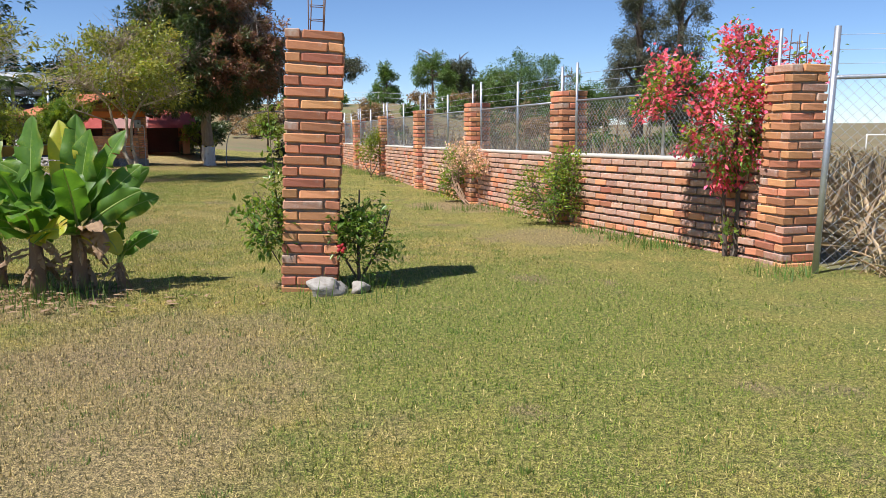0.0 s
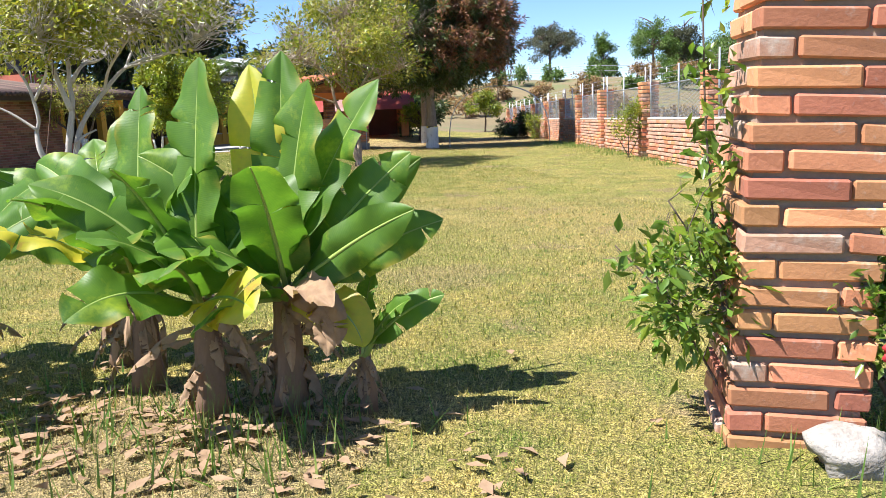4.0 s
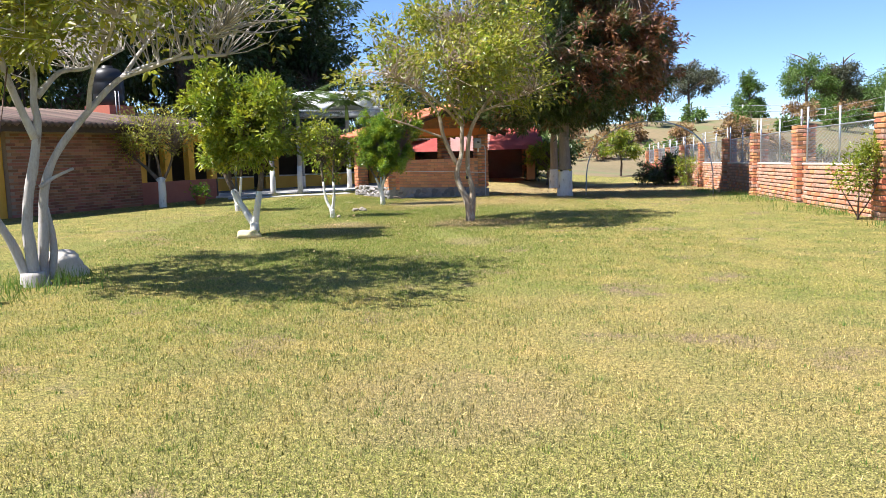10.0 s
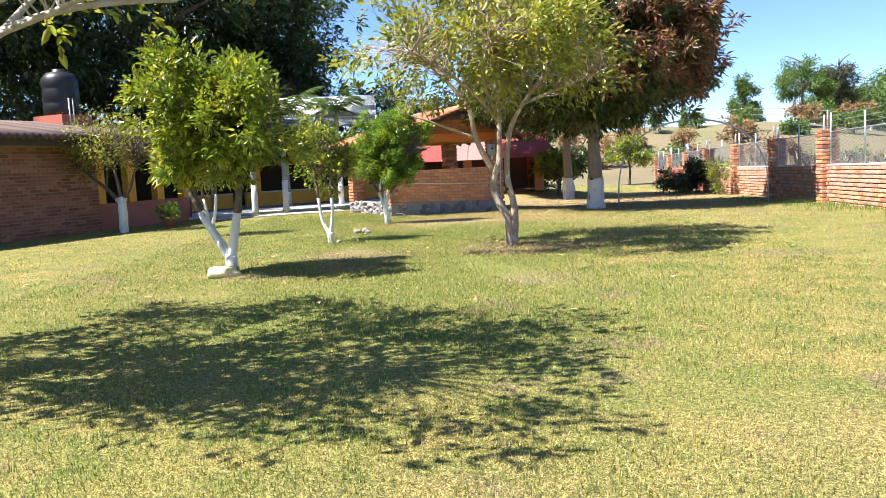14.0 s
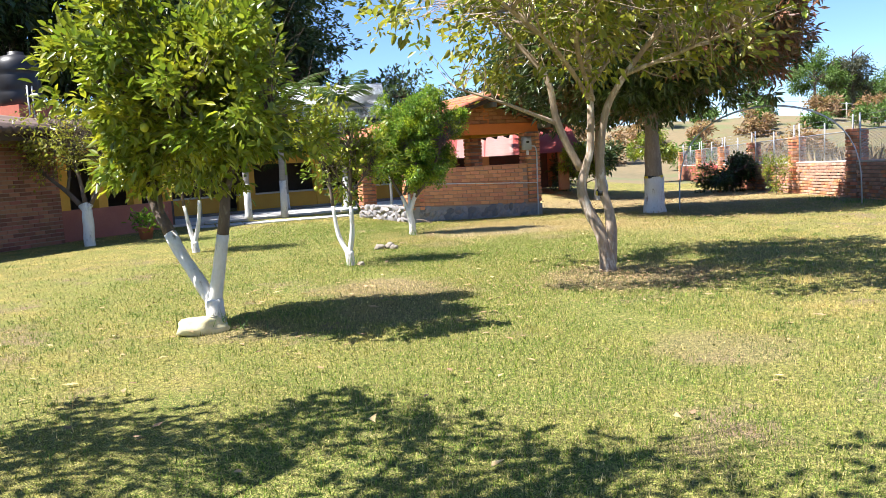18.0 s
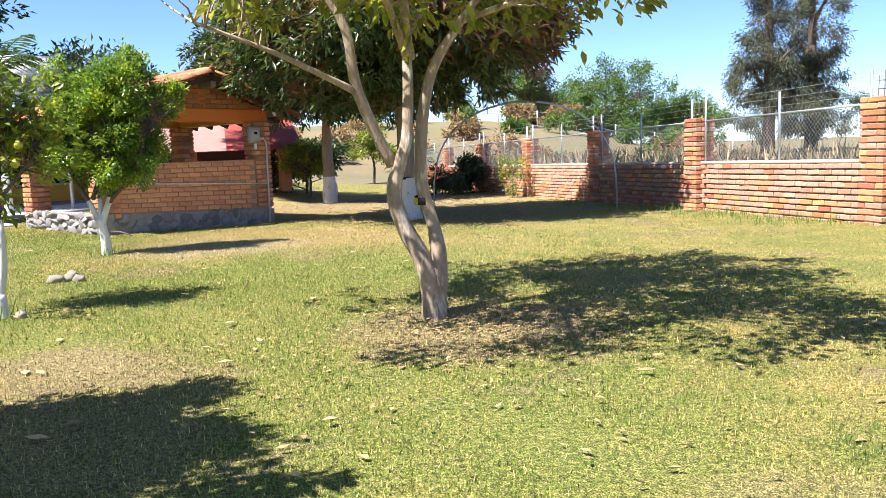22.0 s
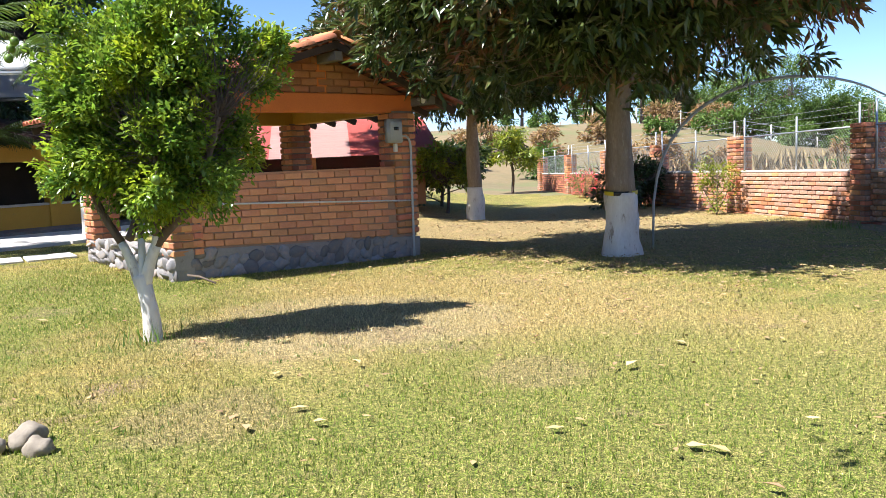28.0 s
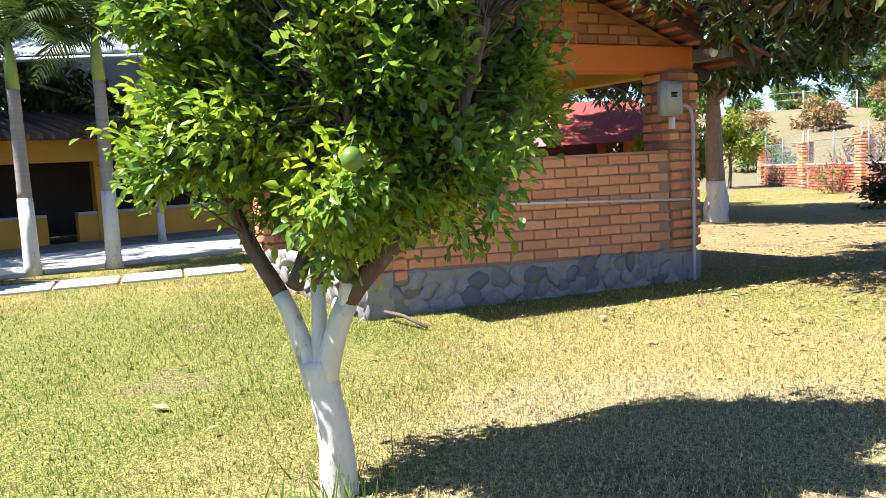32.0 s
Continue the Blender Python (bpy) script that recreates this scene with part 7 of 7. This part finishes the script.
rod = thing("leaning_rod", (-11.75, 15.4, ground_z(-11.7, 15.4)), "thin dark rod leaning on the tree", "rod")
bm = bmesh.new()
tube(bm, [(-0.12, -0.1, 0.0), (0.05, 0.1, 1.2), (0.2, 0.3, 2.5)], 0.008, 6)
part("shaft", bm, M["rust"], rod)

pot = thing("flower_pot", (-21.3, 30.2, ground_z(-21.3, 30.2)), "terracotta pot with a leafy plant beside the house", "pot plant")
bm = bmesh.new()
tube(bm, [(0, 0, 0), (0, 0, 0.24), (0, 0, 0.25), (0, 0, 0.30)], [0.13, 0.18, 0.20, 0.20], 16)
part("pot", bm, M["terracotta"], pot)
leaf_mesh("plant", np.array([(0.15 * math.cos(k), 0.15 * math.sin(k), 0.42 + 0.1 * math.sin(3 * k)) for k in range(14)]), 0.16, 0.4, M["leaf_deep"], pot, 0.08, 14, 0.0, (0, 0, 0.2), kind="stuff")

goal = thing("goal_frame", (26.0, 46.0, ground_z(26, 46)), "white metal goal frame standing on the far field", "goal")
for px in (-1.6, 1.6):
    bm = bmesh.new()
    tube(bm, [(px, 0, 0), (px, 0, 1.25)], 0.04, 8)
    part("upright", bm, M["white_plastic"], goal)
bm = bmesh.new()
tube(bm, [(-1.64, 0, 1.25), (1.64, 0, 1.25)], 0.04, 8)
part("crossbar", bm, M["white_plastic"], goal)

rail = thing("roadside_fence", (-12.0, 101.0, ground_z(-12, 101)), "wire fence with pale posts along the embankment top", "fence")
for k in range(17):
    bm = bmesh.new()
    px = -32 + 4 * k
    zz = ground_z(-12 + px, 101) - ground_z(-12, 101)
    tube(bm, [(px, 0, zz - 0.1), (px, 0, zz + 1.5)], 0.06, 6)
    part("post", bm, M["white_plastic"], rail)
for h in (0.8, 1.4):
    bm = bmesh.new()
    tube(bm, [(-32 + 4 * k, 0, ground_z(-44 + 4 * k, 101) - ground_z(-12, 101) + h) for k in range(17)], 0.03, 4)
    part("rail", bm, M["steel"], rail)
shrub("flowering_shrub", -10.2, 55.2, "pink flowering shrub at the end of the wall", UP, [(0, 0, 0.6, 0.7, 0.5, 0.5)], 70, 16, 0.09, [M["leaf_far"], M["petal"], 0.4], 0.1)
